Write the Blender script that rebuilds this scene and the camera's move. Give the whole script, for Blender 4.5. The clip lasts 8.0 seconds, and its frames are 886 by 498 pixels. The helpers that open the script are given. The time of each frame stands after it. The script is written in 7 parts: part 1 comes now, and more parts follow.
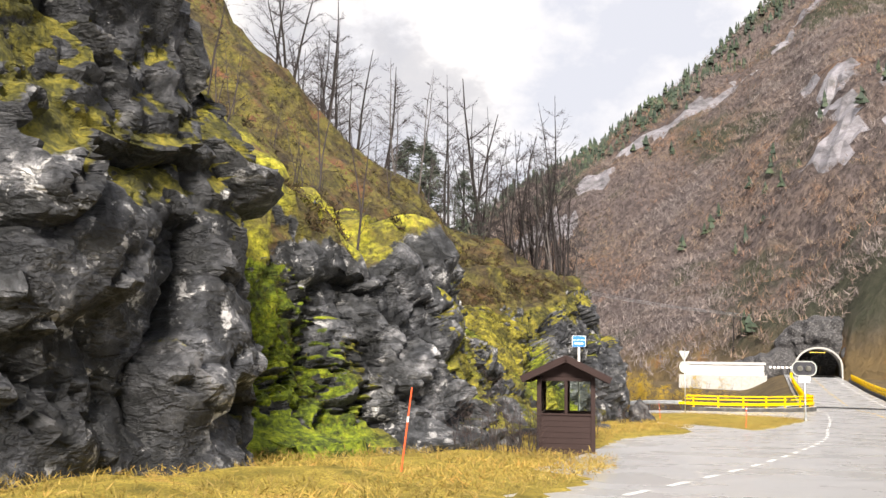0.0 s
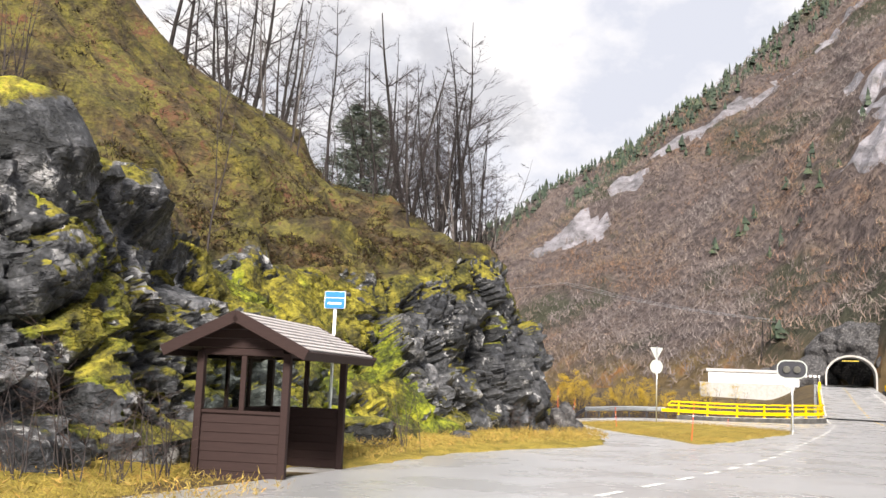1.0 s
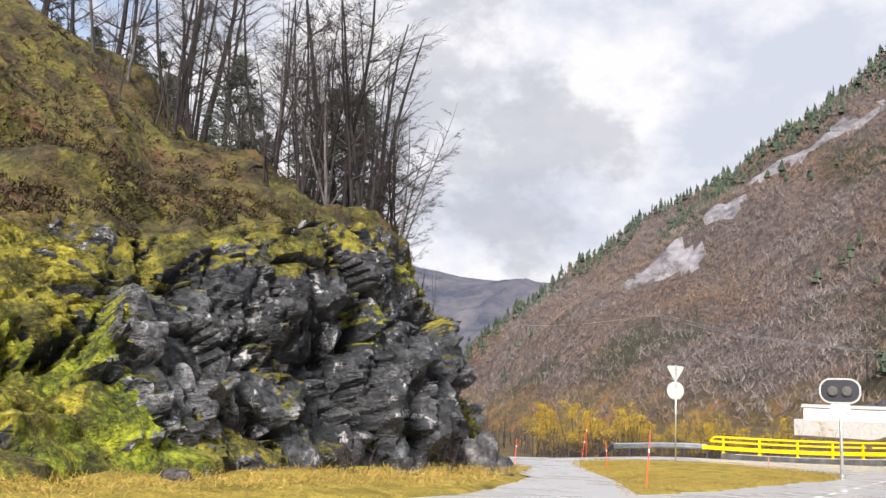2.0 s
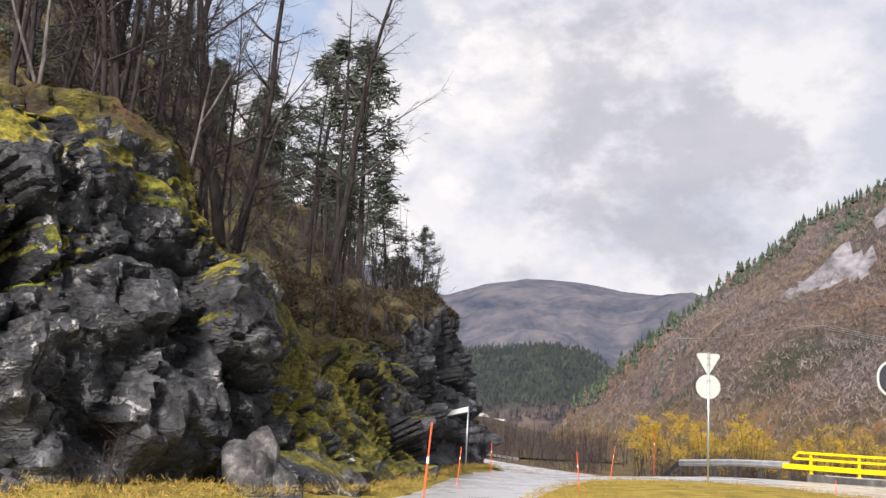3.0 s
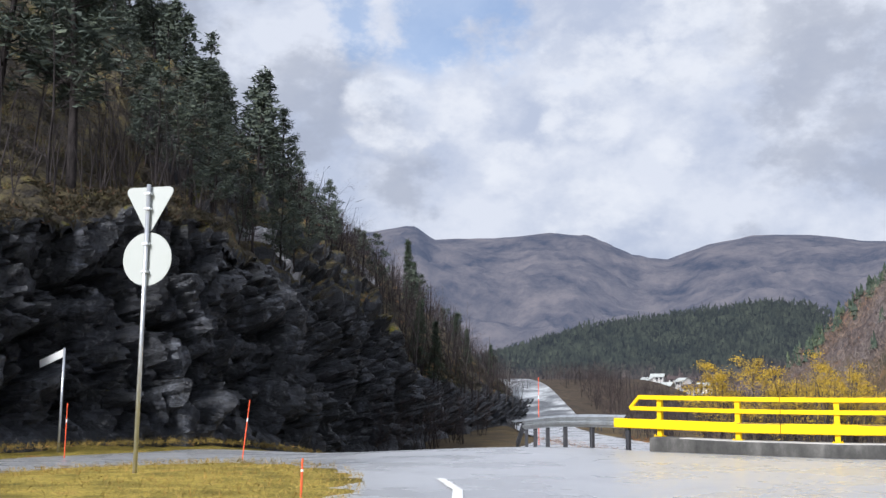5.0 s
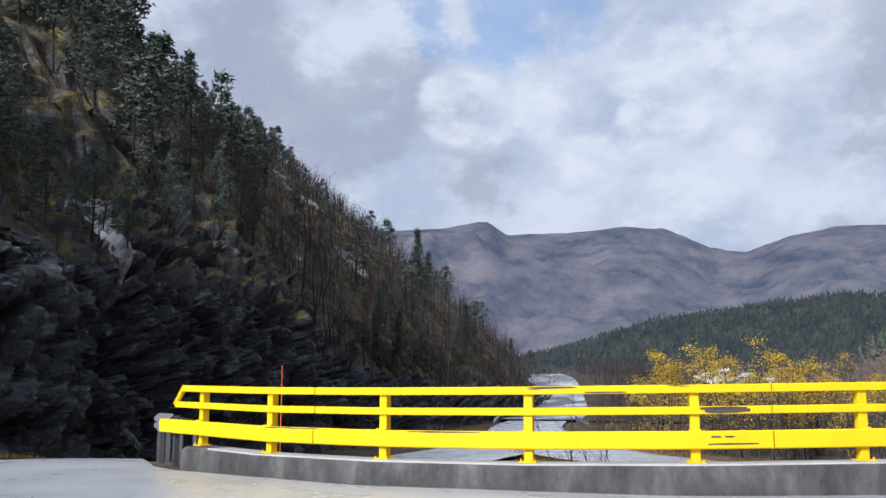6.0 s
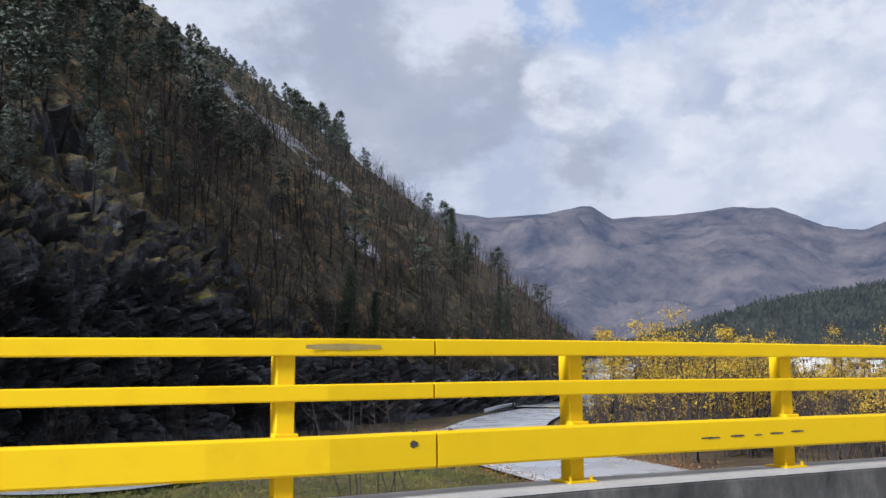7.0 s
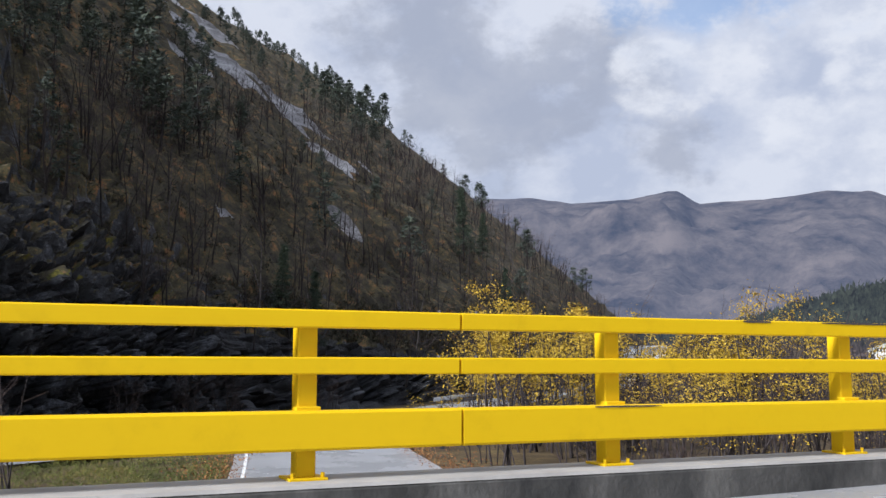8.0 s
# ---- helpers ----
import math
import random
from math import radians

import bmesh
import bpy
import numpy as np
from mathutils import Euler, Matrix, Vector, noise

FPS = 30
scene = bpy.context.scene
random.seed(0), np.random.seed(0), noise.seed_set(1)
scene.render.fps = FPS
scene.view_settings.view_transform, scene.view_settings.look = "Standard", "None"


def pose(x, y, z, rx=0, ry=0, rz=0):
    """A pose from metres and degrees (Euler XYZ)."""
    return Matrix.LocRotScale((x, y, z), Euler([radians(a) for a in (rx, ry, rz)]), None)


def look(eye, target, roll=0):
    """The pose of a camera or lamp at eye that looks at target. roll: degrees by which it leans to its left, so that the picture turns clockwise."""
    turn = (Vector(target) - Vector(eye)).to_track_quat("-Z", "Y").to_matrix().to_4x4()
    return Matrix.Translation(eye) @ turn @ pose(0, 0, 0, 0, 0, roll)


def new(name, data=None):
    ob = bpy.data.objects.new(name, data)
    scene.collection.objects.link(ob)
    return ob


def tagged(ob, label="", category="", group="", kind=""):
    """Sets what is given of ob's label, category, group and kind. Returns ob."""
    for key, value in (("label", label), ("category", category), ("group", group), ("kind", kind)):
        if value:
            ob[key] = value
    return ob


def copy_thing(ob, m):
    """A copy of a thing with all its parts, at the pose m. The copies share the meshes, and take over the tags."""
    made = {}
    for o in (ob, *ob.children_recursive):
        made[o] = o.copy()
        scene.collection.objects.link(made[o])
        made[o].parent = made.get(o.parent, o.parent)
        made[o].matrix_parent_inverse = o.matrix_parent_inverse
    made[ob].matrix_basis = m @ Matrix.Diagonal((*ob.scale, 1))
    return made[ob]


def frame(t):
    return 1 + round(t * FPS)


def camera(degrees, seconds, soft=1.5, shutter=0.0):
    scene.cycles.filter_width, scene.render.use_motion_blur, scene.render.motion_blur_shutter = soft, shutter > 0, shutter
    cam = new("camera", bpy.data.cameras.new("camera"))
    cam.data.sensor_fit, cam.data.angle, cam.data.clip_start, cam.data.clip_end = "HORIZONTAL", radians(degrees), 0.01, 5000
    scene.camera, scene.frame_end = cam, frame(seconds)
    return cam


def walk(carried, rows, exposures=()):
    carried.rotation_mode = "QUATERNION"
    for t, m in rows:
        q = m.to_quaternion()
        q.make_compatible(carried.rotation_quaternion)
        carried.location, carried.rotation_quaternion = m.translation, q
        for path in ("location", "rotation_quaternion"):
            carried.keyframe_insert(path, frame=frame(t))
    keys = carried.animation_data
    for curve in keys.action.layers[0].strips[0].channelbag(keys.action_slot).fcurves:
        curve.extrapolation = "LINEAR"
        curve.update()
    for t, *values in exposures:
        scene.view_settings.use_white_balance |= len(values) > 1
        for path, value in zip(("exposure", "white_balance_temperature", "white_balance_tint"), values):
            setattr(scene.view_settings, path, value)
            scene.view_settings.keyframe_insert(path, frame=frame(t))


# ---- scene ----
cam = camera(48.7, 8.0)
PATH = [
    (0, (-0.664, -0.829, 1.967), (-0.544, 1.15, 2.231), 1.1),
    (0.5, (2.913, 3.974, 1.794), (2.993, 5.955, 2.055), 1.8),
    (1, (6.481, 8.921, 1.7), (6.514, 10.902, 1.971), 2.3),
    (1.5, (9.919, 14.313, 1.605), (9.869, 16.289, 1.909), 2.4),
    (2, (13.163, 19.86, 1.456), (12.985, 21.823, 1.795), 2.6),
    (2.2, (14.335, 22.13, 1.447), (14.103, 24.086, 1.795), 2.7),
    (3.3, (21.309, 34.422, 1.283), (20.706, 36.296, 1.637), 2.8),
    (3.5, (22.486, 36.759, 1.254), (21.828, 38.615, 1.604), 2.3),
    (4, (25.177, 42.311, 1.184), (24.418, 44.133, 1.505), 1.9),
    (4.5, (27.816, 48.092, 1.174), (26.969, 49.879, 1.469), 1.6),
    (4.7, (28.835, 50.41, 1.164), (27.955, 52.183, 1.458), 0.9),
    (5.8, (34.694, 62.898, 1.094), (33.658, 64.585, 1.378), 0.4),
    (6, (35.697, 65.219, 1.082), (34.635, 66.89, 1.366), 0.2),
    (6.2, (36.684, 67.604, 1.075), (35.59, 69.254, 1.355), 0.0),
    (6.5, (38.11, 71.224, 1.038), (36.964, 72.84, 1.313), -0.3),
    (7, (40.226, 77.361, 0.998), (38.985, 78.907, 1.256), -0.3),
    (7.2, (41.155, 79.678, 0.978), (39.881, 81.199, 1.228), -0.3),
    (7.4, (42.069, 82.016, 0.959), (40.76, 83.508, 1.202), -0.1),
    (7.6, (42.969, 84.352, 0.939), (41.63, 85.819, 1.178), -0.3),
    (7.8, (43.869, 86.65, 0.934), (42.508, 88.097, 1.166), 0.3),
    (8, (44.838, 88.907, 0.937), (43.461, 90.339, 1.169), 0.1),
]
EXPOSURES = [(0, 1.0, 6900, 12), (1.0, 0.95, 6750, 12), (2.2, 0.78, 6500, 12), (3.4, 0.66, 6650, 15), (4.5, 0.54, 6150, 12), (6.0, 0.36, 5650, 11), (7.0, 0.36, 5750, 12), (8.0, 0.38, 5850, 12)]
SUN_POWER = 5.0
walk(cam, [(t, look(eye, target, roll)) for t, eye, target, roll in PATH], EXPOSURES)

# ---- world and sun ----
SUN_EL, SUN_AZ = 32.0, 186.0      # degrees; azimuth from +y towards +x
world = bpy.data.worlds.new("overcast_sky")
scene.world = world
world.use_nodes = True
wn, wl = world.node_tree.nodes, world.node_tree.links
wn.clear()
sky = wn.new("ShaderNodeTexSky")
sky.sky_type, sky.sun_disc = "NISHITA", False
sky.sun_elevation, sky.sun_rotation = radians(SUN_EL), radians(SUN_AZ)
geo = wn.new("ShaderNodeTexCoord")


def wnode(kind, **values):
    n = wn.new(kind)
    for key, value in values.items():
        n.inputs[key].default_value = value
    return n


def wmath(op, a, b=0.0):
    n = wn.new("ShaderNodeMath")
    n.operation = op
    for k, v in enumerate((a, b)):
        if isinstance(v, (int, float)):
            n.inputs[k].default_value = v
        else:
            wl.new(v, n.inputs[k])
    return n.outputs[0]


def wstep(value, lo, hi):
    n = wnode("ShaderNodeMapRange", **{"From Min": lo, "From Max": hi})
    n.interpolation_type = "SMOOTHSTEP"
    wl.new(value, n.inputs["Value"])
    return n.outputs[0]


def wnoise(scale, detail, rough, vec, shift=0.0):
    m = wnode("ShaderNodeMapping", Scale=(1.0, 1.0, 1.5), Location=(shift, shift * 0.6, 0.3 * shift))
    n = wnode("ShaderNodeTexNoise", Scale=scale, Detail=detail, Roughness=rough)
    wl.new(vec, m.inputs["Vector"]), wl.new(m.outputs[0], n.inputs["Vector"])
    return n.outputs["Fac"]


def bank(spots, ragged):
    """How deep a direction lies in any of a few round clouds (azimuth, elevation, radius in degrees) with ragged rims; nought at the rim."""
    out = None
    for az, el, r in spots:
        a, b = radians(az), radians(el)
        d = wn.new("ShaderNodeVectorMath")
        d.operation = "DISTANCE"
        d.inputs[1].default_value = (math.sin(a) * math.cos(b), math.cos(a) * math.cos(b), math.sin(b))
        wl.new(geo.outputs["Generated"], d.inputs[0])
        depth = wmath("SUBTRACT", 1.0, wmath("DIVIDE", d.outputs["Value"], radians(r)))
        out = depth if out is None else wmath("MAXIMUM", out, depth)
    return wmath("ADD", out, ragged)


sky_dir = geo.outputs["Generated"]
ragged = wmath("ADD", wmath("MULTIPLY", wmath("SUBTRACT", wnoise(9.0, 8.0, 0.58, sky_dir, 1.3), 0.5), 3.6), wmath("MULTIPLY", wmath("SUBTRACT", wnoise(34.0, 5.0, 0.62, sky_dir, 2.1), 0.5), 0.9))
puff = wstep(bank([(-30.6, 16.4, 2.6), (-26.8, 16.8, 2.4), (-20.5, 19.5, 3.6), (-18.8, 16.0, 3.2), (-14.6, 14.2, 2.8), (-13.0, 19.5, 4.6), (-24.0, 13.0, 2.0), (-17.5, 11.5, 3.0)], ragged), -0.12, 0.55)
gap = wmath("MULTIPLY", wstep(bank([(-29.0, 21.0, 3.4), (-23.5, 21.6, 3.6), (-33.5, 21.5, 2.6), (-27.0, 25.5, 5.0)], ragged), -0.10, 0.60), wmath("SUBTRACT", 1.0, wmath("MULTIPLY", puff, 0.85)))
dull = wstep(bank([(-6.0, 18.0, 8.0), (-1.0, 15.0, 7.0), (-42.0, 17.0, 8.0), (-36.5, 18.5, 5.0), (-30.5, 12.0, 3.0), (-8, 26, 6)], ragged), 0.0, 0.75)
shade = wn.new("ShaderNodeValToRGB")
shade.color_ramp.elements[0].position, shade.color_ramp.elements[0].color = 0.40, (0.61, 0.65, 0.745, 1)
shade.color_ramp.elements[1].position, shade.color_ramp.elements[1].color = 0.60, (0.87, 0.875, 0.90, 1)
wl.new(wnoise(6.5, 9.0, 0.60, sky_dir, 0.4), shade.inputs[0])
grain = wnoise(16.0, 7.0, 0.6, sky_dir, 3.3)


def wmix(fac, a, b):
    n = wn.new("ShaderNodeMix")
    n.data_type = "RGBA"
    for k, v in ((0, fac), (6, a), (7, b)):
        if isinstance(v, tuple):
            n.inputs[k].default_value = (*v, 1)
        else:
            wl.new(v, n.inputs[k])
    return n.outputs[2]


cloud = wmix(wmath("MULTIPLY", dull, 0.62), shade.outputs[0], (0.44, 0.46, 0.52))
cloud = wmix(wmath("MULTIPLY", puff, wmath("ADD", 0.25, wmath("MULTIPLY", wstep(grain, 0.36, 0.62), 0.65))), cloud, (0.97, 0.96, 0.95))
bg_sky, bg_cloud, bmix, wout = (wn.new("ShaderNodeBackground"), wn.new("ShaderNodeBackground"), wn.new("ShaderNodeMixShader"), wn.new("ShaderNodeOutputWorld"))
bg_sky.inputs["Strength"].default_value, bg_cloud.inputs["Strength"].default_value = 0.12, 0.65
cover = wmath("SUBTRACT", 1.0, wmath("MULTIPLY", gap, 0.62))
for a, b in ((sky.outputs[0], bg_sky.inputs["Color"]), (cloud, bg_cloud.inputs["Color"]), (cover, bmix.inputs[0]), (bg_sky.outputs[0], bmix.inputs[1]),
             (bg_cloud.outputs[0], bmix.inputs[2]), (bmix.outputs[0], wout.inputs["Surface"])):
    wl.new(a, b)
sun = new("sun", bpy.data.lights.new("sun", "SUN"))
sun.data.energy, sun.data.angle, sun.data.color = SUN_POWER, radians(14), (1.0, 0.95, 0.88)
sa, se = radians(SUN_AZ), radians(SUN_EL)
sun.matrix_world = look((0, 0, 200), (-math.sin(sa) * math.cos(se), -math.cos(sa) * math.cos(se), 200 - math.sin(se)))


# ---- material helpers ----
class Mat:
    """A node material put together line by line."""
    def __init__(self, name, rough=0.8, metal=0.0, spec=0.4):
        self.m = bpy.data.materials.new(name)
        self.m.use_nodes = True
        self.n, self.l = self.m.node_tree.nodes, self.m.node_tree.links
        self.p = self.n["Principled BSDF"]
        self.p.inputs["Roughness"].default_value = rough
        self.p.inputs["Metallic"].default_value = metal
        self.p.inputs["Specular IOR Level"].default_value = spec
        self.co = self.n.new("ShaderNodeTexCoord").outputs["Object"]

    def put(self, a, b):
        if isinstance(a, (int, float)):
            b.default_value = a
        elif isinstance(a, tuple):
            b.default_value = (*a, 1) if len(a) == 3 and b.type == "RGBA" else a
        else:
            self.l.new(a, b)

    def scaled(self, s, vec=None, turn=(0, 0, 0)):
        mp = self.n.new("ShaderNodeMapping")
        mp.inputs["Scale"].default_value = s
        mp.inputs["Rotation"].default_value = [radians(a) for a in turn]
        self.l.new(vec or self.co, mp.inputs["Vector"])
        return mp.outputs[0]

    def warped(self, scale, amount, vec=None):
        """Coordinates shaken by noise."""
        t = self.n.new("ShaderNodeTexNoise")
        t.inputs["Scale"].default_value, t.inputs["Detail"].default_value = scale, 4.0
        self.l.new(vec or self.co, t.inputs["Vector"])
        a, b, c = (self.n.new("ShaderNodeVectorMath") for _ in range(3))
        a.operation, b.operation, c.operation = "SUBTRACT", "SCALE", "ADD"
        a.inputs[1].default_value, b.inputs["Scale"].default_value = (0.5, 0.5, 0.5), amount
        self.l.new(t.outputs["Color"], a.inputs[0]), self.l.new(a.outputs[0], b.inputs[0])
        self.l.new(b.outputs[0], c.inputs[0]), self.l.new(vec or self.co, c.inputs[1])
        return c.outputs[0]

    def noise(self, scale, detail=5.0, rough=0.55, vec=None, dist=0.0):
        t = self.n.new("ShaderNodeTexNoise")
        t.inputs["Scale"].default_value, t.inputs["Detail"].default_value = scale, detail
        t.inputs["Roughness"].default_value, t.inputs["Distortion"].default_value = rough, dist
        self.l.new(vec or self.co, t.inputs["Vector"])
        return t.outputs["Fac"]

    def voronoi(self, scale, feature="F1", out="Distance", vec=None):
        t = self.n.new("ShaderNodeTexVoronoi")
        t.feature = feature
        t.inputs["Scale"].default_value = scale
        self.l.new(vec or self.co, t.inputs["Vector"])
        return t.outputs[out]

    def step(self, fac, lo, hi, a=0.0, b=1.0):
        t = self.n.new("ShaderNodeMapRange")
        t.interpolation_type = "SMOOTHSTEP"
        for k, v in zip(("From Min", "From Max", "To Min", "To Max"), (lo, hi, a, b)):
            t.inputs[k].default_value = v
        self.put(fac, t.inputs["Value"])
        return t.outputs[0]

    def math(self, op, a, b=0.0):
        t = self.n.new("ShaderNodeMath")
        t.operation = op
        self.put(a, t.inputs[0]), self.put(b, t.inputs[1])
        return t.outputs[0]

    def mix(self, fac, a, b):
        t = self.n.new("ShaderNodeMix")
        t.data_type = "RGBA"
        self.put(fac, t.inputs[0]), self.put(a, t.inputs[6]), self.put(b, t.inputs[7])
        return t.outputs[2]

    def ramp(self, fac, *stops):
        t = self.n.new("ShaderNodeValToRGB")
        while len(t.color_ramp.elements) < len(stops):
            t.color_ramp.elements.new(0.5)
        for e, (pos, col) in zip(t.color_ramp.elements, stops):
            e.position, e.color = pos, (*col, 1)
        self.put(fac, t.inputs[0])
        return t.outputs[0]

    def sep(self, vec):
        t = self.n.new("ShaderNodeSeparateXYZ")
        self.l.new(vec, t.inputs[0])
        return t.outputs

    def attr(self, name):
        t = self.n.new("ShaderNodeAttribute")
        t.attribute_name = name
        return t.outputs["Fac"]

    def random(self):
        return self.n.new("ShaderNodeObjectInfo").outputs["Random"]

    def island(self):
        return self.n.new("ShaderNodeNewGeometry").outputs["Random Per Island"]

    def colour(self, c):
        self.put(c, self.p.inputs["Base Color"])
        return self

    def rough(self, r):
        self.put(r, self.p.inputs["Roughness"])
        return self

    def bump(self, h, strength=0.4, dist=0.05):
        t = self.n.new("ShaderNodeBump")
        t.inputs["Strength"].default_value, t.inputs["Distance"].default_value = strength, dist
        self.l.new(h, t.inputs["Height"])
        self.l.new(t.outputs[0], self.p.inputs["Normal"])
        return self


# ---- geometry helpers ----
def lattice(ix, iy, iz, seed):
    h = (ix * 374761393 + iy * 668265263 + iz * 2147483647 + seed * 1274126177) & 0xFFFFFFFF
    h = ((h ^ (h >> 13)) * 1274126177) & 0xFFFFFFFF
    h = ((h ^ (h >> 16)) * 2246822519) & 0xFFFFFFFF
    return ((h ^ (h >> 15)) & 0xFFFFFF) / float(0xFFFFFF)


def vnoise(p, seed=0):
    """Smooth value noise, -1 to 1, for rows of points."""
    i = np.floor(p).astype(np.int64)
    f = p - i
    f = f * f * (3 - 2 * f)
    out = 0.0
    for dx in (0, 1):
        for dy in (0, 1):
            for dz in (0, 1):
                w = (f[:, 0] if dx else 1 - f[:, 0]) * (f[:, 1] if dy else 1 - f[:, 1]) * (f[:, 2] if dz else 1 - f[:, 2])
                out = out + w * lattice(i[:, 0] + dx, i[:, 1] + dy, i[:, 2] + dz, seed)
    return out * 2 - 1


def fbm(p, octaves=4, seed=0, gain=0.5):
    out, amp, q = 0.0, 1.0, p
    for k in range(octaves):
        out = out + amp * vnoise(q, seed + k)
        amp, q = amp * gain, q * 2.03 + 7.1
    return out


def blocks(p, seed=0, tilt=0.6):
    """Broken-rock relief: each cell is a tilted facet of its own. Also gives how near a joint lies."""
    i = np.floor(p).astype(np.int64)
    best, second, val = np.full(len(p), 9.0), np.full(len(p), 9.0), np.zeros(len(p))
    for dx in (-1, 0, 1):
        for dy in (-1, 0, 1):
            for dz in (-1, 0, 1):
                c = i + np.array([dx, dy, dz])
                o = np.stack([lattice(c[:, 0], c[:, 1], c[:, 2], seed + k) for k in range(3)], 1)
                d = p - (c + o)
                r = (d * d).sum(1)
                g = np.stack([lattice(c[:, 0], c[:, 1], c[:, 2], seed + 5 + k) for k in range(3)], 1) * 2 - 1
                h = lattice(c[:, 0], c[:, 1], c[:, 2], seed + 9) * 2 - 1 + tilt * (d * g).sum(1) * 2
                near = r < best
                second = np.where(near, best, np.minimum(second, r))
                val = np.where(near, h, val)
                best = np.where(near, r, best)
    return val, np.sqrt(second) - np.sqrt(best)


JOINTS = np.array([[0.86, 0.10, 0.50], [-0.25, 0.80, 0.55], [-0.45, -0.60, 0.66]])    # the three sets of joints in the rock
JOINTS /= np.linalg.norm(JOINTS, axis=1)[:, None]


def chisel(p, seed=0, steep=1.25):
    """Broken rock: every cell is a block whose flat sides follow the joints, shaken a little. Centred on nought."""
    i = np.floor(p).astype(np.int64)
    best = np.full(len(p), 9.0)
    for dx in (-1, 0, 1):
        for dy in (-1, 0, 1):
            for dz in (-1, 0, 1):
                c = i + np.array([dx, dy, dz])
                o = np.stack([lattice(c[:, 0], c[:, 1], c[:, 2], seed + k) for k in range(3)], 1)
                g = np.stack([lattice(c[:, 0], c[:, 1], c[:, 2], seed + 5 + k) for k in range(3)], 1) * 2 - 1
                d = p - (c + o)
                d = d + 0.35 * np.cross(g, d)
                r = np.abs(d @ JOINTS.T).max(1) * steep + 0.55 * lattice(c[:, 0], c[:, 1], c[:, 2], seed + 9)
                best = np.minimum(best, r)
    return 0.75 - best


def slabs(p, seed=0, tilt=0.9):
    """Split rock: each block between the joints ends in a flat face, tilted in its own way. Also gives how near a joint lies."""
    i = np.floor(p).astype(np.int64)
    best, second, val = np.full(len(p), 9.0), np.full(len(p), 9.0), np.zeros(len(p))
    for dx in (-1, 0, 1):
        for dy in (-1, 0, 1):
            for dz in (-1, 0, 1):
                c = i + np.array([dx, dy, dz])
                o, g = (np.stack([lattice(c[:, 0], c[:, 1], c[:, 2], seed + n + k) for k in range(3)], 1) for n in (0, 5))
                g = g * 2 - 1
                d = p - (c + o)
                r = np.abs((d + 0.25 * np.cross(g, d)) @ JOINTS.T).max(1)
                h = lattice(c[:, 0], c[:, 1], c[:, 2], seed + 9) * 2 - 1 + tilt * (d * g).sum(1) * 2
                near = r < best
                second = np.where(near, best, np.minimum(second, r))
                val = np.where(near, h, val)
                best = np.where(near, r, best)
    return val, second - best


def raw_mesh(name, verts, faces, mats, smooth=True, index=None):
    me = bpy.data.meshes.new(name)
    verts, faces = np.asarray(verts, np.float32), np.asarray(faces, np.int32)
    n = faces.shape[1]
    me.vertices.add(len(verts))
    me.vertices.foreach_set("co", verts.ravel())
    me.loops.add(faces.size)
    me.loops.foreach_set("vertex_index", faces.ravel())
    me.polygons.add(len(faces))
    me.polygons.foreach_set("loop_start", np.arange(0, faces.size, n, dtype=np.int32))
    for m in (mats if isinstance(mats, (list, tuple)) else [mats]):
        me.materials.append(m.m)
    if index is not None:
        me.polygons.foreach_set("material_index", np.asarray(index, np.int32))
    me.polygons.foreach_set("use_smooth", np.broadcast_to(np.asarray(smooth, bool), len(faces)).copy())
    me.update(calc_edges=True)
    me.validate()
    return me


def grid_faces(nu, nv):
    a = (np.arange(nu - 1)[:, None] * nv + np.arange(nv - 1)[None, :]).ravel()
    return np.stack([a, a + nv, a + nv + 1, a + 1], 1)


def part(name, bm, mat, parent, label="", smooth=False):
    """One bmesh as one mesh object under a thing or a part."""
    me = bpy.data.meshes.new(name)
    bm.normal_update()
    bm.to_mesh(me)
    bm.free()
    me.materials.append(mat.m)
    if smooth:
        for poly in me.polygons:
            poly.use_smooth = True
    ob = new(name, me)
    ob.parent = parent
    return tagged(ob, label)


def piece(name, me, parent, label=""):
    ob = new(name, me)
    ob.parent = parent
    return tagged(ob, label)


def empty(name, m, label, category, group="", kind=""):
    ob = new(name)
    ob.matrix_world = m
    ob.empty_display_size = 0.2
    return tagged(ob, label, category, group, kind)


def box(bm, lo, hi, bevel=0.0, m=None):
    """A box between two corners, with its edges eased."""
    c, s = (np.array(lo) + hi) / 2, np.abs(np.array(hi) - lo)
    made = bmesh.ops.create_cube(bm, size=1.0)["verts"]
    for v in made:
        v.co = Vector((v.co.x * s[0] + c[0], v.co.y * s[1] + c[1], v.co.z * s[2] + c[2]))
    if bevel:
        edges = list({e for v in made for e in v.link_edges})
        made = list({v for f in bmesh.ops.bevel(bm, geom=edges, offset=bevel, segments=1, affect="EDGES", profile=0.6)["faces"] for v in f.verts} | {v for v in made if v.is_valid})
    if m is not None:
        bmesh.ops.transform(bm, matrix=m, verts=[v for v in made if v.is_valid])
    return bm


def rod(bm, a, b, r, sides=10, r2=None):
    """A round bar from a to b."""
    a, b = Vector(a), Vector(b)
    d = b - a
    m = Matrix.Translation((a + b) / 2) @ d.to_track_quat("Z", "Y").to_matrix().to_4x4()
    bmesh.ops.create_cone(bm, cap_ends=True, segments=sides, radius1=r, radius2=r if r2 is None else r2, depth=d.length, matrix=m)
    return bm


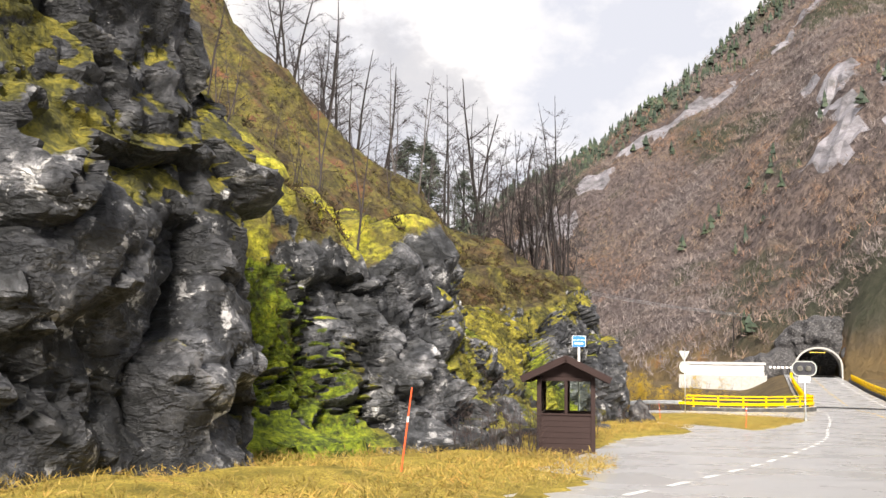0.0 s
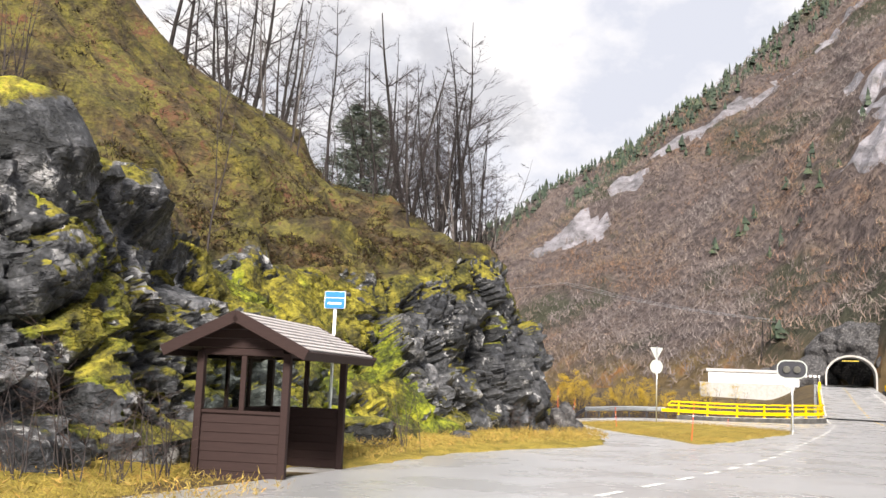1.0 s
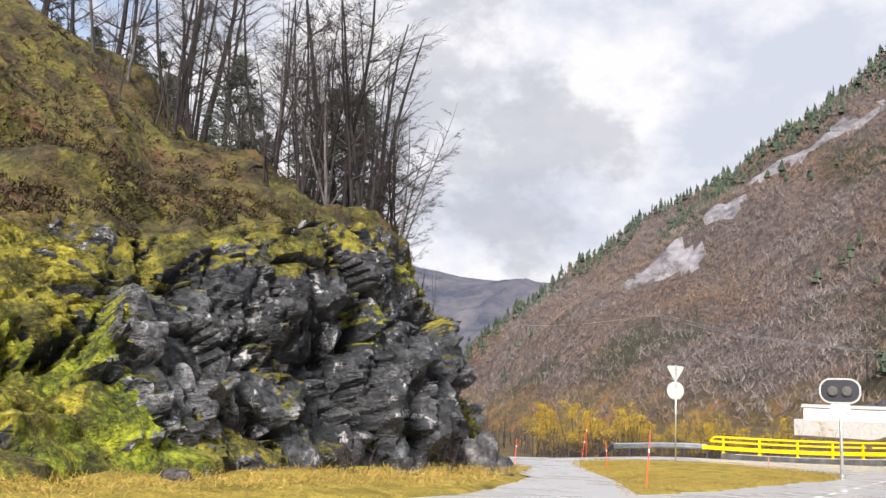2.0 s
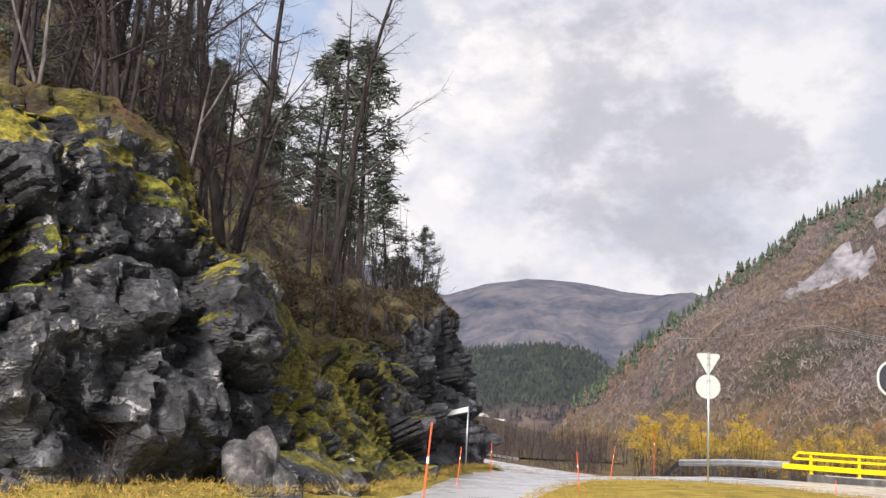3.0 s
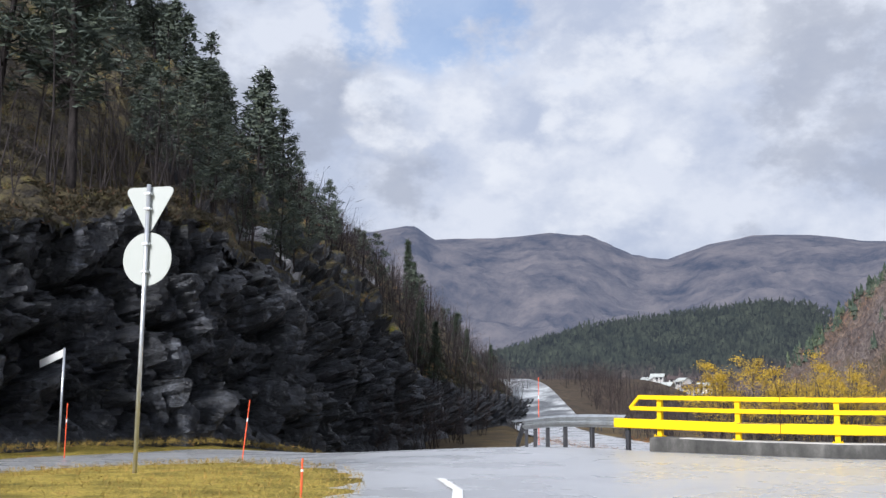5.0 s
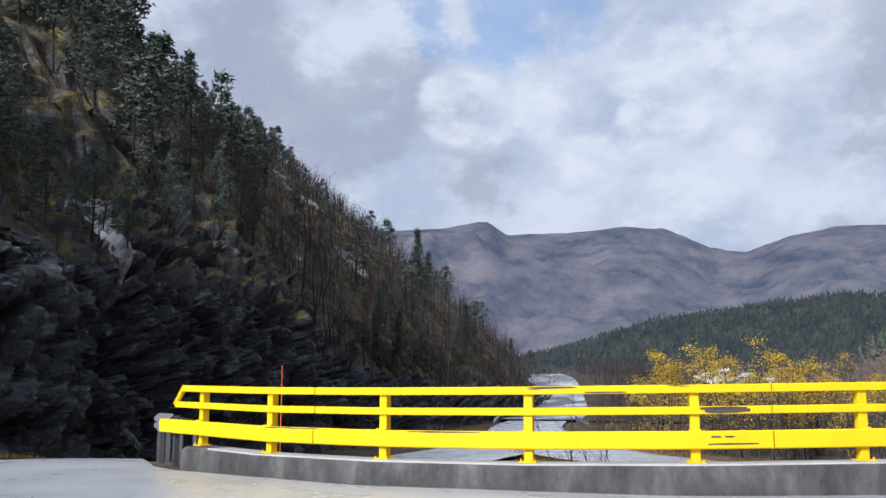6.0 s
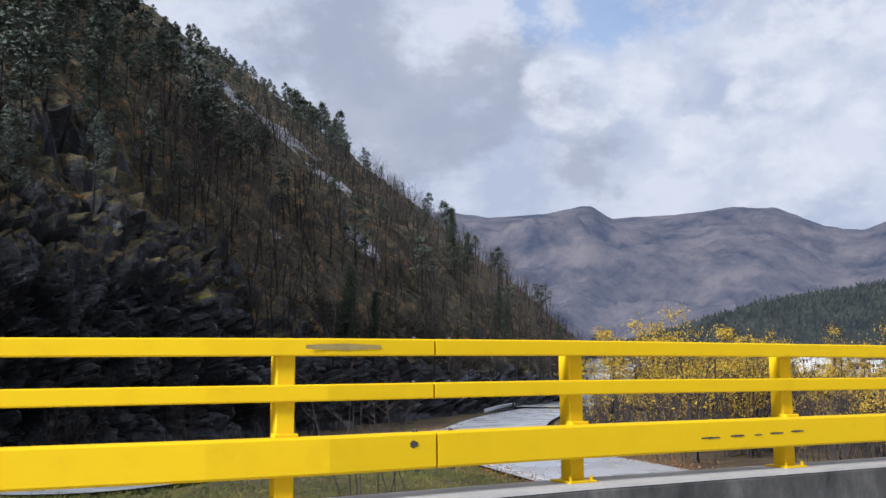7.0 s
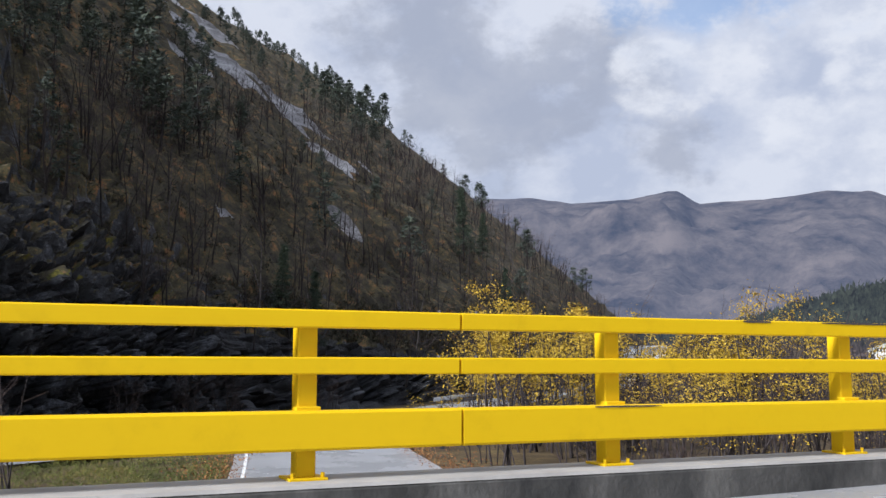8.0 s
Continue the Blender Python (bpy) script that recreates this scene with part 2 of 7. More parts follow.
def prism(bm, outline, depth, m=None):
    """An outline in x and z, drawn out along y by depth, centred."""
    lo = [bm.verts.new((x, -depth / 2, z)) for x, z in outline]
    hi = [bm.verts.new((x, depth / 2, z)) for x, z in outline]
    bm.faces.new(lo), bm.faces.new(hi[::-1])
    for k in range(len(lo)):
        bm.faces.new((lo[k - 1], hi[k - 1], hi[k], lo[k]))
    bmesh.ops.recalc_face_normals(bm, faces=bm.faces)
    if m is not None:
        bmesh.ops.transform(bm, matrix=m, verts=lo + hi)
    return bm


# ---- lie of the land ----
def ease(x, lo, hi):
    x = np.clip((np.asarray(x, float) - lo) / (hi - lo), 0, 1)
    return x * x * (3 - 2 * x)


def table(y, rows, col):
    a = np.array(rows, float)
    return np.interp(y, a[:, 0], a[:, col])


# y, foot of the rock (x), height of the rock face, its set-back, rise of the shelf behind it, slope above
ROCK = [(-60, -46, 7, 2, 3, 0.9), (-10, -15, 7, 2, 3, 0.9), (4, -8.4, 7, 1.4, 2.6, 0.9), (10, -5.2, 7.4, 1.0, 2.4, 0.95), (13.6, -3.2, 6.9, 0.9, 2.2, 0.95),
        (14.7, -2.5, 5.6, 0.9, 1.9, 0.95), (15.5, -3.3, 4.2, 1.2, 2.0, 0.95), (17.5, -2.9, 3.8, 1.3, 2.0, 0.95), (19.3, -1.5, 4.0, 1.1, 2.0, 0.95), (20.6, 0.5, 4.0, 1.3, 1.9, 0.95), (24, 2.0, 4.6, 1.4, 1.7, 0.95),
        (27.6, 2.6, 4.7, 1.5, 1.6, 0.95), (30, 4.0, 4.6, 3.4, 1.5, 0.95), (33.5, 5.7, 4.5, 4.6, 1.4, 0.95), (36.5, 6.7, 4.6, 3.8, 1.4, 0.95), (38.5, 7.4, 4.8, 2.2, 1.4, 0.95), (41, 8.6, 5.3, 1.9, 1.3, 0.92),
        (44, 10.0, 6.3, 1.7, 1.5, 0.74), (48, 11.8, 6.0, 1.9, 1.6, 0.70), (50, 12.0, 4.8, 2.3, 1.7, 0.70), (54, 11.8, 3.0, 2.9, 1.8, 0.75),
        (58, 11.3, 3.4, 2.9, 1.8, 0.75), (63, 10.9, 4.3, 1.4, 1.5, 0.75), (66, 10.3, 5.2, 1.4, 1.2, 0.75), (70, 9.6, 6.2, 1.3, 1.0, 0.75), (75, 9.1, 7.0, 1.4, 0.9, 0.78), (80, 8.8, 7.9, 1.8, 0.9, 0.8),
        (85, 8.1, 8.3, 2.6, 1.4, 0.85), (90, 5.6, 7.9, 2.4, 2.8, 0.9), (98, 2.7, 8.2, 2.2, 4.1, 0.95), (108, 0.0, 8.0, 2.2, 4.4, 1.0),
        (117, -5.0, 6.8, 2.2, 5.0, 1.0), (132, -10, 5.1, 3.0, 4.2, 1.0), (160, -17, 4.1, 4.0, 3.4, 0.95), (200, -30, 3, 4.0, 3.0, 0.9),
        (260, -56, 3, 4.0, 3.0, 0.85), (420, -150, 3, 4.0, 3.0, 0.8)]
ROAD_Z = [(-80, 1.9), (-10, 0.95), (0, 0.76), (10, 0.53), (20, 0.31), (34, 0.12), (42, 0.03), (63, -0.06), (88, -0.12), (100, 0.05), (130, 1.2), (182, 3.9), (400, 12.0)]
BEND = [(24.15, 76.36), (26.0, 75.9), (28.02, 75.86), (29.99, 76.19), (31.85, 76.93), (33.56, 77.97), (35.0, 79.4), (36.03, 81.15), (36.77, 83.05)]
AWAY, SIDE = Vector((0.3725, 0.928)), Vector((-0.928, 0.3725))    # along the straight to the tunnel, and to its left


def road_z(y):
    a = np.array(ROAD_Z)
    return np.interp(y, a[:, 0], a[:, 1])


def ground_z(x, y):
    """Height of the open ground: level at the junction, a dip of meadow and river beyond the bridge rail, rising to the far foot."""
    x, y = np.asarray(x, float), np.asarray(y, float)
    left = (x - 36.8) * SIDE.x + (y - 83.0) * SIDE.y
    dip = ease(left, 0.6, 9) * ease(y - 0.35 * (24 - x).clip(-12, 40) * 0, 75.5, 96)
    low = -2.4 + 4.85 * ease(y, 132, 215) * ease(x, 16, 60)
    base = road_z(y)
    side = (-0.24 * ease(y, 42, 56) - 0.18 * ease(y, 62, 80) - 0.75 * ease(y, 82, 104)) * ease(-x, -22, -13)
    z = base + side
    z = z * (1 - dip) + low * dip
    far = ease(np.hypot(x, y), 350, 900)
    return z * (1 - far) - 3.0 * far


def hill(y, d):
    """The hillside to the west: place at the distance d behind the foot of the rock."""
    y, d = np.asarray(y, float), np.asarray(d, float)
    xb, h, w, shelf, slope = (table(y, ROCK, k) for k in (1, 2, 3, 4, 5))
    base = ground_z(xb, y)
    t = d / w
    face = h * np.clip(t, 0, 1) ** 0.75
    bench = shelf * np.clip((d - w) / 4.0, 0, 1) ** 0.9
    over = np.clip(d - w - 4.0, 0, None)
    up = slope * np.minimum(over, 16) + (0.78 + 0.08 * ease(y, 80, 115) - 0.13 * ease(y, 130, 190)) * np.clip(over - 16, 0, 90) + 0.35 * np.clip(over - 106, 0, None)
    return xb - d, base + face + bench + up


def far_slope(x, y):
    """The mountain across the valley, whose crest lies at about y = 515."""
    x, y = np.asarray(x, float), np.asarray(y, float)
    plane = 0.77 * x + 0.31 * np.minimum(y, 515) - 113.7 - 0.75 * np.clip(y - 515, 0, None)
    return plane - 6.3 * np.exp(-np.clip(plane - 9, 0, None) / 12)


# ---- materials ----
def rock_moss():
    """Wet grey gneiss, cracked and spotted with pale lichen; moss and withered heath where it lies flatter."""
    k = Mat("mossy_rock", 0.75, spec=0.4)
    pos = k.sep(k.co)
    big, mid, fine = k.noise(0.35, 4), k.noise(1.5, 10, 0.72, vec=k.warped(0.9, 0.8)), k.noise(7.0, 8, 0.72)
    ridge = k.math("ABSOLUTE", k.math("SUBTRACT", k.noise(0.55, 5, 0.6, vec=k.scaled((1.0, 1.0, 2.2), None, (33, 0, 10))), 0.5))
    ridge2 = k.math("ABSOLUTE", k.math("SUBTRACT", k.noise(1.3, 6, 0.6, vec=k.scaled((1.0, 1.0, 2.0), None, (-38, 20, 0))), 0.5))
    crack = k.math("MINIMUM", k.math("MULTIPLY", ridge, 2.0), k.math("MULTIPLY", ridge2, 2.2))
    north = k.step(k.math("ADD", pos[1], k.math("MULTIPLY", big, 6.0)), 60.0, 68.0)      # beyond the nose the face is bare and takes a darker colour
    facet, joint = k.attr("facet"), k.attr("joint")
    tone = k.math("ADD", k.math("ADD", k.math("MULTIPLY", mid, 0.62), k.math("MULTIPLY", fine, 0.24)), k.math("ADD", 0.032, k.math("MULTIPLY", facet, 0.042)))
    rock = k.ramp(tone, (0.41, (0.008, 0.009, 0.010)), (0.47, (0.034, 0.036, 0.040)), (0.52, (0.085, 0.088, 0.096)), (0.585, (0.19, 0.19, 0.20)), (0.67, (0.42, 0.42, 0.43)))
    streak = k.noise(1.1, 9, 0.72, vec=k.scaled((1.0, 1.0, 0.30), k.warped(0.8, 0.5)))
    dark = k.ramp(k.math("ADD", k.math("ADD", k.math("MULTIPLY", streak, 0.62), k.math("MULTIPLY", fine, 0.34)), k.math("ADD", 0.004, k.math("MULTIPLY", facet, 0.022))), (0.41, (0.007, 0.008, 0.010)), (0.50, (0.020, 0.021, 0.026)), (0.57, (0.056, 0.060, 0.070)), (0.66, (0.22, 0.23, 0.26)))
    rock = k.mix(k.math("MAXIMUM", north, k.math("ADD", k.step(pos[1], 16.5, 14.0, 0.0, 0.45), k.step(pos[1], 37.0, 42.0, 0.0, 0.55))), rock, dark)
    spots = k.math("MULTIPLY", k.step(k.noise(3.0, 8, 0.74, dist=0.4), 0.55, 0.61), k.step(k.noise(0.6, 4), 0.45, 0.56))
    rock = k.mix(k.math("MULTIPLY", spots, k.step(north, 0.0, 1.0, 0.65, 0.20)), rock, (0.58, 0.575, 0.57))
    # cracks and block joints drawn near-black, crevice shade put into the colour
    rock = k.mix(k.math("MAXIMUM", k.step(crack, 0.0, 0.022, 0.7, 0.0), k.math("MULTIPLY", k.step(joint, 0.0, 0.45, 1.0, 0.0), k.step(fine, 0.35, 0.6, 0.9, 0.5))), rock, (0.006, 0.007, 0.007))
    mt = k.math("ADD", k.math("MULTIPLY", k.noise(1.6, 8, 0.68), 0.6), k.math("MULTIPLY", k.noise(9.0, 5, 0.7), 0.4))
    vivid = k.ramp(mt, (0.40, (0.012, 0.018, 0.004)), (0.47, (0.058, 0.084, 0.007)), (0.53, (0.145, 0.19, 0.010)), (0.59, (0.26, 0.30, 0.015)), (0.68, (0.42, 0.41, 0.04)))
    olive = k.ramp(mt, (0.38, (0.016, 0.017, 0.006)), (0.47, (0.062, 0.060, 0.012)), (0.54, (0.145, 0.130, 0.020)), (0.61, (0.24, 0.20, 0.028)), (0.69, (0.34, 0.25, 0.06)))
    lush = k.step(k.math("ADD", k.attr("lush"), k.math("MULTIPLY", k.math("SUBTRACT", k.noise(1.1, 5, 0.6), 0.5), 0.9)), 0.25, 0.80)
    golden = k.ramp(mt, (0.40, (0.026, 0.024, 0.006)), (0.47, (0.090, 0.078, 0.012)), (0.53, (0.20, 0.175, 0.020)), (0.60, (0.33, 0.285, 0.032)), (0.68, (0.47, 0.40, 0.08)))
    moss = k.mix(lush, olive, k.mix(k.math("MULTIPLY", k.step(pos[1], 20.5, 23.0), k.step(k.math("ADD", k.noise(0.5, 5, 0.6, vec=k.scaled((1.0, 1.0, 0.35))), k.step(pos[2], 4.0, 2.0, 0.0, 0.06)), 0.50, 0.60, 1.0, 0.25)), vivid, golden))
    ht = k.math("ADD", k.math("MULTIPLY", k.noise(0.7, 8, 0.68), 0.65), k.math("MULTIPLY", k.noise(7.0, 5, 0.7), 0.35))
    heath = k.ramp(ht, (0.37, (0.014, 0.011, 0.007)), (0.44, (0.042, 0.033, 0.015)), (0.50, (0.075, 0.060, 0.021)), (0.55, (0.13, 0.115, 0.028)), (0.58, (0.075, 0.040, 0.022)), (0.62, (0.13, 0.058, 0.030)), (0.68, (0.22, 0.105, 0.045)))
    yellow = k.ramp(mt, (0.39, (0.055, 0.058, 0.010)), (0.47, (0.20, 0.19, 0.020)), (0.54, (0.38, 0.37, 0.030)), (0.60, (0.52, 0.44, 0.05)), (0.68, (0.62, 0.48, 0.12)))
    zone = k.math("MULTIPLY", k.step(pos[1], 13.0, 15.0), k.math("MULTIPLY", k.step(k.math("ADD", pos[2], k.math("MULTIPLY", k.noise(0.45, 5), 7.0)), 14.5, 11.5), k.step(k.math("ADD", pos[1], k.math("MULTIPLY", big, 10.0)), 34.0, 29.0)))
    grass = k.mix(k.math("MULTIPLY", zone, k.step(k.noise(0.9, 6, 0.65), 0.36, 0.56)), heath, yellow)
    grass = k.mix(k.step(k.noise(0.42, 7, 0.68, dist=0.3), 0.45, 0.58, 0.0, 0.88), grass, k.ramp(ht, (0.40, (0.016, 0.012, 0.008)), (0.52, (0.055, 0.036, 0.020)), (0.62, (0.12, 0.055, 0.030))))
    grass = k.mix(k.step(k.noise(0.6, 7, 0.68, vec=k.warped(0.5, 1.5)), 0.46, 0.58, 0.0, 0.55), grass, olive)
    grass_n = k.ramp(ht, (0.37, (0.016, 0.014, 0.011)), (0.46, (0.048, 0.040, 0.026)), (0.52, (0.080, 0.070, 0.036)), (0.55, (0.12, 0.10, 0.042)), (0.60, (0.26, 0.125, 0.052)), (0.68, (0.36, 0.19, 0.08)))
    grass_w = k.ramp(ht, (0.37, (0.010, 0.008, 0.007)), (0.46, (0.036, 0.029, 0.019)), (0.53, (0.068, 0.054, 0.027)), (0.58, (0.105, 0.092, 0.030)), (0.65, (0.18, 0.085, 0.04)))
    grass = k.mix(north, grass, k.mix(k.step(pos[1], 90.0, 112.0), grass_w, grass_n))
    edge = k.math("ADD", k.math("MULTIPLY", k.math("SUBTRACT", k.noise(2.6, 8, 0.72), 0.5), 1.2), k.math("MULTIPLY", k.math("SUBTRACT", k.noise(11.0, 5, 0.7), 0.5), 0.5))
    is_moss = k.step(k.math("ADD", k.attr("moss"), edge), 0.42, 0.60)
    is_grass = k.step(k.math("ADD", k.attr("heath"), edge), 0.38, 0.58)
    k.colour(k.mix(is_grass, k.mix(is_moss, rock, moss), grass))
    k.rough(k.math("MAXIMUM", k.step(north, 0.0, 1.0, 0.55, 0.46), k.math("MULTIPLY", k.math("MAXIMUM", is_moss, is_grass), 0.95)))
    h = k.math("ADD", k.math("MULTIPLY", fine, 0.7), k.math("MULTIPLY", k.step(crack, 0.0, 0.12), 0.5))
    h = k.math("ADD", h, k.math("MULTIPLY", k.noise(2.4, 7, 0.7), 0.5))
    return k.bump(h, 1.0, 0.075)


def asphalt():
    k = Mat("wet_asphalt", 0.3, spec=0.6)
    wear = k.noise(0.25, 5, 0.6, vec=k.scaled((1.0, 0.35, 1.0)))
    c = k.ramp(k.noise(40, 3), (0.3, (0.33, 0.335, 0.345)), (0.7, (0.42, 0.425, 0.435)))
    patch = k.step(k.voronoi(0.35, "DISTANCE_TO_EDGE"), 0.0, 0.02)
    c = k.mix(k.step(wear, 0.35, 0.65, 0.0, 0.6), c, (0.44, 0.445, 0.455))
    c = k.mix(k.math("MULTIPLY", k.math("SUBTRACT", 1.0, patch), k.step(k.noise(0.15, 3), 0.5, 0.62, 0.0, 0.35)), c, (0.06, 0.06, 0.062))
    k.colour(c).rough(0.5)
    k.p.inputs["Coat Weight"].default_value, k.p.inputs["Coat IOR"].default_value = 1.0, 1.6      # film of water
    k.put(k.step(k.noise(0.5, 5, 0.6), 0.36, 0.66, 0.24, 0.36), k.p.inputs["Coat Roughness"])
    return k.bump(k.noise(60, 2), 0.05, 0.01)


def turf(name, tones, scale=1.0):
    k = Mat(name, 0.95, spec=0.15)
    c = k.ramp(k.noise(1.4 * scale, 6, 0.6), *zip((0.28, 0.45, 0.58, 0.74), tones))
    k.colour(k.mix(k.step(k.noise(22 * scale, 4), 0.42, 0.62, 0.0, 0.6), c, tones[0]))
    return k.bump(k.noise(14 * scale, 5), 0.8, 0.06)


def paint(name, c, rough=0.4, dirt=(0.2, 0.18, 0.15), amount=0.25, scale=6.0):
    k = Mat(name, rough, spec=0.45)
    k.colour(k.mix(k.step(k.noise(scale, 6, 0.65), 0.50, 0.75, 0.0, amount), c, dirt))
    return k.bump(k.noise(scale * 6, 3), 0.08, 0.004)


def bare_metal(name, c, rough=0.4):
    k = Mat(name, rough, metal=0.85)
    k.colour(k.mix(k.step(k.noise(4, 5), 0.4, 0.7, 0.0, 0.5), c, tuple(v * 0.6 for v in c)))
    return k.bump(k.noise(50, 2), 0.08, 0.003)


def boards(name, c, c2):
    k = Mat(name, 0.7, spec=0.18)
    grain = k.noise(3.0, 6, 0.6, vec=k.scaled((2.0, 2.0, 18.0)))
    k.colour(k.mix(grain, c, c2))
    return k.bump(grain, 0.25, 0.006)


def bark(name, c, c2, scale=3.0):
    k = Mat(name, 0.9, spec=0.2)
    k.colour(k.ramp(k.noise(scale, 5, 0.6, vec=k.scaled((3, 3, 0.8))), (0.35, c), (0.65, c2)))
    return k.bump(k.noise(scale * 6, 4), 0.5, 0.02)


def leafy(name, tones, rough=0.7):
    k = Mat(name, rough, spec=0.25)
    k.colour(k.mix(k.math("MULTIPLY", k.noise(0.15, 2), k.step(k.noise(0.6, 5, 0.65), 0.40, 0.60, 0.5, 1.7)), k.ramp(k.island(), *zip((0.0, 0.4, 0.75, 1.0), tones)), tones[0]))
    return k


M_ROCK, M_ASPHALT = rock_moss(), asphalt()
M_TURF = turf("autumn_turf", ((0.10, 0.085, 0.02), (0.26, 0.20, 0.04), (0.38, 0.29, 0.06), (0.42, 0.24, 0.07)))
M_MEADOW = turf("meadow_ground", ((0.045, 0.035, 0.022), (0.085, 0.062, 0.036), (0.13, 0.094, 0.046), (0.17, 0.13, 0.055)), 0.25)
M_LITTER = turf("leaf_litter", ((0.030, 0.023, 0.018), (0.055, 0.042, 0.031), (0.080, 0.060, 0.042), (0.11, 0.085, 0.05)), 0.4)
M_YELLOW = paint("yellow_rail_paint", (0.70, 0.455, 0.001), 0.55, (0.48, 0.30, 0.004), 0.25, 4.0)
M_YELLOW.p.inputs["Specular IOR Level"].default_value = 0.12
M_RUBBED = paint("rubbed_paint", (0.30, 0.23, 0.07), 0.7, (0.12, 0.10, 0.07), 0.6, 9.0)
M_WORN = paint("worn_steel", (0.055, 0.045, 0.04), 0.7)
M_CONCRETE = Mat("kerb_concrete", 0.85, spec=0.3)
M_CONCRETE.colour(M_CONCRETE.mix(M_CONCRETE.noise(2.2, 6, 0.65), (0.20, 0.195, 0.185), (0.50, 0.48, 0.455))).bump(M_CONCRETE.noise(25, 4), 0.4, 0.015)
# stained concrete, darkened as well for the shade on the kerb's sides
M_KERB = Mat("stained_shaded_kerb_concrete", 0.85, spec=0.3)
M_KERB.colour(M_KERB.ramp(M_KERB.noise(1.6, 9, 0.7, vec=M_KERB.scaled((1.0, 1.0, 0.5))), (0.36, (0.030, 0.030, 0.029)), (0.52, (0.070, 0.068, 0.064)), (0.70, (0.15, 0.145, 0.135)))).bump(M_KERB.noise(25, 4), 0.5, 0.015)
M_GALV = bare_metal("galvanised_steel", (0.62, 0.64, 0.66), 0.38)
M_DARKSTEEL = bare_metal("dark_steel", (0.10, 0.10, 0.11), 0.6)
M_SIGNGREY = paint("sign_back_grey", (0.36, 0.38, 0.36), 0.5, (0.3, 0.32, 0.28), 0.3, 4)
M_WHITE = paint("white_sheet", (0.80, 0.80, 0.79), 0.45, (0.45, 0.44, 0.42), 0.25, 5)
M_HOUSE = paint("pale_grey_boards", (0.42, 0.41, 0.40), 0.6, (0.25, 0.24, 0.23), 0.3, 1.0)
M_BLACK = paint("black_plate", (0.012, 0.013, 0.02), 0.45, (0.05, 0.05, 0.06), 0.3, 4)
M_INK = paint("black_ink", (0.02, 0.02, 0.025), 0.6)
M_BLUE = paint("bus_sign_blue", (0.015, 0.16, 0.50), 0.35, (0.03, 0.12, 0.35), 0.2)
M_RED = paint("stake_orange", (0.75, 0.10, 0.03), 0.5)
M_LINE = paint("road_paint_white", (0.72, 0.72, 0.70), 0.6, (0.2, 0.2, 0.2), 0.8, 9)
M_LINEY = paint("road_paint_yellow", (0.72, 0.50, 0.10), 0.6, (0.25, 0.22, 0.16), 0.8, 9)
M_BOARD = boards("brown_stained_boards", (0.017, 0.0095, 0.009), (0.038, 0.022, 0.020))
M_BOARD_DARK = boards("dark_stained_posts", (0.016, 0.009, 0.0085), (0.034, 0.019, 0.018))
M_ROOFTILE = paint("pale_roof_battens", (0.45, 0.42, 0.41), 0.6, (0.08, 0.06, 0.06), 0.5, 3)
M_ROOFDARK = paint("roof_underlay", (0.05, 0.036, 0.036), 0.7)
M_LENS = Mat("lamp_lens", 0.5, spec=0.35)
M_LENS.colour((0.12, 0.118, 0.105)).bump(M_LENS.n.new("ShaderNodeTexWave").outputs["Fac"], 0.8, 0.012)
for node in M_LENS.n:
    if node.bl_idname == "ShaderNodeTexWave":
        node.wave_type, node.rings_direction = "RINGS", "Y"
        node.inputs["Scale"].default_value, node.inputs["Distortion"].default_value = 22.0, 0.0
        M_LENS.l.new(M_LENS.co, node.inputs["Vector"])
M_GLASS = Mat("shelter_glass", 0.06, spec=0.5)
M_GLASS.colour((0.85, 0.9, 0.85))
M_GLASS.p.inputs["Transmission Weight"].default_value = 1.0
M_GLASS.p.inputs["IOR"].default_value = 1.02
M_BARK = bark("dark_bark", (0.012, 0.010, 0.010), (0.042, 0.036, 0.035))
M_BIRCH = bark("grey_birch_bark", (0.05, 0.044, 0.042), (0.15, 0.135, 0.13))
M_TWIG = bark("twigs", (0.026, 0.022, 0.023), (0.064, 0.054, 0.053))
M_PINE = leafy("pine_needles", ((0.050, 0.064, 0.054), (0.078, 0.098, 0.078), (0.11, 0.132, 0.095), (0.15, 0.168, 0.105)))
M_SPRUCE = leafy("spruce_needles", ((0.030, 0.044, 0.032), (0.050, 0.070, 0.046), (0.070, 0.092, 0.054), (0.095, 0.118, 0.06)))
M_GOLD = leafy("golden_leaves", ((0.30, 0.20, 0.02), (0.50, 0.34, 0.03), (0.62, 0.44, 0.05), (0.42, 0.25, 0.03)))
M_TUFT = leafy("grass_blades", ((0.16, 0.12, 0.03), (0.32, 0.23, 0.05), (0.46, 0.33, 0.08), (0.48, 0.24, 0.07)))
M_HEATH = leafy("heath_leaves", ((0.022, 0.017, 0.009), (0.060, 0.042, 0.018), (0.082, 0.068, 0.021), (0.105, 0.042, 0.024)))
M_HEATHDARK = leafy("dark_heath_leaves", ((0.026, 0.023, 0.013), (0.056, 0.048, 0.024), (0.095, 0.072, 0.032), (0.13, 0.062, 0.034)))
M_HEATHFAR = leafy("forest_floor_leaves", ((0.026, 0.026, 0.018), (0.050, 0.050, 0.030), (0.078, 0.066, 0.038), (0.15, 0.075, 0.042)))
M_MOSS = leafy("moss_leaves", ((0.042, 0.046, 0.009), (0.105, 0.103, 0.015), (0.19, 0.17, 0.023), (0.17, 0.125, 0.025)))
M_OLIVE = leafy("olive_moss_leaves", ((0.030, 0.030, 0.009), (0.072, 0.066, 0.014), (0.135, 0.115, 0.020), (0.12, 0.08, 0.024)))
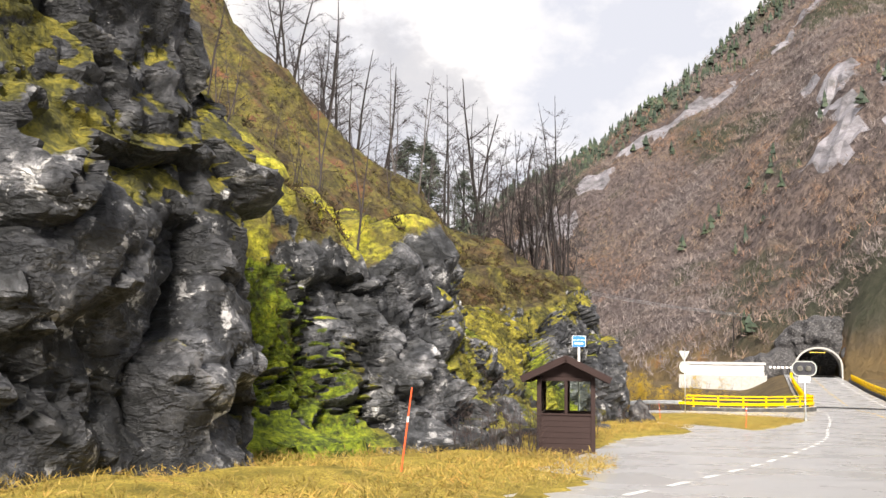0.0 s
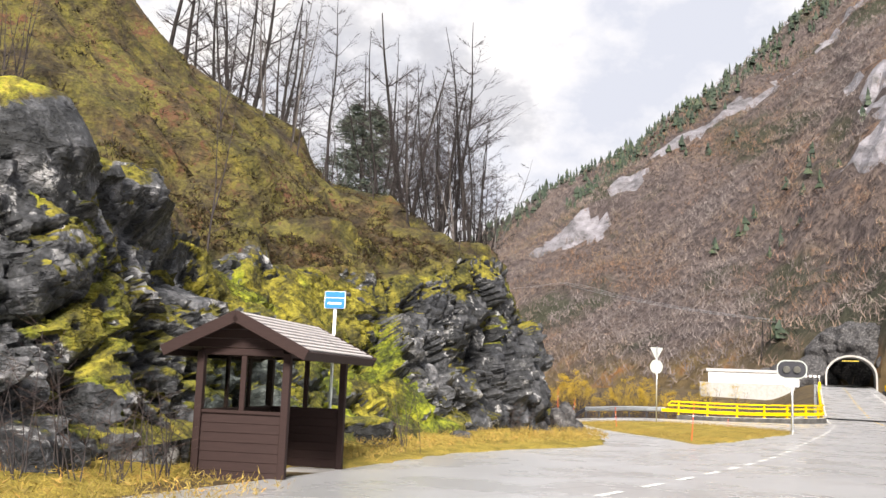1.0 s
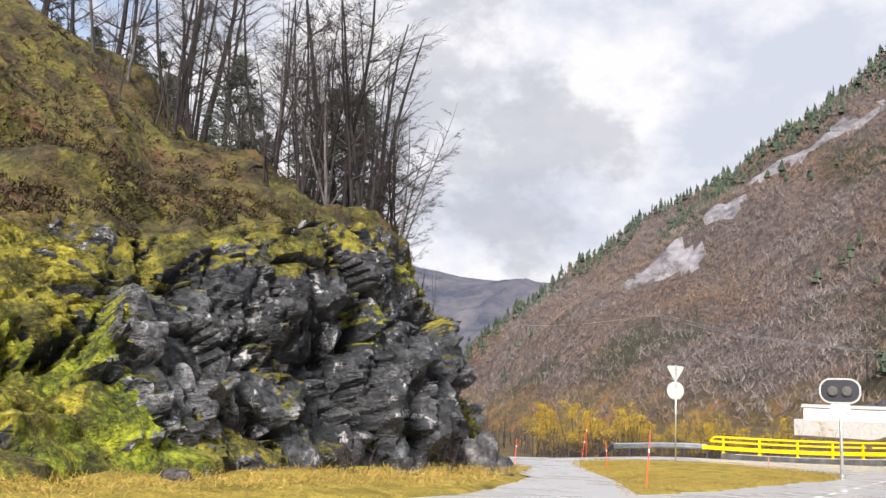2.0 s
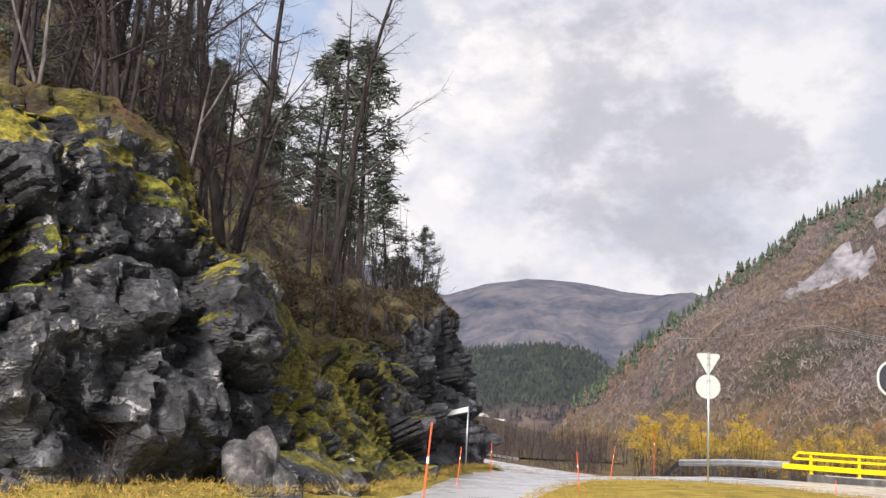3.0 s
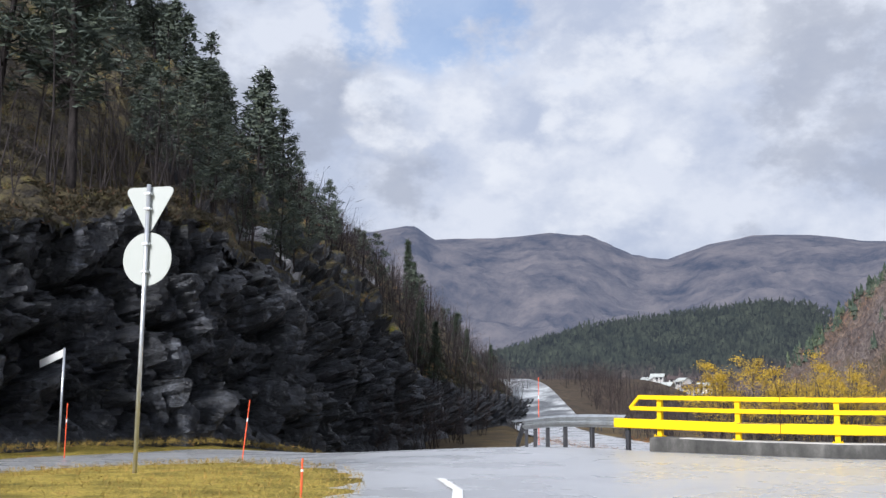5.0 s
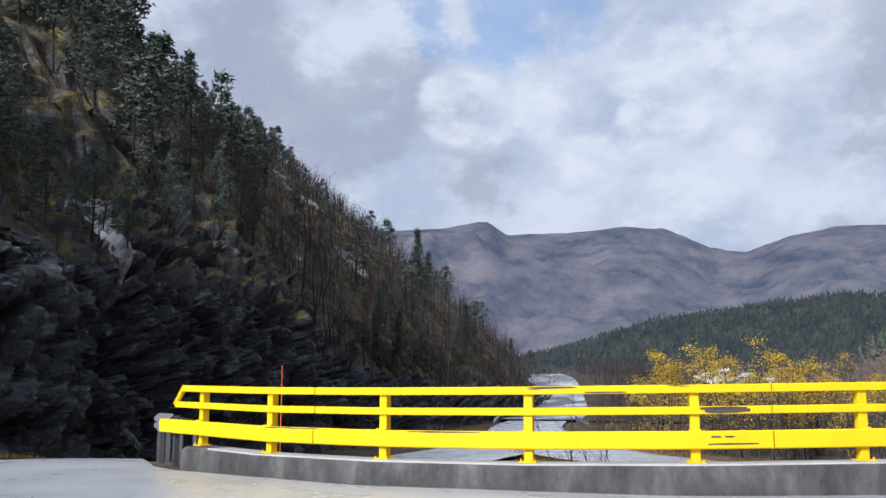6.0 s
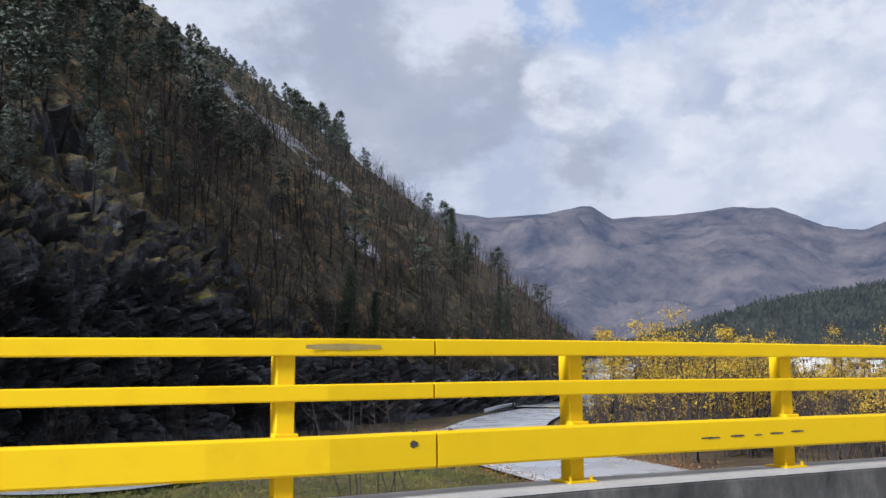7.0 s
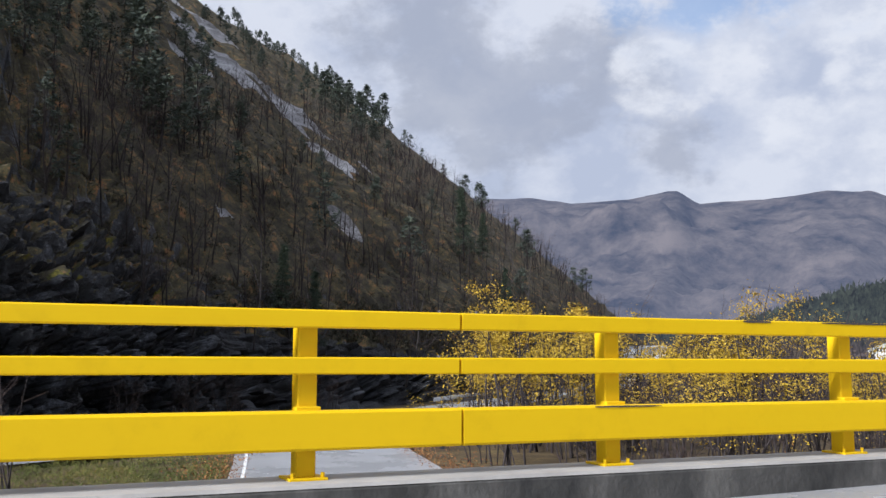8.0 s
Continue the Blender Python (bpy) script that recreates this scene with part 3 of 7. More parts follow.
M_SCRUB = leafy("leafless_scrub", ((0.040, 0.030, 0.030), (0.062, 0.047, 0.046), (0.085, 0.066, 0.062), (0.11, 0.078, 0.062)))
M_BUSH = leafy("bare_bushes", ((0.045, 0.030, 0.028), (0.075, 0.052, 0.048), (0.11, 0.075, 0.065), (0.15, 0.10, 0.05)))
M_FARTREE = leafy("leafless_wood", ((0.15, 0.115, 0.11), (0.21, 0.165, 0.155), (0.28, 0.215, 0.20), (0.32, 0.21, 0.15)))
M_FARTREE.colour(M_FARTREE.mix(M_FARTREE.step(M_FARTREE.noise(0.02, 5, 0.6), 0.42, 0.62), M_FARTREE.ramp(M_FARTREE.island(), (0.0, (0.105, 0.089, 0.089)), (0.5, (0.165, 0.141, 0.137)), (1.0, (0.27, 0.232, 0.222))),
                               M_FARTREE.ramp(M_FARTREE.island(), (0.0, (0.11, 0.086, 0.076)), (0.5, (0.18, 0.138, 0.117)), (0.85, (0.27, 0.178, 0.117)), (1.0, (0.12, 0.12, 0.07)))))
M_BANK = leafy("bank_grass", ((0.07, 0.085, 0.02), (0.13, 0.145, 0.03), (0.21, 0.19, 0.045), (0.27, 0.19, 0.06)))
M_FARTREE.colour(M_FARTREE.mix(M_FARTREE.step(M_FARTREE.noise(0.022, 6, 0.66, dist=0.5), 0.50, 0.60, 0.0, 0.65), M_FARTREE.p.inputs["Base Color"].links[0].from_socket,
                               M_FARTREE.ramp(M_FARTREE.island(), (0.0, (0.045, 0.036, 0.034)), (0.6, (0.090, 0.070, 0.064)), (0.9, (0.24, 0.115, 0.055)))))
M_DEAD = leafy("fallen_leaves", ((0.20, 0.08, 0.03), (0.32, 0.16, 0.05), (0.40, 0.24, 0.08), (0.15, 0.06, 0.025)))
M_STONE = Mat("loose_stone", 0.75)
M_STONE.colour(M_STONE.ramp(M_STONE.noise(3, 8, 0.72), (0.38, (0.012, 0.012, 0.014)), (0.53, (0.055, 0.053, 0.055)), (0.66, (0.17, 0.165, 0.16)))).bump(M_STONE.noise(9, 5), 0.6, 0.05)
M_RAPIDS = Mat("white_water", 0.35, spec=0.6)
M_RAPIDS.colour(M_RAPIDS.ramp(M_RAPIDS.noise(0.22, 8, 0.7, vec=M_RAPIDS.scaled((1.0, 0.5, 1.0))), (0.44, (0.03, 0.03, 0.028)), (0.51, (0.14, 0.145, 0.145)), (0.60, (0.52, 0.53, 0.53)))).bump(M_RAPIDS.noise(0.9, 5), 0.5, 0.3)
M_TUNNEL = Mat("tunnel_lining", 0.9)
M_TUNNEL.colour(M_TUNNEL.mix(M_TUNNEL.noise(1.0, 5), (0.02, 0.02, 0.02), (0.05, 0.05, 0.05))).bump(M_TUNNEL.noise(6, 4), 0.4, 0.05)
M_LAMP = Mat("tunnel_sign_glow", 0.5)
M_LAMP.colour((0.8, 0.6, 0.1))
M_LAMP.p.inputs["Emission Color"].default_value, M_LAMP.p.inputs["Emission Strength"].default_value = (1.0, 0.72, 0.12, 1), 1.2


def mountain_mat():
    """Leafless birch wood over grey rock, with bare wet slabs and strips of withered heath."""
    k = Mat("mountain_wood", 0.9, spec=0.2)
    pos = k.sep(k.co)
    wood = k.ramp(k.noise(0.035, 8, 0.68), (0.30, (0.10, 0.081, 0.078)), (0.45, (0.15, 0.122, 0.117)), (0.58, (0.185, 0.141, 0.120)), (0.72, (0.29, 0.16, 0.088)))
    fuzz = k.noise(0.5, 7, 0.75, vec=k.scaled((1.0, 1.0, 0.5)))
    wood = k.mix(k.step(fuzz, 0.38, 0.62), (0.060, 0.047, 0.046), wood)
    heath = k.ramp(k.noise(0.09, 6, 0.6), (0.35, (0.085, 0.064, 0.036)), (0.55, (0.17, 0.12, 0.058)), (0.70, (0.28, 0.13, 0.05)))
    low = k.step(k.math("ADD", pos[2], k.math("MULTIPLY", k.noise(0.05, 5), 26.0)), 18.0, 30.0)
    c = k.mix(low, heath, wood)
    green = k.math("MULTIPLY", k.step(k.noise(0.016, 5, 0.6), 0.50, 0.62), low)
    c = k.mix(k.math("MULTIPLY", green, 0.75), c, (0.035, 0.045, 0.022))
    return k.colour(c).bump(k.math("ADD", fuzz, k.noise(0.1, 6)), 1.0, 2.0)


def slab_mat(name, tones):
    k = Mat(name, 0.45, spec=0.5)
    s = k.math("ADD", k.math("MULTIPLY", k.noise(0.10, 9, 0.74, vec=k.scaled((1.0, 0.4, 1.6))), 0.6), k.math("MULTIPLY", k.noise(0.45, 8, 0.7, vec=k.scaled((1.0, 0.5, 1.0), k.warped(0.1, 4.0))), 0.4))
    k.colour(k.ramp(s, *zip((0.37, 0.43, 0.50, 0.60), tones)))
    return k.bump(s, 0.8, 1.5)


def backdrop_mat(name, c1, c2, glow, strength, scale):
    """Far ground; the haze of damp air is put into the material as a faint glow."""
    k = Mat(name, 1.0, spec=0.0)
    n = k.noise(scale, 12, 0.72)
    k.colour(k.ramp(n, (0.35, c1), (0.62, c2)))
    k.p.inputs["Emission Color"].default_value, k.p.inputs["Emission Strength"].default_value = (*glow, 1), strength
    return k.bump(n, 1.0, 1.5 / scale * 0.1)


M_MOUNTAIN = mountain_mat()
M_SLAB = slab_mat("bare_slab", ((0.022, 0.020, 0.021), (0.075, 0.070, 0.072), (0.20, 0.195, 0.205), (0.46, 0.455, 0.47)))
M_PALESLAB = slab_mat("pale_bare_slab", ((0.030, 0.028, 0.029), (0.085, 0.080, 0.084), (0.165, 0.156, 0.17), (0.25, 0.24, 0.265)))
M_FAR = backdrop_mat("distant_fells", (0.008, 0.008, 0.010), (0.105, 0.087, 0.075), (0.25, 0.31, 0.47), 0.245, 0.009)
# haze over the wooded hill and its pines, painted as weak bluish emission
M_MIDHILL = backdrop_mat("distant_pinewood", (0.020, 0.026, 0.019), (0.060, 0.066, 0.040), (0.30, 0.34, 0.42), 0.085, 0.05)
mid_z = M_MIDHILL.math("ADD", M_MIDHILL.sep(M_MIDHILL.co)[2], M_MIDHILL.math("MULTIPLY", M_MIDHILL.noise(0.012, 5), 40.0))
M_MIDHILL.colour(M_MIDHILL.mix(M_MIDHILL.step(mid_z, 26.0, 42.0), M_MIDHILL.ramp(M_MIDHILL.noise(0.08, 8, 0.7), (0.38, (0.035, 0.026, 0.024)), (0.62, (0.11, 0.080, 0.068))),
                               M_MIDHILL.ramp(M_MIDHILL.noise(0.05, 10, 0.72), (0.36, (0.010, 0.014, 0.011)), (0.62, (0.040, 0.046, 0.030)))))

# ---- ground ----
def spread(near, step, far, grow=1.35):
    xs = list(np.arange(near[0], near[1] + step, step))
    d = step
    while xs[-1] < far[1]:
        d *= grow
        xs.append(xs[-1] + d)
    d = step
    while xs[0] > far[0]:
        d *= grow
        xs.insert(0, xs[0] - d)
    return np.array(xs)


gx, gy = spread((-40, 110), 1.5, (-3500, 3500)), spread((-30, 240), 1.5, (-3000, 4200))
GX, GY = np.meshgrid(gx, gy, indexing="ij")
P = np.stack([GX.ravel(), GY.ravel(), np.zeros(GX.size)], 1)
open_land = ease((P[:, 0] - 36.8) * SIDE.x + (P[:, 1] - 83) * SIDE.y, 2, 12) * ease(P[:, 1], 84, 98)
P[:, 2] = ground_z(P[:, 0], P[:, 1]) - 0.06 + 0.09 * open_land * fbm(P / 5.0, 3, 11)
P[:, 2] -= 1.0 * (P[:, 1] > 78) * ease(np.abs((P[:, 0] - 36.8) * SIDE.x + (P[:, 1] - 83) * SIDE.y + 5.0), 5.6, 4.6)
new_ground = new("ground", raw_mesh("ground", P, grid_faces(len(gx), len(gy)), M_MEADOW))
tagged(new_ground, "withered brown and yellow meadow on the valley floor", "ground", kind="structure")


def strip(name, line, left, right, z_up, mat, z=None, step=1.0, label="", category="road", cross=6):
    """A band along a line of (x, y), draped on the land; left and right are its half widths."""
    pts = [Vector(p) for p in line]
    out = []
    for a, b in zip(pts, pts[1:]):
        n = max(1, int((b - a).length / step))
        out += [a.lerp(b, k / n) for k in range(n)]
    out.append(pts[-1])
    xy = np.array([[p.x, p.y] for p in out])
    d = np.gradient(xy, axis=0)
    d /= np.linalg.norm(d, axis=1)[:, None]
    nrm = np.stack([-d[:, 1], d[:, 0]], 1)
    w = np.linspace(-right, left, cross)
    q = xy[:, None, :] + nrm[:, None, :] * w[None, :, None]
    zz = (z or ground_z)(q[..., 0], q[..., 1]) + z_up
    v = np.concatenate([q, zz[..., None]], -1).reshape(-1, 3)
    f = grid_faces(len(xy), cross)[:, ::-1]
    ob = new(name, raw_mesh(name, v, f, mat))
    return tagged(ob, label, category, kind="structure")


def curve_line(pts, n=60):
    """A smooth line of (x, y) through a few points."""
    p = np.array(pts, float)
    t = np.r_[0, np.cumsum(np.hypot(*np.diff(p, axis=0).T))]
    s = np.linspace(0, t[-1], n)
    m = np.gradient(p, t, axis=0)
    i = np.clip(np.searchsorted(t, s, side="right") - 1, 0, len(t) - 2)
    h = (t[i + 1] - t[i])[:, None]
    u = ((s - t[i]) / (t[i + 1] - t[i]))[:, None]
    return ((2 * u**3 - 3 * u**2 + 1) * p[i] + (u**3 - 2 * u**2 + u) * h * m[i] + (-2 * u**3 + 3 * u**2) * p[i + 1] + (u**3 - u**2) * h * m[i + 1]).tolist()


road_flat = lambda x, y: road_z(y) + 0 * x   # noqa: E731
MAIN = curve_line([(-46, -58), (-21, -25), (-2.0, 0.6), (5.0, 9.9), (11.6, 20.3), (17.6, 31.0), (23.3, 43.0), (29.0, 55.0), (34.0, 66.0), (38.2, 75.6), (41.6, 84.3), (48, 100.3), (60, 130.2), (82.2, 185.6), (104, 240)], 240)
strip("road", MAIN, 4.6, 5.2, 0.0, M_ASPHALT, road_flat, label="wet grey asphalt main road leading to the tunnel", cross=8)


def plate(name, outline, z_up, mat, label, category="road", z=None, step=0.7, dome=0.0, rough=0.0, seed=3):
    """A level area inside an outline, draped on the land; dome raises its middle."""
    o = np.array(outline, float)
    xs, ys = np.arange(o[:, 0].min() - step, o[:, 0].max() + 2 * step, step), np.arange(o[:, 1].min() - step, o[:, 1].max() + 2 * step, step)
    X, Y = np.meshgrid(xs, ys, indexing="ij")
    q = np.stack([X.ravel(), Y.ravel()], 1)
    a, b = o, np.roll(o, -1, axis=0)
    inside, dist, foot = np.zeros(len(q), bool), np.full(len(q), 1e9), q.copy()
    for (x0, y0), (x1, y1) in zip(a, b):
        e = np.array([x1 - x0, y1 - y0])
        t = np.clip(((q - (x0, y0)) @ e) / (e @ e), 0, 1)
        c = np.array([x0, y0]) + t[:, None] * e
        r = np.hypot(*(q - c).T)
        foot = np.where((r < dist)[:, None], c, foot)
        dist = np.minimum(dist, r)
        cut = ((y0 > q[:, 1]) != (y1 > q[:, 1]))
        if y1 != y0:
            inside ^= cut & (q[:, 0] < (x1 - x0) * (q[:, 1] - y0) / (y1 - y0) + x0)
    near = ~inside & (dist < step * 1.5)
    q2 = np.where(near[:, None], foot, q)
    depth = np.where(inside, dist, 0.0)
    zz = (z or ground_z)(q2[:, 0], q2[:, 1]) + z_up + dome * ease(depth, 0, 3.5)
    if dome:
        zz = zz - 0.11 * (depth < 1e-6)
    if rough:
        zz = zz + rough * ease(depth, 0, 0.8) * fbm(np.c_[q2 * 0.9, np.zeros(len(q2))], 3, seed)
    keep = inside | near
    f = grid_faces(len(xs), len(ys))
    f = f[keep[f].all(1) & inside[f].any(1)]
    used = np.unique(f)
    at = np.zeros(len(q), int)
    at[used] = np.arange(len(used))
    ob = new(name, raw_mesh(name, np.c_[q2, zz][used], at[f], mat))
    return tagged(ob, label, category, kind="structure")


# junction, bus lay-by and the road along the rock
JUNCTION = [(-3.5, 4.5), (1.5, 16.0), (4.9, 24.5), (7.0, 31.0), (8.9, 34.2), (11.0, 36.6), (12.1, 39.0), (12.9, 44), (13.4, 50), (12.6, 56), (11.6, 63), (10.6, 70),
            (10.2, 78), (9.5, 86), (15.5, 86), (18.0, 82.0), (20.6, 78.2), (24, 75.6), (28, 75.2), (31.9, 76.3), (35.3, 79.0), (37.4, 83.2), (42, 82), (36, 66), (26, 45), (12, 18), (3, 4)]
plate("side_road", JUNCTION, -0.018, M_ASPHALT, "wet asphalt junction with bus lay-by and side road", z=lambda x, y: np.minimum(ground_z(x, y), road_z(y) + 0 * x))
NORTH = curve_line([(12.8, 83), (11.6, 92), (9.4, 104), (6.4, 118), (2.5, 130)], 50)
strip("road_north", NORTH, 3.0, 3.0, 0.09, M_ASPHALT, label="wet asphalt road descending along the rock", cross=4)
LOWER = curve_line([(52, 90), (40, 96.5), (30.5, 102.3), (25.5, 105.7), (20.5, 109.3), (14.5, 113.8), (5, 126), (-6, 145), (-14, 163)], 100)
strip("road_lower", LOWER, 3.2, 3.2, 0.12, M_ASPHALT, label="wet asphalt valley road passing under the bridge", cross=5)

ISLAND = curve_line([(15.3, 40.6), (17.6, 44.2), (21.0, 50.2), (24.3, 55.7), (25.1, 59.5), (24.2, 63.5), (21.7, 67.0), (19.2, 68.6), (17.0, 69.3), (15.3, 64), (15.2, 58), (15.8, 50), (15.3, 43), (15.2, 41)], 70)
plate("traffic_island", ISLAND, 0.02, M_TURF, "grassed traffic island, yellowed autumn turf", "traffic island", dome=0.06, rough=0.03, z=ground_z)
VERGE = [(-9, 3), (-3.5, 4.2), (0.4, 9.4), (1.95, 12.5), (2.9, 15.0), (4.0, 18.5), (5.15, 23.3), (5.6, 26.2), (7.3, 31.2), (9.1, 34.5), (11.2, 36.9), (12.25, 39.3), (13.0, 44), (13.45, 50), (12.7, 56), (11.7, 63),
         (10.9, 70), (10.3, 78), (9.4, 85.5), (6, 92), (3, 98), (0, 98), (2, 88), (6, 78), (7, 66), (8, 56), (8, 46), (4, 37), (1, 29), (-1.5, 21), (-6, 12)]


def verge_z(x, y):
    """The verge is level round the bus shelter."""
    return ground_z(x, y) - 0.24 * np.exp(-((np.asarray(x) - 4.2) / 2.2) ** 2 - ((np.asarray(y) - 21.5) / 6.0) ** 2)


plate("grass_verge", VERGE, 0.03, M_TURF, "strip of yellowed grass at the foot of the rock", "grass verge", dome=0.22, rough=0.08, step=0.5, z=verge_z)

# ---- hillside ----
ys = np.concatenate([np.arange(-34, 6, 0.7), np.arange(6, 52, 0.09), np.arange(52, 66, 0.12), np.arange(66, 122, 0.17), np.arange(122, 126, 0.4), np.arange(126, 200, 0.8), np.arange(200, 421, 4.0)])
rows = np.concatenate([np.linspace(0, 1, 84), 1 + np.linspace(0, 1, 30)[1:], 2 + np.linspace(0, 1, 54)[1:] ** 1.9])
ws = table(ys, ROCK, 3)
U, V = np.meshgrid(ys, rows, indexing="ij")
W = np.repeat(ws[:, None], len(rows), 1)
D = np.where(V <= 1, V * W, np.where(V <= 2, W + (V - 1) * 4, W + 4 + (V - 2) * 150))
D[:, 0] = -0.25
hx, hz = hill(U.ravel(), D.ravel().clip(0))
hz = np.where(D.ravel() < 0, hz - 0.6, hz)
hx = np.where(D.ravel() < 0, hx + 0.25, hx)
HP = np.stack([hx, U.ravel(), hz], 1)
G = HP.reshape(len(ys), len(rows), 3)
nrm = np.cross(np.gradient(G, axis=0).reshape(-1, 3), np.gradient(G, axis=1).reshape(-1, 3))
nrm /= np.linalg.norm(nrm, axis=1)[:, None] + 1e-9
nrm *= np.where(nrm[:, :1] < 0, -1, 1)
steep = np.clip(1.35 - V.ravel(), 0.12, 1) * ease(V.ravel(), -0.01, 0.1)
back = ease(V.ravel(), 1.6, 2.2)
warp = np.stack([fbm(HP / 2.5, 2, 300 + k) for k in range(3)], 1)
soft = fbm(HP / 3.2, 4, 80)
Y, VV = HP[:, 1], V.ravel()
HH = HP[:, 2] - ground_z(HP[:, 0], Y)


def band(a, lo, hi, soft):
    return ease(a, lo - soft, lo + soft) * ease(-a, -hi - soft, -hi + soft)


# slabs that overhang along slanting edges
q = (HP[:, 2] - 0.55 * Y + 0.9 * soft) / 2.7 + 0.5
q = q - np.floor(q)
ledge = ease(q, 0, 0.14) * (1 - q) * (0.55 + 0.45 * fbm(HP / 4.0, 2, 350)) * ease(-Y, -54, -46)
north = ease(Y, 60, 67)
b1, e1 = slabs((HP + 0.5 * warp) * 0.33 + 3.1, 20)
b2, e2 = slabs((HP + 0.3 * warp) * 0.85, 40)
b3, e3 = slabs((HP + 0.12 * warp) * 2.1, 60)
calm = 1 - 0.45 * ease(-Y, -15.2, -14.4)              # the slab by the road is smoother
split = 0.42 * b1 + calm * (0.27 * b2 + 0.06 * b3) - 0.30 * (1 - ease(e1, 0, 0.10)) - calm * (0.22 * (1 - ease(e2, 0, 0.13)) + 0.06 * (1 - ease(e3, 0, 0.15)))
bn, en = slabs((HP + 0.4 * warp) * (0.55, 0.62, 0.24), 90)
tall = 0.42 * bn - 0.30 * (1 - ease(en, 0, 0.12)) + 0.16 * fbm(HP * (0.9, 0.9, 0.25), 3, 370)
rocky = steep * (split + 0.05 * fbm(HP * 2.4, 4, 330) + 0.8 * (ledge - 0.25) + north * tall)
# the leaning slab by the road, the hollow under the mossy lip, the crack in the mossy face
rocky += 0.95 * band(Y, 10.5, 14.7, 0.25) * np.exp(-((HH - 3.4) / 1.5) ** 2)
rocky += band(Y, 25.6, 31.5, 0.8) * (0.40 * np.exp(-((HH - 4.7) / 0.35) ** 2) - 0.55 * band(HH, 2.9, 4.2, 0.3))
rocky -= 0.8 * np.exp(-((Y - 57.6 + 0.25 * warp[:, 0]) / 0.35) ** 2) * ease(-VV, -1.05, -0.85)
slope_relief = (1 - steep) * ease(-Y, -80, -60) * (0.9 * np.abs(fbm(HP / 3.4, 3, 385)) + 0.16 * slabs((HP + 0.5 * warp) * 0.45, 75)[0]) + back * 0.9 * fbm(HP / 9.0, 3, 95) + (1 - steep) * (0.16 * fbm(HP * 0.9, 4, 340) + 0.62 * fbm(HP / 2.6, 3, 380) + 0.55 * chisel((HP + 0.4 * warp) * 0.55, 70))
cliff = ease(Y, 86, 93) * ease(-Y, -128, -118) * ease(-VV, -2.4, -1.8) * ease(VV, -0.01, 0.15)
bc, ec = slabs((HP + 0.5 * warp) * (0.30, 0.30, 0.22), 100)
bd, ed = slabs((HP + 0.3 * warp) * 0.75, 110)
crag_relief = cliff * (0.60 * bc - 0.5 * (1 - ease(ec, 0, 0.14)) + 0.30 * bd - 0.22 * (1 - ease(ed, 0, 0.16)) + 0.9 * chisel((HP + 0.5 * warp) * 0.30, 100) + 0.25 * fbm(HP / 1.5, 3, 120))


def facing(p):
    g = p.reshape(len(ys), len(rows), 3)
    n = np.cross(np.gradient(g, axis=0).reshape(-1, 3), np.gradient(g, axis=1).reshape(-1, 3))
    n /= np.linalg.norm(n, axis=1)[:, None] + 1e-9
    return n[:, 2] * np.where((n * nrm).sum(1) < 0, -1, 1)


stone_skin = HP + nrm * (rocky * (1 + 0.3 * north) + 0.2 * soft + slope_relief + crag_relief)[:, None]
up = facing(stone_skin)
patchy, patchy2 = fbm(HP / 1.4, 4, 420), fbm(HP / 4.0, 3, 430)
face = ease(-VV, -1.05, -0.85)
# where moss grows on the rock
zone = 0.18 + 0.62 * band(Y, 16.2, 19.4, 0.9) * face + 0.62 * band(Y, 32.4, 37.0, 1.0) * face + 0.16 * band(Y, 22.5, 32, 1.0) + 0.42 * band(Y, 50, 60.5, 1.6)
zone += face * (-0.30 * band(Y, -40, 14.8, 0.3) + 0.60 * band(Y, 6, 14.9, 0.4) * band(VV, 0.42, 0.97, 0.12) - 0.30 * band(Y, 20.2, 23.0, 0.5) - 0.45 * band(Y, 25.6, 31.0, 0.7) * band(HH, 2.8, 4.3, 0.3))
zone += -0.28 * band(Y, 37.8, 49.3, 0.7) * ease(-VV, -0.85, -0.65) + 0.30 * band(Y, 37.5, 49.5, 0.8) * ease(VV, 0.70, 0.85) + 0.45 * band(Y, 37.5, 42.0, 0.8) * ease(-HH, -1.4, -0.6) + 0.7 * np.exp(-((Y - 44.3) / 1.0) ** 2 - ((HH - 3.9) / 0.7) ** 2)
zone += -0.75 * ease(Y + 0.5 * HH, 62, 67) * face + 0.25 * band(Y, 64, 90, 2) * face * ease(patchy2, 0.2, 0.6)
moss = ease(zone + 0.60 * (up - 0.25) + 0.36 * patchy + 0.20 * patchy2, 0.26, 0.66) * ease(VV, -0.01, 0.02)
# withered heath on the slope above, broken by ribs of stone
heath = ease(VV + 0.10 * patchy + 0.10 * patchy2, 0.94, 1.14) * ease(up + 0.16 * patchy + 0.06 + 0.30 * ease(-Y, -62, -54) - 0.12 * ease(Y, 84, 92), 0.14, 0.36) * (1 - cliff * ease(-up, -0.62, -0.42))
lush = band(Y, 16, 19.8, 0.8) + 0.95 * band(Y, 32.5, 37.4, 0.8) + 0.85 * band(VV, 0.85, 2.1, 0.15) * band(Y, 15, 29, 1.5) + 0.22 * band(Y, 37, 49, 1.0) * ease(VV, 0.6, 0.9)
lush = np.clip(np.maximum(lush, 0.55 * np.exp(-((Y - 44.3) / 1.2) ** 2)) + 0.30 * band(Y, 21, 33, 1.0) + 0.22 * band(Y, 50, 62, 2.0) + 0.10 + 0.22 * patchy2, 0, 1)
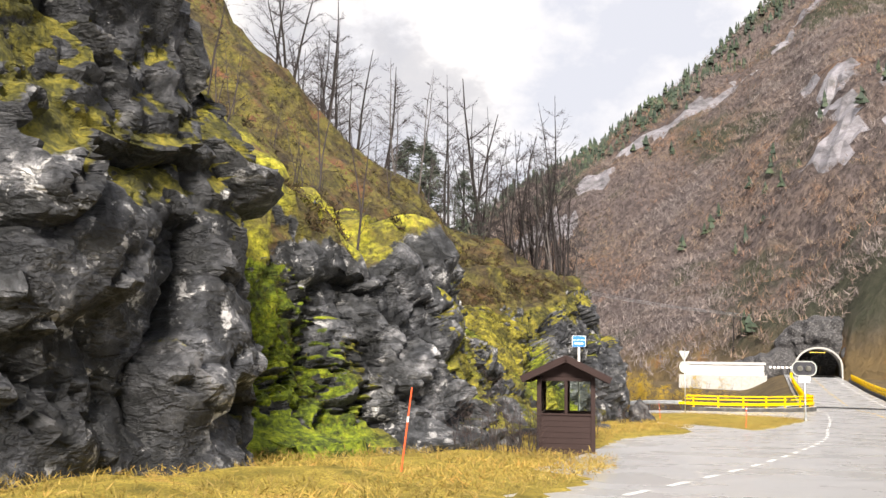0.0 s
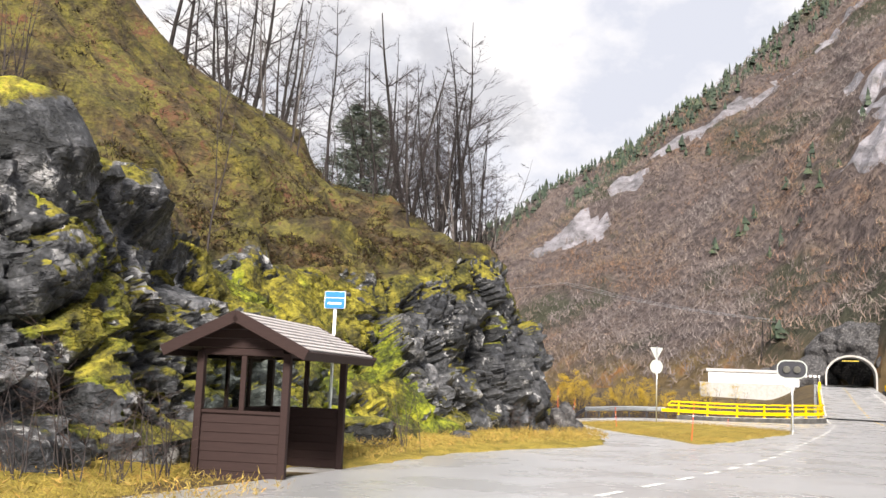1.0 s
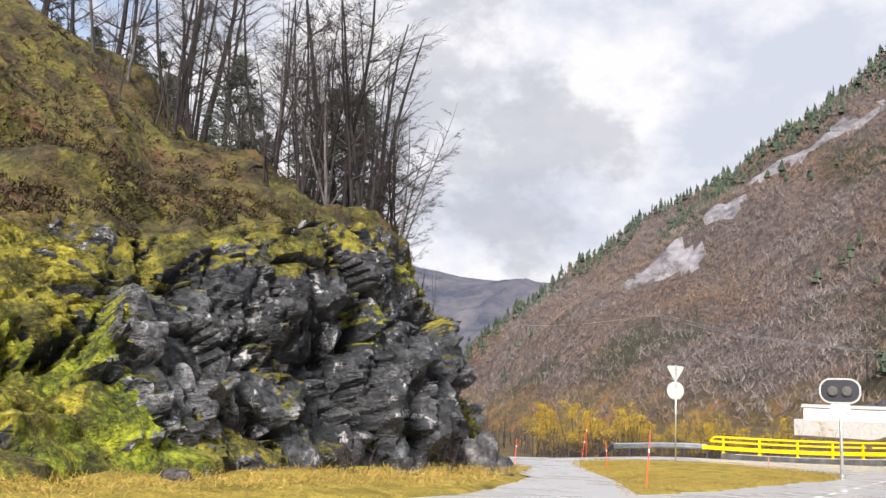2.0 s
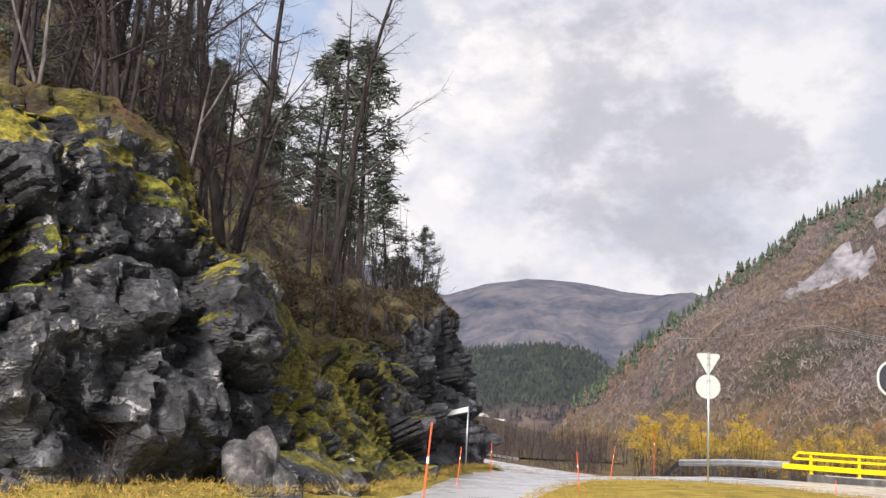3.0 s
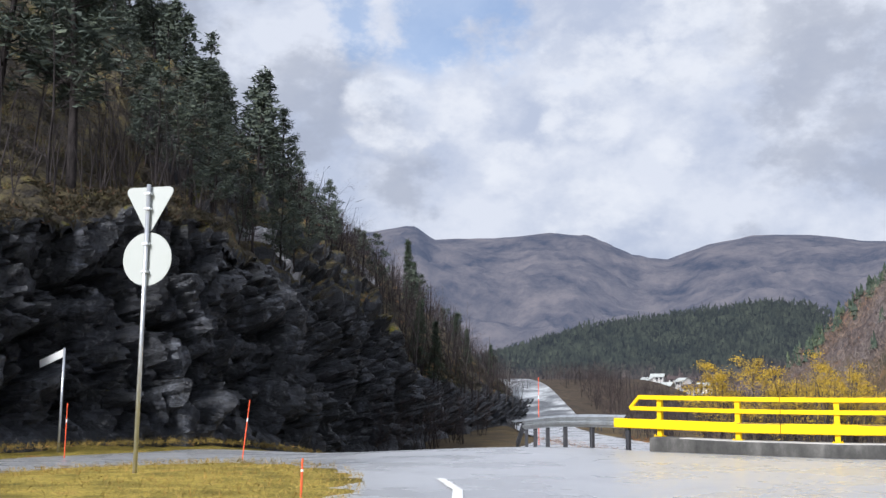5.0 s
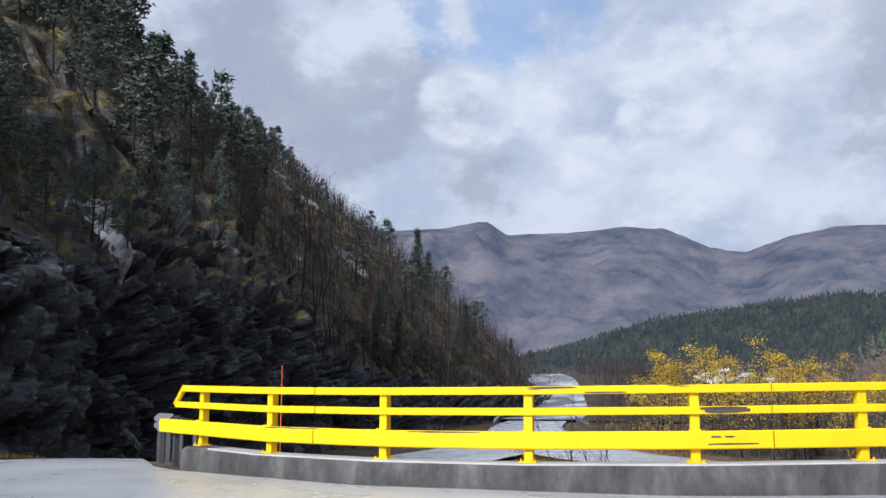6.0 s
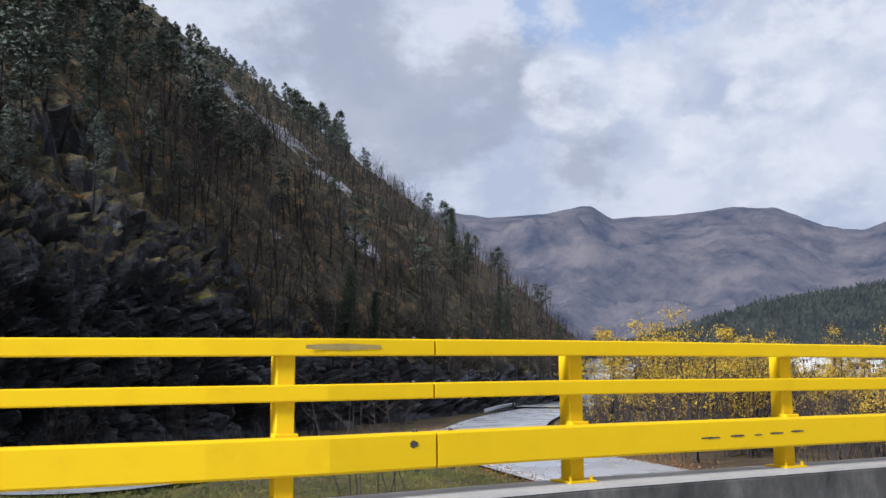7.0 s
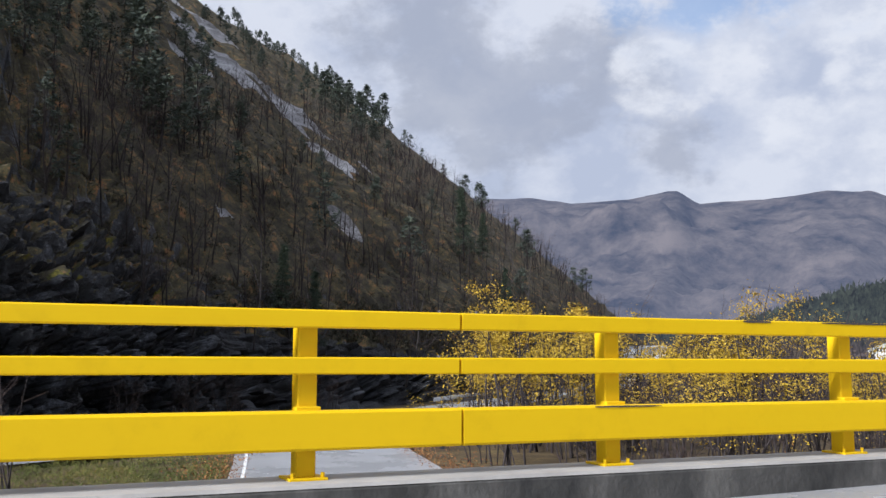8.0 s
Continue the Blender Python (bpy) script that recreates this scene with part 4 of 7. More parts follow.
cushions = 0.10 + 0.10 * fbm(HP * 1.1, 3, 325) + 0.05 * fbm(HP * 3.0, 3, 326)
disp = rocky * (1 + 0.3 * north) * (1 - 0.55 * moss) + steep * moss * cushions + 0.2 * soft + slope_relief + crag_relief
HP = HP + nrm * disp[:, None]
HF = grid_faces(len(ys), len(rows))
bare = 1.6 - np.hypot((U.ravel() - 170 - 0.12 * (D.ravel() - 66)) / 19, (D.ravel() - 66) / 25)
for y0, d0, ry, rd in ((135, 13.0, 2.2, 3.0), (157, 19.5, 1.4, 2.6), (94.3, 4.6, 1.7, 4.2), (186, 84, 8, 12)):
    bare = np.maximum(bare, 1.6 - np.hypot((U.ravel() - y0) / ry, (D.ravel() - d0) / rd))
bare = bare + 1.35 * fbm(HP / (6.0, 7.0, 9.0), 3, 360)
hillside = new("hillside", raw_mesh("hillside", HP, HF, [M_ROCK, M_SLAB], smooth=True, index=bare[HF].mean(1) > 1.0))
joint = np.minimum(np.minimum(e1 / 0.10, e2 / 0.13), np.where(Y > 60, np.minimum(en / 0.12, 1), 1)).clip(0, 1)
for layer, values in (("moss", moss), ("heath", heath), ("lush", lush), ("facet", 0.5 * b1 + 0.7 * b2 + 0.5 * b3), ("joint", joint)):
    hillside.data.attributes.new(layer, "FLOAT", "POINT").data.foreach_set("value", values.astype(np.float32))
hillside.data.set_sharp_from_angle(angle=radians(38))
tagged(hillside, "mossy broken rock face with a steep wooded slope above", "hillside", kind="structure")


# ---- mountain across the valley, distant fells ----
mx, my = np.concatenate([np.arange(-130, 420, 3.2)]), np.concatenate([np.arange(120, 560, 3.2), np.arange(560, 800, 20)])
X, Y = np.meshgrid(mx, my, indexing="ij")
MP = np.stack([X.ravel(), Y.ravel(), far_slope(X, Y).ravel()], 1)
rise = ease(MP[:, 2], 4, 45)
MP[:, 2] += rise * (13 * fbm(MP * (1 / 95.0, 1 / 95.0, 0), 3, 130) + 4.0 * fbm(MP * (1 / 22.0, 1 / 22.0, 0), 3, 140)) + ease(MP[:, 2], 0, 12) * 0.8 * fbm(MP * (1 / 7.0, 1 / 7.0, 0), 3, 150)
lat = (MP[:, 0] - 82.4) * AWAY.y - (MP[:, 1] - 182) * AWAY.x
ahead = (MP[:, 0] - 82.4) * AWAY.x + (MP[:, 1] - 182) * AWAY.y
# rock cutting round the tunnel mouth
cut = ease(-np.abs(lat), -5.6, -4.2) * (ahead < 12)
wall_rise = ease(ahead, -1.5, 3.0) * ease(-np.abs(lat - 14), -34, -20) * ease(MP[:, 2], -3, 6)
MP[:, 2] += wall_rise * (4.0 + 6.0 * ease(lat, 0, 14)) * (1 - cut)
MP[:, 2] = np.where(cut > 0.5, np.minimum(MP[:, 2], road_z(MP[:, 1]) - 1.5), MP[:, 2])
b, e = blocks(MP * (0.16, 0.16, 0.16), 160)
MP[:, 2] += wall_rise * (1 - cut) * 1.6 * b


def on_slab(x, y, spots):
    out = 0.0
    for cx, cy, lx, ly, turn in spots:
        c, s = math.cos(radians(turn)), math.sin(radians(turn))
        u, v = ((x - cx) * c + (y - cy) * s) / lx, (-(x - cx) * s + (y - cy) * c) / ly
        out = np.maximum(out, 1.6 - np.hypot(u, v))
    return out


SLABS = [(140, 285, 12, 26, 0), (151, 300, 12, 20, 0), (128, 272, 8, 15, 0), (144, 326, 9, 16, 0), (160, 276, 12, 20, 0), (170, 290, 10, 20, 0), (58, 414, 17, 12, 20), (72, 412, 18, 14, 15), (88, 422, 22, 10, 20), (112, 430, 34, 9, 5), (145, 424, 36, 9, 0), (178, 428, 34, 10, 8), (210, 438, 34, 12, 10)]
slabbed = on_slab(MP[:, 0], MP[:, 1], SLABS) + 0.75 * fbm(MP * (1 / 7.0, 1 / 16.0, 0), 4, 170)
bs, es = blocks(MP * (1 / 12.0, 1 / 12.0, 1 / 8.0), 180)
MP[:, 2] += ease(slabbed, 0.9, 1.2) * 1.5 * bs
MF = grid_faces(len(mx), len(my))
mountain = new("mountain_slope", raw_mesh("mountain_slope", MP, MF, [M_MOUNTAIN, M_PALESLAB], smooth=slabbed[MF[:, 0]] < 0.95, index=slabbed[MF].mean(1) > 1.0))
tagged(mountain, "steep mountainside with leafless birch wood and bare grey slabs", "mountain", kind="structure")


def fells(name, dist, ridge, mat, label, foot, depth, n_az=640, n_d=64, bump=0.05, seed=200, lo=-85, hi=75):
    """A range of hills as a ring round the valley. ridge: rows of azimuth and the elevation of the crest, in degrees, seen from the junction."""
    az = np.radians(np.linspace(lo, hi, n_az))
    r = np.array(ridge, float)
    el = np.interp(np.degrees(az), r[:, 0], r[:, 1])
    crest = dist * np.tan(np.radians(el))
    t = np.linspace(-0.25, 1.0, n_d)
    A, T = np.meshgrid(az, t, indexing="ij")
    C = np.repeat(crest[:, None], n_d, 1)
    R = dist - depth * T
    shape = np.where(T < 0, 1 + T * 1.6, 0.5 * (1 - T) ** 1.6 + 0.5 * (1 - ease(T, 0, 1)))
    Z = foot + (C - foot) * shape
    v = np.stack([30 + R * np.sin(A), 60 + R * np.cos(A), Z], -1).reshape(-1, 3)
    amp = (bump * (C - foot) * (0.12 + ease(T, 0.0, 0.3)) * (1 - 0.6 * ease(T, 0.6, 1))).ravel()
    q = v / dist * 14
    v[:, 2] += amp * (fbm(q, 7, seed, 0.58) + 1.2 * np.abs(vnoise(q * 0.7, seed + 30)))
    ob = new(name, raw_mesh(name, v, grid_faces(n_az, n_d), mat))
    return tagged(ob, label, "mountains", kind="structure")


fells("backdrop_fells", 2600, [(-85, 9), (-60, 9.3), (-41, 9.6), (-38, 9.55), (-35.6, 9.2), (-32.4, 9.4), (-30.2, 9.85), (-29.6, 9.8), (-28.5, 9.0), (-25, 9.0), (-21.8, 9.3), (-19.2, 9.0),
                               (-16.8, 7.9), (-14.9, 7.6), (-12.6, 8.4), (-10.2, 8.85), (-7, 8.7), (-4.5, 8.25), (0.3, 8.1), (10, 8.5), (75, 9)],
      M_FAR, "distant bare fells, damp haze put in as a bluish glow", -20, 1500, bump=0.075)
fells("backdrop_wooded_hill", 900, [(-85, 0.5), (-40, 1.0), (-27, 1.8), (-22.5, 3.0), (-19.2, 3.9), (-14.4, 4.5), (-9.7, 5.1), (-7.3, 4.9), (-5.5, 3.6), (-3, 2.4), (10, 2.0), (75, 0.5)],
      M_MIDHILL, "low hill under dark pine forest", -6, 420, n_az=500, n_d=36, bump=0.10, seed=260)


# ---- bridge railing, kerb, guard rail ----
def arc_points():
    pts = [Vector((*p, 0)) for p in BEND]
    pts += [Vector((36.77, 83.05, 0)) + Vector((AWAY.x, AWAY.y, 0)) * 2.0 * k for k in range(1, 47)]
    return pts


RAIL = arc_points()


def rail_base(p):
    return max(float(np.interp(p.y, (75.8, 76.4, 78.0, 83.0), (0.17, 0.20, 0.26, 0.30))), float(road_z(p.y)) + 0.26)


def swept(bm, pts, profile, closed=True):
    """A profile of (out, up) carried along points of (x, y, z); out is to the right of the way."""
    rings = []
    for k, p in enumerate(pts):
        d = (pts[min(k + 1, len(pts) - 1)] - pts[max(k - 1, 0)])
        d.z = 0
        d.normalize()
        n = Vector((d.y, -d.x, 0))
        rings.append([bm.verts.new(p + n * o + Vector((0, 0, u))) for o, u in profile])
    m = len(profile)
    for a, b in zip(rings, rings[1:]):
        for k in range(m if closed else m - 1):
            bm.faces.new((a[k], a[(k + 1) % m], b[(k + 1) % m], b[k]))
    if closed:
        bm.faces.new(rings[0][::-1]), bm.faces.new(rings[-1])
    bmesh.ops.recalc_face_normals(bm, faces=bm.faces)
    return bm


def tube_profile(o0, o1, u0, u1, c=0.008):
    return [(o0 + c, u0), (o1 - c, u0), (o1, u0 + c), (o1, u1 - c), (o1 - c, u1), (o0 + c, u1), (o0, u1 - c), (o0, u0 + c)]


TOP, MIDDLE, LOWER_R = tube_profile(0.03, 0.11, 0.83, 0.93), tube_profile(0.03, 0.10, 0.575, 0.67), tube_profile(0.02, 0.13, 0.165, 0.38, 0.014)


def post_mesh():
    bm = bmesh.new()
    box(bm, (-0.055, -0.09, 0.015), (0.055, 0.028, 0.90), 0.006)
    box(bm, (-0.065, 0.0, 0.36), (0.075, 0.075, 0.40), 0.004)
    box(bm, (-0.11, -0.13, 0.0), (0.11, 0.09, 0.018), 0.004)
    for sx in (-0.085, 0.085):
        rod(bm, (sx, 0.06, 0.015), (sx, 0.06, 0.045), 0.012, 6)
    me = bpy.data.meshes.new("post")
    bm.to_mesh(me)
    bm.free()
    me.materials.append(M_YELLOW.m)
    return me


def heading(pts, k):
    d = pts[min(k + 1, len(pts) - 1)] - pts[max(k - 1, 0)]
    return math.degrees(math.atan2(d.y, d.x))


def lerp_on(pts, s):
    """The point at s posts along the line."""
    k = min(int(s), len(pts) - 2)
    p = pts[k].lerp(pts[k + 1], s - k)
    return Vector((p.x, p.y, rail_base(p)))


def scrape(bm, pts, s0, s1, u0, u1, seed):
    """A patch of lost paint with a ragged outline, just proud of a rail's front at the offset 0.1 to 0.13."""
    r = random.Random(seed)
    n = 7
    off = 0.134 if u1 < 0.4 else (0.114 if u0 > 0.8 else 0.104)
    lo, hi = [], []
    for k in range(n):
        t = k / (n - 1)
        p = lerp_on(pts, s0 + (s1 - s0) * t)
        d = (lerp_on(pts, s1) - lerp_on(pts, s0)).normalized()
        q = p + Vector((d.y, -d.x, 0)) * off
        mid, half = (u0 + u1) / 2, (u1 - u0) / 2 * (0.35 + 0.65 * math.sin(math.pi * (0.12 + 0.8 * t))) * r.uniform(0.75, 1.1)
        lo.append(bm.verts.new(q + Vector((0, 0, mid - half)))), hi.append(bm.verts.new(q + Vector((0, 0, min(mid + half, u1)))))
    for k in range(n - 1):
        bm.faces.new((lo[k], lo[k + 1], hi[k + 1], hi[k]))
    bmesh.ops.recalc_face_normals(bm, faces=bm.faces)
    return bm


bolt_me = bpy.data.meshes.new("bolt")
bolt_bm = rod(bmesh.new(), (0, 0, 0), (0, 0, 0.016), 0.014, 6)
bolt_bm.to_mesh(bolt_me)
bolt_me.materials.append(M_DARKSTEEL.m)


def railing(name, pts, post, first_joint, last, label, tapered):
    thing = empty(name, Matrix.Identity(4), label, "railing")
    for k in range(0, last):
        ob = piece("post", post, thing)
        ob.matrix_world = pose(pts[k].x, pts[k].y, rail_base(pts[k]), 0, 0, heading(pts, k) - 180)
    edges = [-0.25 if tapered else 0.0]
    s = first_joint
    while s < last - 1:
        edges.append(s)
        s += 3
    edges.append(last - 0.9)
    gap = 0.004
    for a, b in zip(edges, edges[1:]):
        n = max(3, int((b - a) * 3))
        for nm, prof in (("top_rail", TOP), ("middle_rail", MIDDLE), ("lower_rail", LOWER_R)):
            a0 = a + gap if a > 0 else (a if nm == "top_rail" else a - (0.12 if nm == "middle_rail" else 0.35))
            line = []
            for k in range(n + 1):
                t = a0 + (b - gap - a0) * k / n
                line.append(lerp_on(pts, t) if t >= 0 else lerp_on(pts, 0) + (lerp_on(pts, 0) - lerp_on(pts, 0.5)) * (-t / 0.5))
            part(nm, swept(bmesh.new(), line, prof), M_YELLOW, thing)
    if tapered:
        a = lerp_on(pts, 0) + (lerp_on(pts, 0) - lerp_on(pts, 0.5)) * 0.5
        b = lerp_on(pts, 0) + (lerp_on(pts, 0) - lerp_on(pts, 0.5)) * 0.76
        d = (lerp_on(pts, 0.5) - lerp_on(pts, 0)).normalized()
        n = Vector((d.y, -d.x, 0)) * 0.07
        bm = bmesh.new()
        rod(bm, a + n + Vector((0, 0, 0.89)), b + n + Vector((0, 0, 0.63)), 0.045, 8)
        part("end_brace", bm, M_YELLOW, thing)
    for s in edges[1:-1]:                       # sleeves and bolts at the joints
        p, q = lerp_on(pts, s - 0.06), lerp_on(pts, s + 0.06)
        for u, o in ((0.93, 0.07), (0.67, 0.065), (0.38, 0.075), (0.152, 0.105)):
            for e in (p, q):
                d = (q - p).normalized()
                c = e + Vector((d.y, -d.x, 0)) * o + Vector((0, 0, u - 0.002))
                piece("bolt", bolt_me, thing).matrix_world = Matrix.Translation(c)
    return thing


post = post_mesh()
fence = railing("bridge_railing", RAIL, post, 1.45, 46, "bright yellow steel bridge railing with three scraped rails", True)
for k, (s0, s1, u0, u1) in enumerate(((4.02, 4.30, 0.632, 0.668), (4.05, 4.32, 0.585, 0.655), (4.08, 4.14, 0.30, 0.325), (4.16, 4.22, 0.30, 0.325), (4.06, 4.36, 0.215, 0.24), (3.0, 3.3, 0.90, 0.925),
                                      (3.35, 3.6, 0.84, 0.86), (2.2, 2.7, 0.355, 0.378), (1.0, 1.5, 0.36, 0.378), (8.50, 8.59, 0.25, 0.265), (8.64, 8.71, 0.256, 0.272), (8.76, 8.80, 0.258, 0.270),
                                      (8.84, 8.91, 0.262, 0.278), (8.95, 9.02, 0.27, 0.285), (7.36, 7.385, 0.29, 0.335), (3.85, 3.97, 0.918, 0.93), (14.85, 15.25, 0.915, 0.93), (14.5, 14.62, 0.912, 0.93), (15.3, 16.0, 0.912, 0.926), (13.9, 14.15, 0.366, 0.378))):
    part("scrape", scrape(bmesh.new(), RAIL, s0, s1, u0, u1, k), M_WORN, fence, "dark scrape with lost paint")
part("scrape", scrape(bmesh.new(), RAIL, 7.04, 7.27, 0.862, 0.90, 60), M_RUBBED, fence, "grey rub mark")
RAIL_R = [p + Vector((0.928, -0.3725, 0)) * 9.9 for p in RAIL[8:]]
railing("bridge_railing", [p.copy() for p in RAIL_R], post, 1.5, 46, "yellow steel bridge railing along the far lane", False)


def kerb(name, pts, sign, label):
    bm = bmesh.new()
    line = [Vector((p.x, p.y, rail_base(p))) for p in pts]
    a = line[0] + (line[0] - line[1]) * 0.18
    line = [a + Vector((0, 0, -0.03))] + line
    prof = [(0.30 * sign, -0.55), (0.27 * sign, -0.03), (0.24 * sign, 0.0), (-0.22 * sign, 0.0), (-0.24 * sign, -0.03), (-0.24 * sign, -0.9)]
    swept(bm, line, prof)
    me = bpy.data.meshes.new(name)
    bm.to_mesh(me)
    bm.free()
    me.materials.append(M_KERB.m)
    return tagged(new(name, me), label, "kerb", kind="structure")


fine = []
for k in range(10):
    fine += [RAIL[k].lerp(RAIL[k + 1], t / 3) for t in range(3)]
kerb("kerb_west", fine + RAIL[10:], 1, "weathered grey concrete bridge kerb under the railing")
# paler strip laid on the kerb: skylight on its top put into the colour
lit_top_bm = bmesh.new()
swept(lit_top_bm, [Vector((p.x, p.y, rail_base(p) + 0.004)) for p in fine[1:] + RAIL[10:]], [(-0.20, -0.02), (0.265, -0.02), (0.255, 0.0), (-0.19, 0.0)])
lit_top_me = bpy.data.meshes.new("kerb_lit_top")
lit_top_bm.to_mesh(lit_top_me)
lit_top_me.materials.append(M_CONCRETE.m)
tagged(new("kerb_lit_top", lit_top_me), "worn concrete top of the bridge kerb, coloured paler for the light on it", "kerb", kind="structure")
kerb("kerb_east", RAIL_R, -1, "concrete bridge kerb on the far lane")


def guard_rail(line, z, label, dipped):
    """Galvanised W-beam on dark posts; its end bends down to the ground."""
    thing = empty("guard_rail", Matrix.Identity(4), label, "guard rail")
    pts = [Vector((x, y, z(x, y))) for x, y in line]
    beam = [(0.0, 0.38), (0.03, 0.42), (0.07, 0.44), (0.07, 0.50), (0.02, 0.535), (0.07, 0.57), (0.07, 0.63), (0.03, 0.66), (0.0, 0.69),
            (-0.004, 0.69), (0.026, 0.656), (0.064, 0.628), (0.064, 0.572), (0.012, 0.535), (0.064, 0.498), (0.064, 0.442), (0.026, 0.42), (-0.004, 0.38)]
    part("beam", swept(bmesh.new(), pts if not dipped else pts[1:], beam), M_GALV, thing)
    if dipped:
        a, b = pts[1], pts[0]
        bm = bmesh.new()
        swept(bm, [b + Vector((0, 0, -0.62)), a], beam)
        part("end_piece", bm, M_DARKSTEEL, thing)
    for k in range(1, len(pts)):
        bm = bmesh.new()
        d = pts[k] - pts[k - 1]
        box(bm, (-0.05, -0.10, -0.5), (0.05, -0.005, 0.66), 0.006, pose(pts[k].x, pts[k].y, pts[k].z, 0, 0, math.degrees(math.atan2(d.y, d.x)) + 180))
        part("post", bm, M_DARKSTEEL, thing)
    return thing


gz = lambda x, y: float(ground_z(x, y)) + 0.02  # noqa: E731
guard_rail(curve_line([(17.9, 82.6), (18.9, 81.0), (20.2, 79.2), (21.6, 77.7), (23.3, 76.55)], 7), lambda x, y: -0.02 - 0.30 * float(ease(y, 76.5, 82.5)), "weathered galvanised guard rail with dark posts", True)
for side in (-3.3, 3.3):
    pts = curve_line([(-4.6 + side * 1.15, 145 + side * 0.55), (-9.5 + side * 1.15, 154 + side * 0.55), (-15 + side * 1.15, 165 + side * 0.55)], 12)
    guard_rail(pts, gz, "thin dark guard rail on a small bridge", False)


# ---- bus shelter ----
def bus_shelter(m):
    """Brown board shelter, 1.25 m deep and 2.7 m long, open to the road on +x, gable towards -y."""
    s = empty("bus_shelter", m, "brown stained board bus shelter with glazed upper walls", "bus shelter")
    W2, L2, H, SILL = 0.66, 1.42, 1.86, 1.02
    bm = bmesh.new()
    box(bm, (-W2 - 0.05, -L2 - 0.05, -0.25), (W2 + 0.25, L2 + 0.05, 0.06), 0.015)
    part("floor_slab", bm, M_CONCRETE, s, "pale concrete floor slab")
    for x, y in ((-W2, -L2), (W2, -L2), (-W2, L2), (W2, L2)):
        bm = bmesh.new()
        box(bm, (x - 0.055, y - 0.055, 0.05), (x + 0.055, y + 0.055, H + 0.05), 0.008)
        part("corner_post", bm, M_BOARD_DARK if y > 0 else M_BOARD, s)

    def wall(axis, at, lo, hi, out):
        n = 7
        for k in range(n):                       # overlapping boards
            z0 = 0.07 + k * (SILL - 0.07) / n
            z1 = z0 + (SILL - 0.07) / n + 0.012
            bm = bmesh.new()
            if axis == "x":
                box(bm, (lo, at - 0.011, z0), (hi, at + 0.011, z1), 0.003, Matrix.Translation((0, at, z0)) @ Matrix.Rotation(radians(-5 * out), 4, "X") @ Matrix.Translation((0, -at, -z0)))
            else:
                box(bm, (at - 0.011, lo, z0), (at + 0.011, hi, z1), 0.003)
            part("board", bm, M_BOARD, s)
        bm = bmesh.new()
        if axis == "x":
            box(bm, (lo, at - 0.035, SILL), (hi, at + 0.045, SILL + 0.05), 0.006)
        else:
            box(bm, (at - 0.04, lo, SILL), (at + 0.04, hi, SILL + 0.05), 0.006)
        part("sill", bm, M_BOARD, s)
        mids = [0.0] if axis == "x" else [-0.45, 0.45]
        for c in mids:
            bm = bmesh.new()
            if axis == "x":
                box(bm, (c - 0.04, at - 0.025, SILL + 0.05), (c + 0.04, at + 0.025, H), 0.005)
            else:
                box(bm, (at - 0.025, c - 0.04, SILL + 0.05), (at + 0.025, c + 0.04, H), 0.005)
            part("mullion", bm, M_BOARD, s)
        stops = [lo] + mids + [hi]
        for a, b in zip(stops, stops[1:]):
            bm = bmesh.new()
            if axis == "x":
                box(bm, (a + 0.04, at - 0.004, SILL + 0.05), (b - 0.04, at + 0.004, H), 0.0)
            else:
                box(bm, (at - 0.004, a + 0.04, SILL + 0.05), (at + 0.004, b - 0.04, H), 0.0)
            part("pane", bm, M_GLASS, s).visible_shadow = False
        bm = bmesh.new()
        if axis == "x":
            box(bm, (lo, at - 0.04, H), (hi, at + 0.04, H + 0.10), 0.006)
        else:
            box(bm, (at - 0.04, lo, H), (at + 0.04, hi, H + 0.10), 0.006)
        part("head_beam", bm, M_BOARD, s)

    wall("x", -L2, -W2 + 0.055, W2 - 0.055, 1)
    wall("x", L2, -W2 + 0.055, W2 - 0.055, -1)
    wall("y", -W2, -L2 + 0.055, L2 - 0.055, 1)
    bm = bmesh.new()
    box(bm, (W2 - 0.05, -L2, H), (W2 + 0.05, L2, H + 0.12), 0.006)
    part("front_beam", bm, M_BOARD, s)
    bm = bmesh.new()
    box(bm, (-W2 + 0.04, -L2 + 0.2, 0.44), (-W2 + 0.42, L2 - 0.2, 0.48), 0.008)
    for y in (-0.9, 0.9):
        box(bm, (-W2 + 0.06, y - 0.03, 0.06), (-W2 + 0.36, y + 0.03, 0.44), 0.004)
    part("bench", bm, M_BOARD_DARK, s, "plain wooden bench")
    RIDGE, EAVE, OVER, GAB = 2.46, 1.94, 1.08, 1.86
    for y, off in ((-L2, -0.02), (L2, 0.02)):   # gables
        for k in range(3):
            z0, z1 = H + 0.11 + k * 0.135, min(H + 0.11 + (k + 1) * 0.135, RIDGE - 0.06)
            w0, w1 = OVER * (RIDGE - z0) / (RIDGE - EAVE) - 0.05, max(0.02, OVER * (RIDGE - z1) / (RIDGE - EAVE) - 0.05)
            bm = bmesh.new()
            prism(bm, [(-w0, z0), (w0, z0), (w1, z1 - 0.008), (-w1, z1 - 0.008)], 0.025, Matrix.Translation((0, y + off, 0)))
            part("gable_board", bm, M_BOARD, s)
    slope = math.atan2(RIDGE - EAVE, OVER)
    ln = math.hypot(OVER, RIDGE - EAVE)
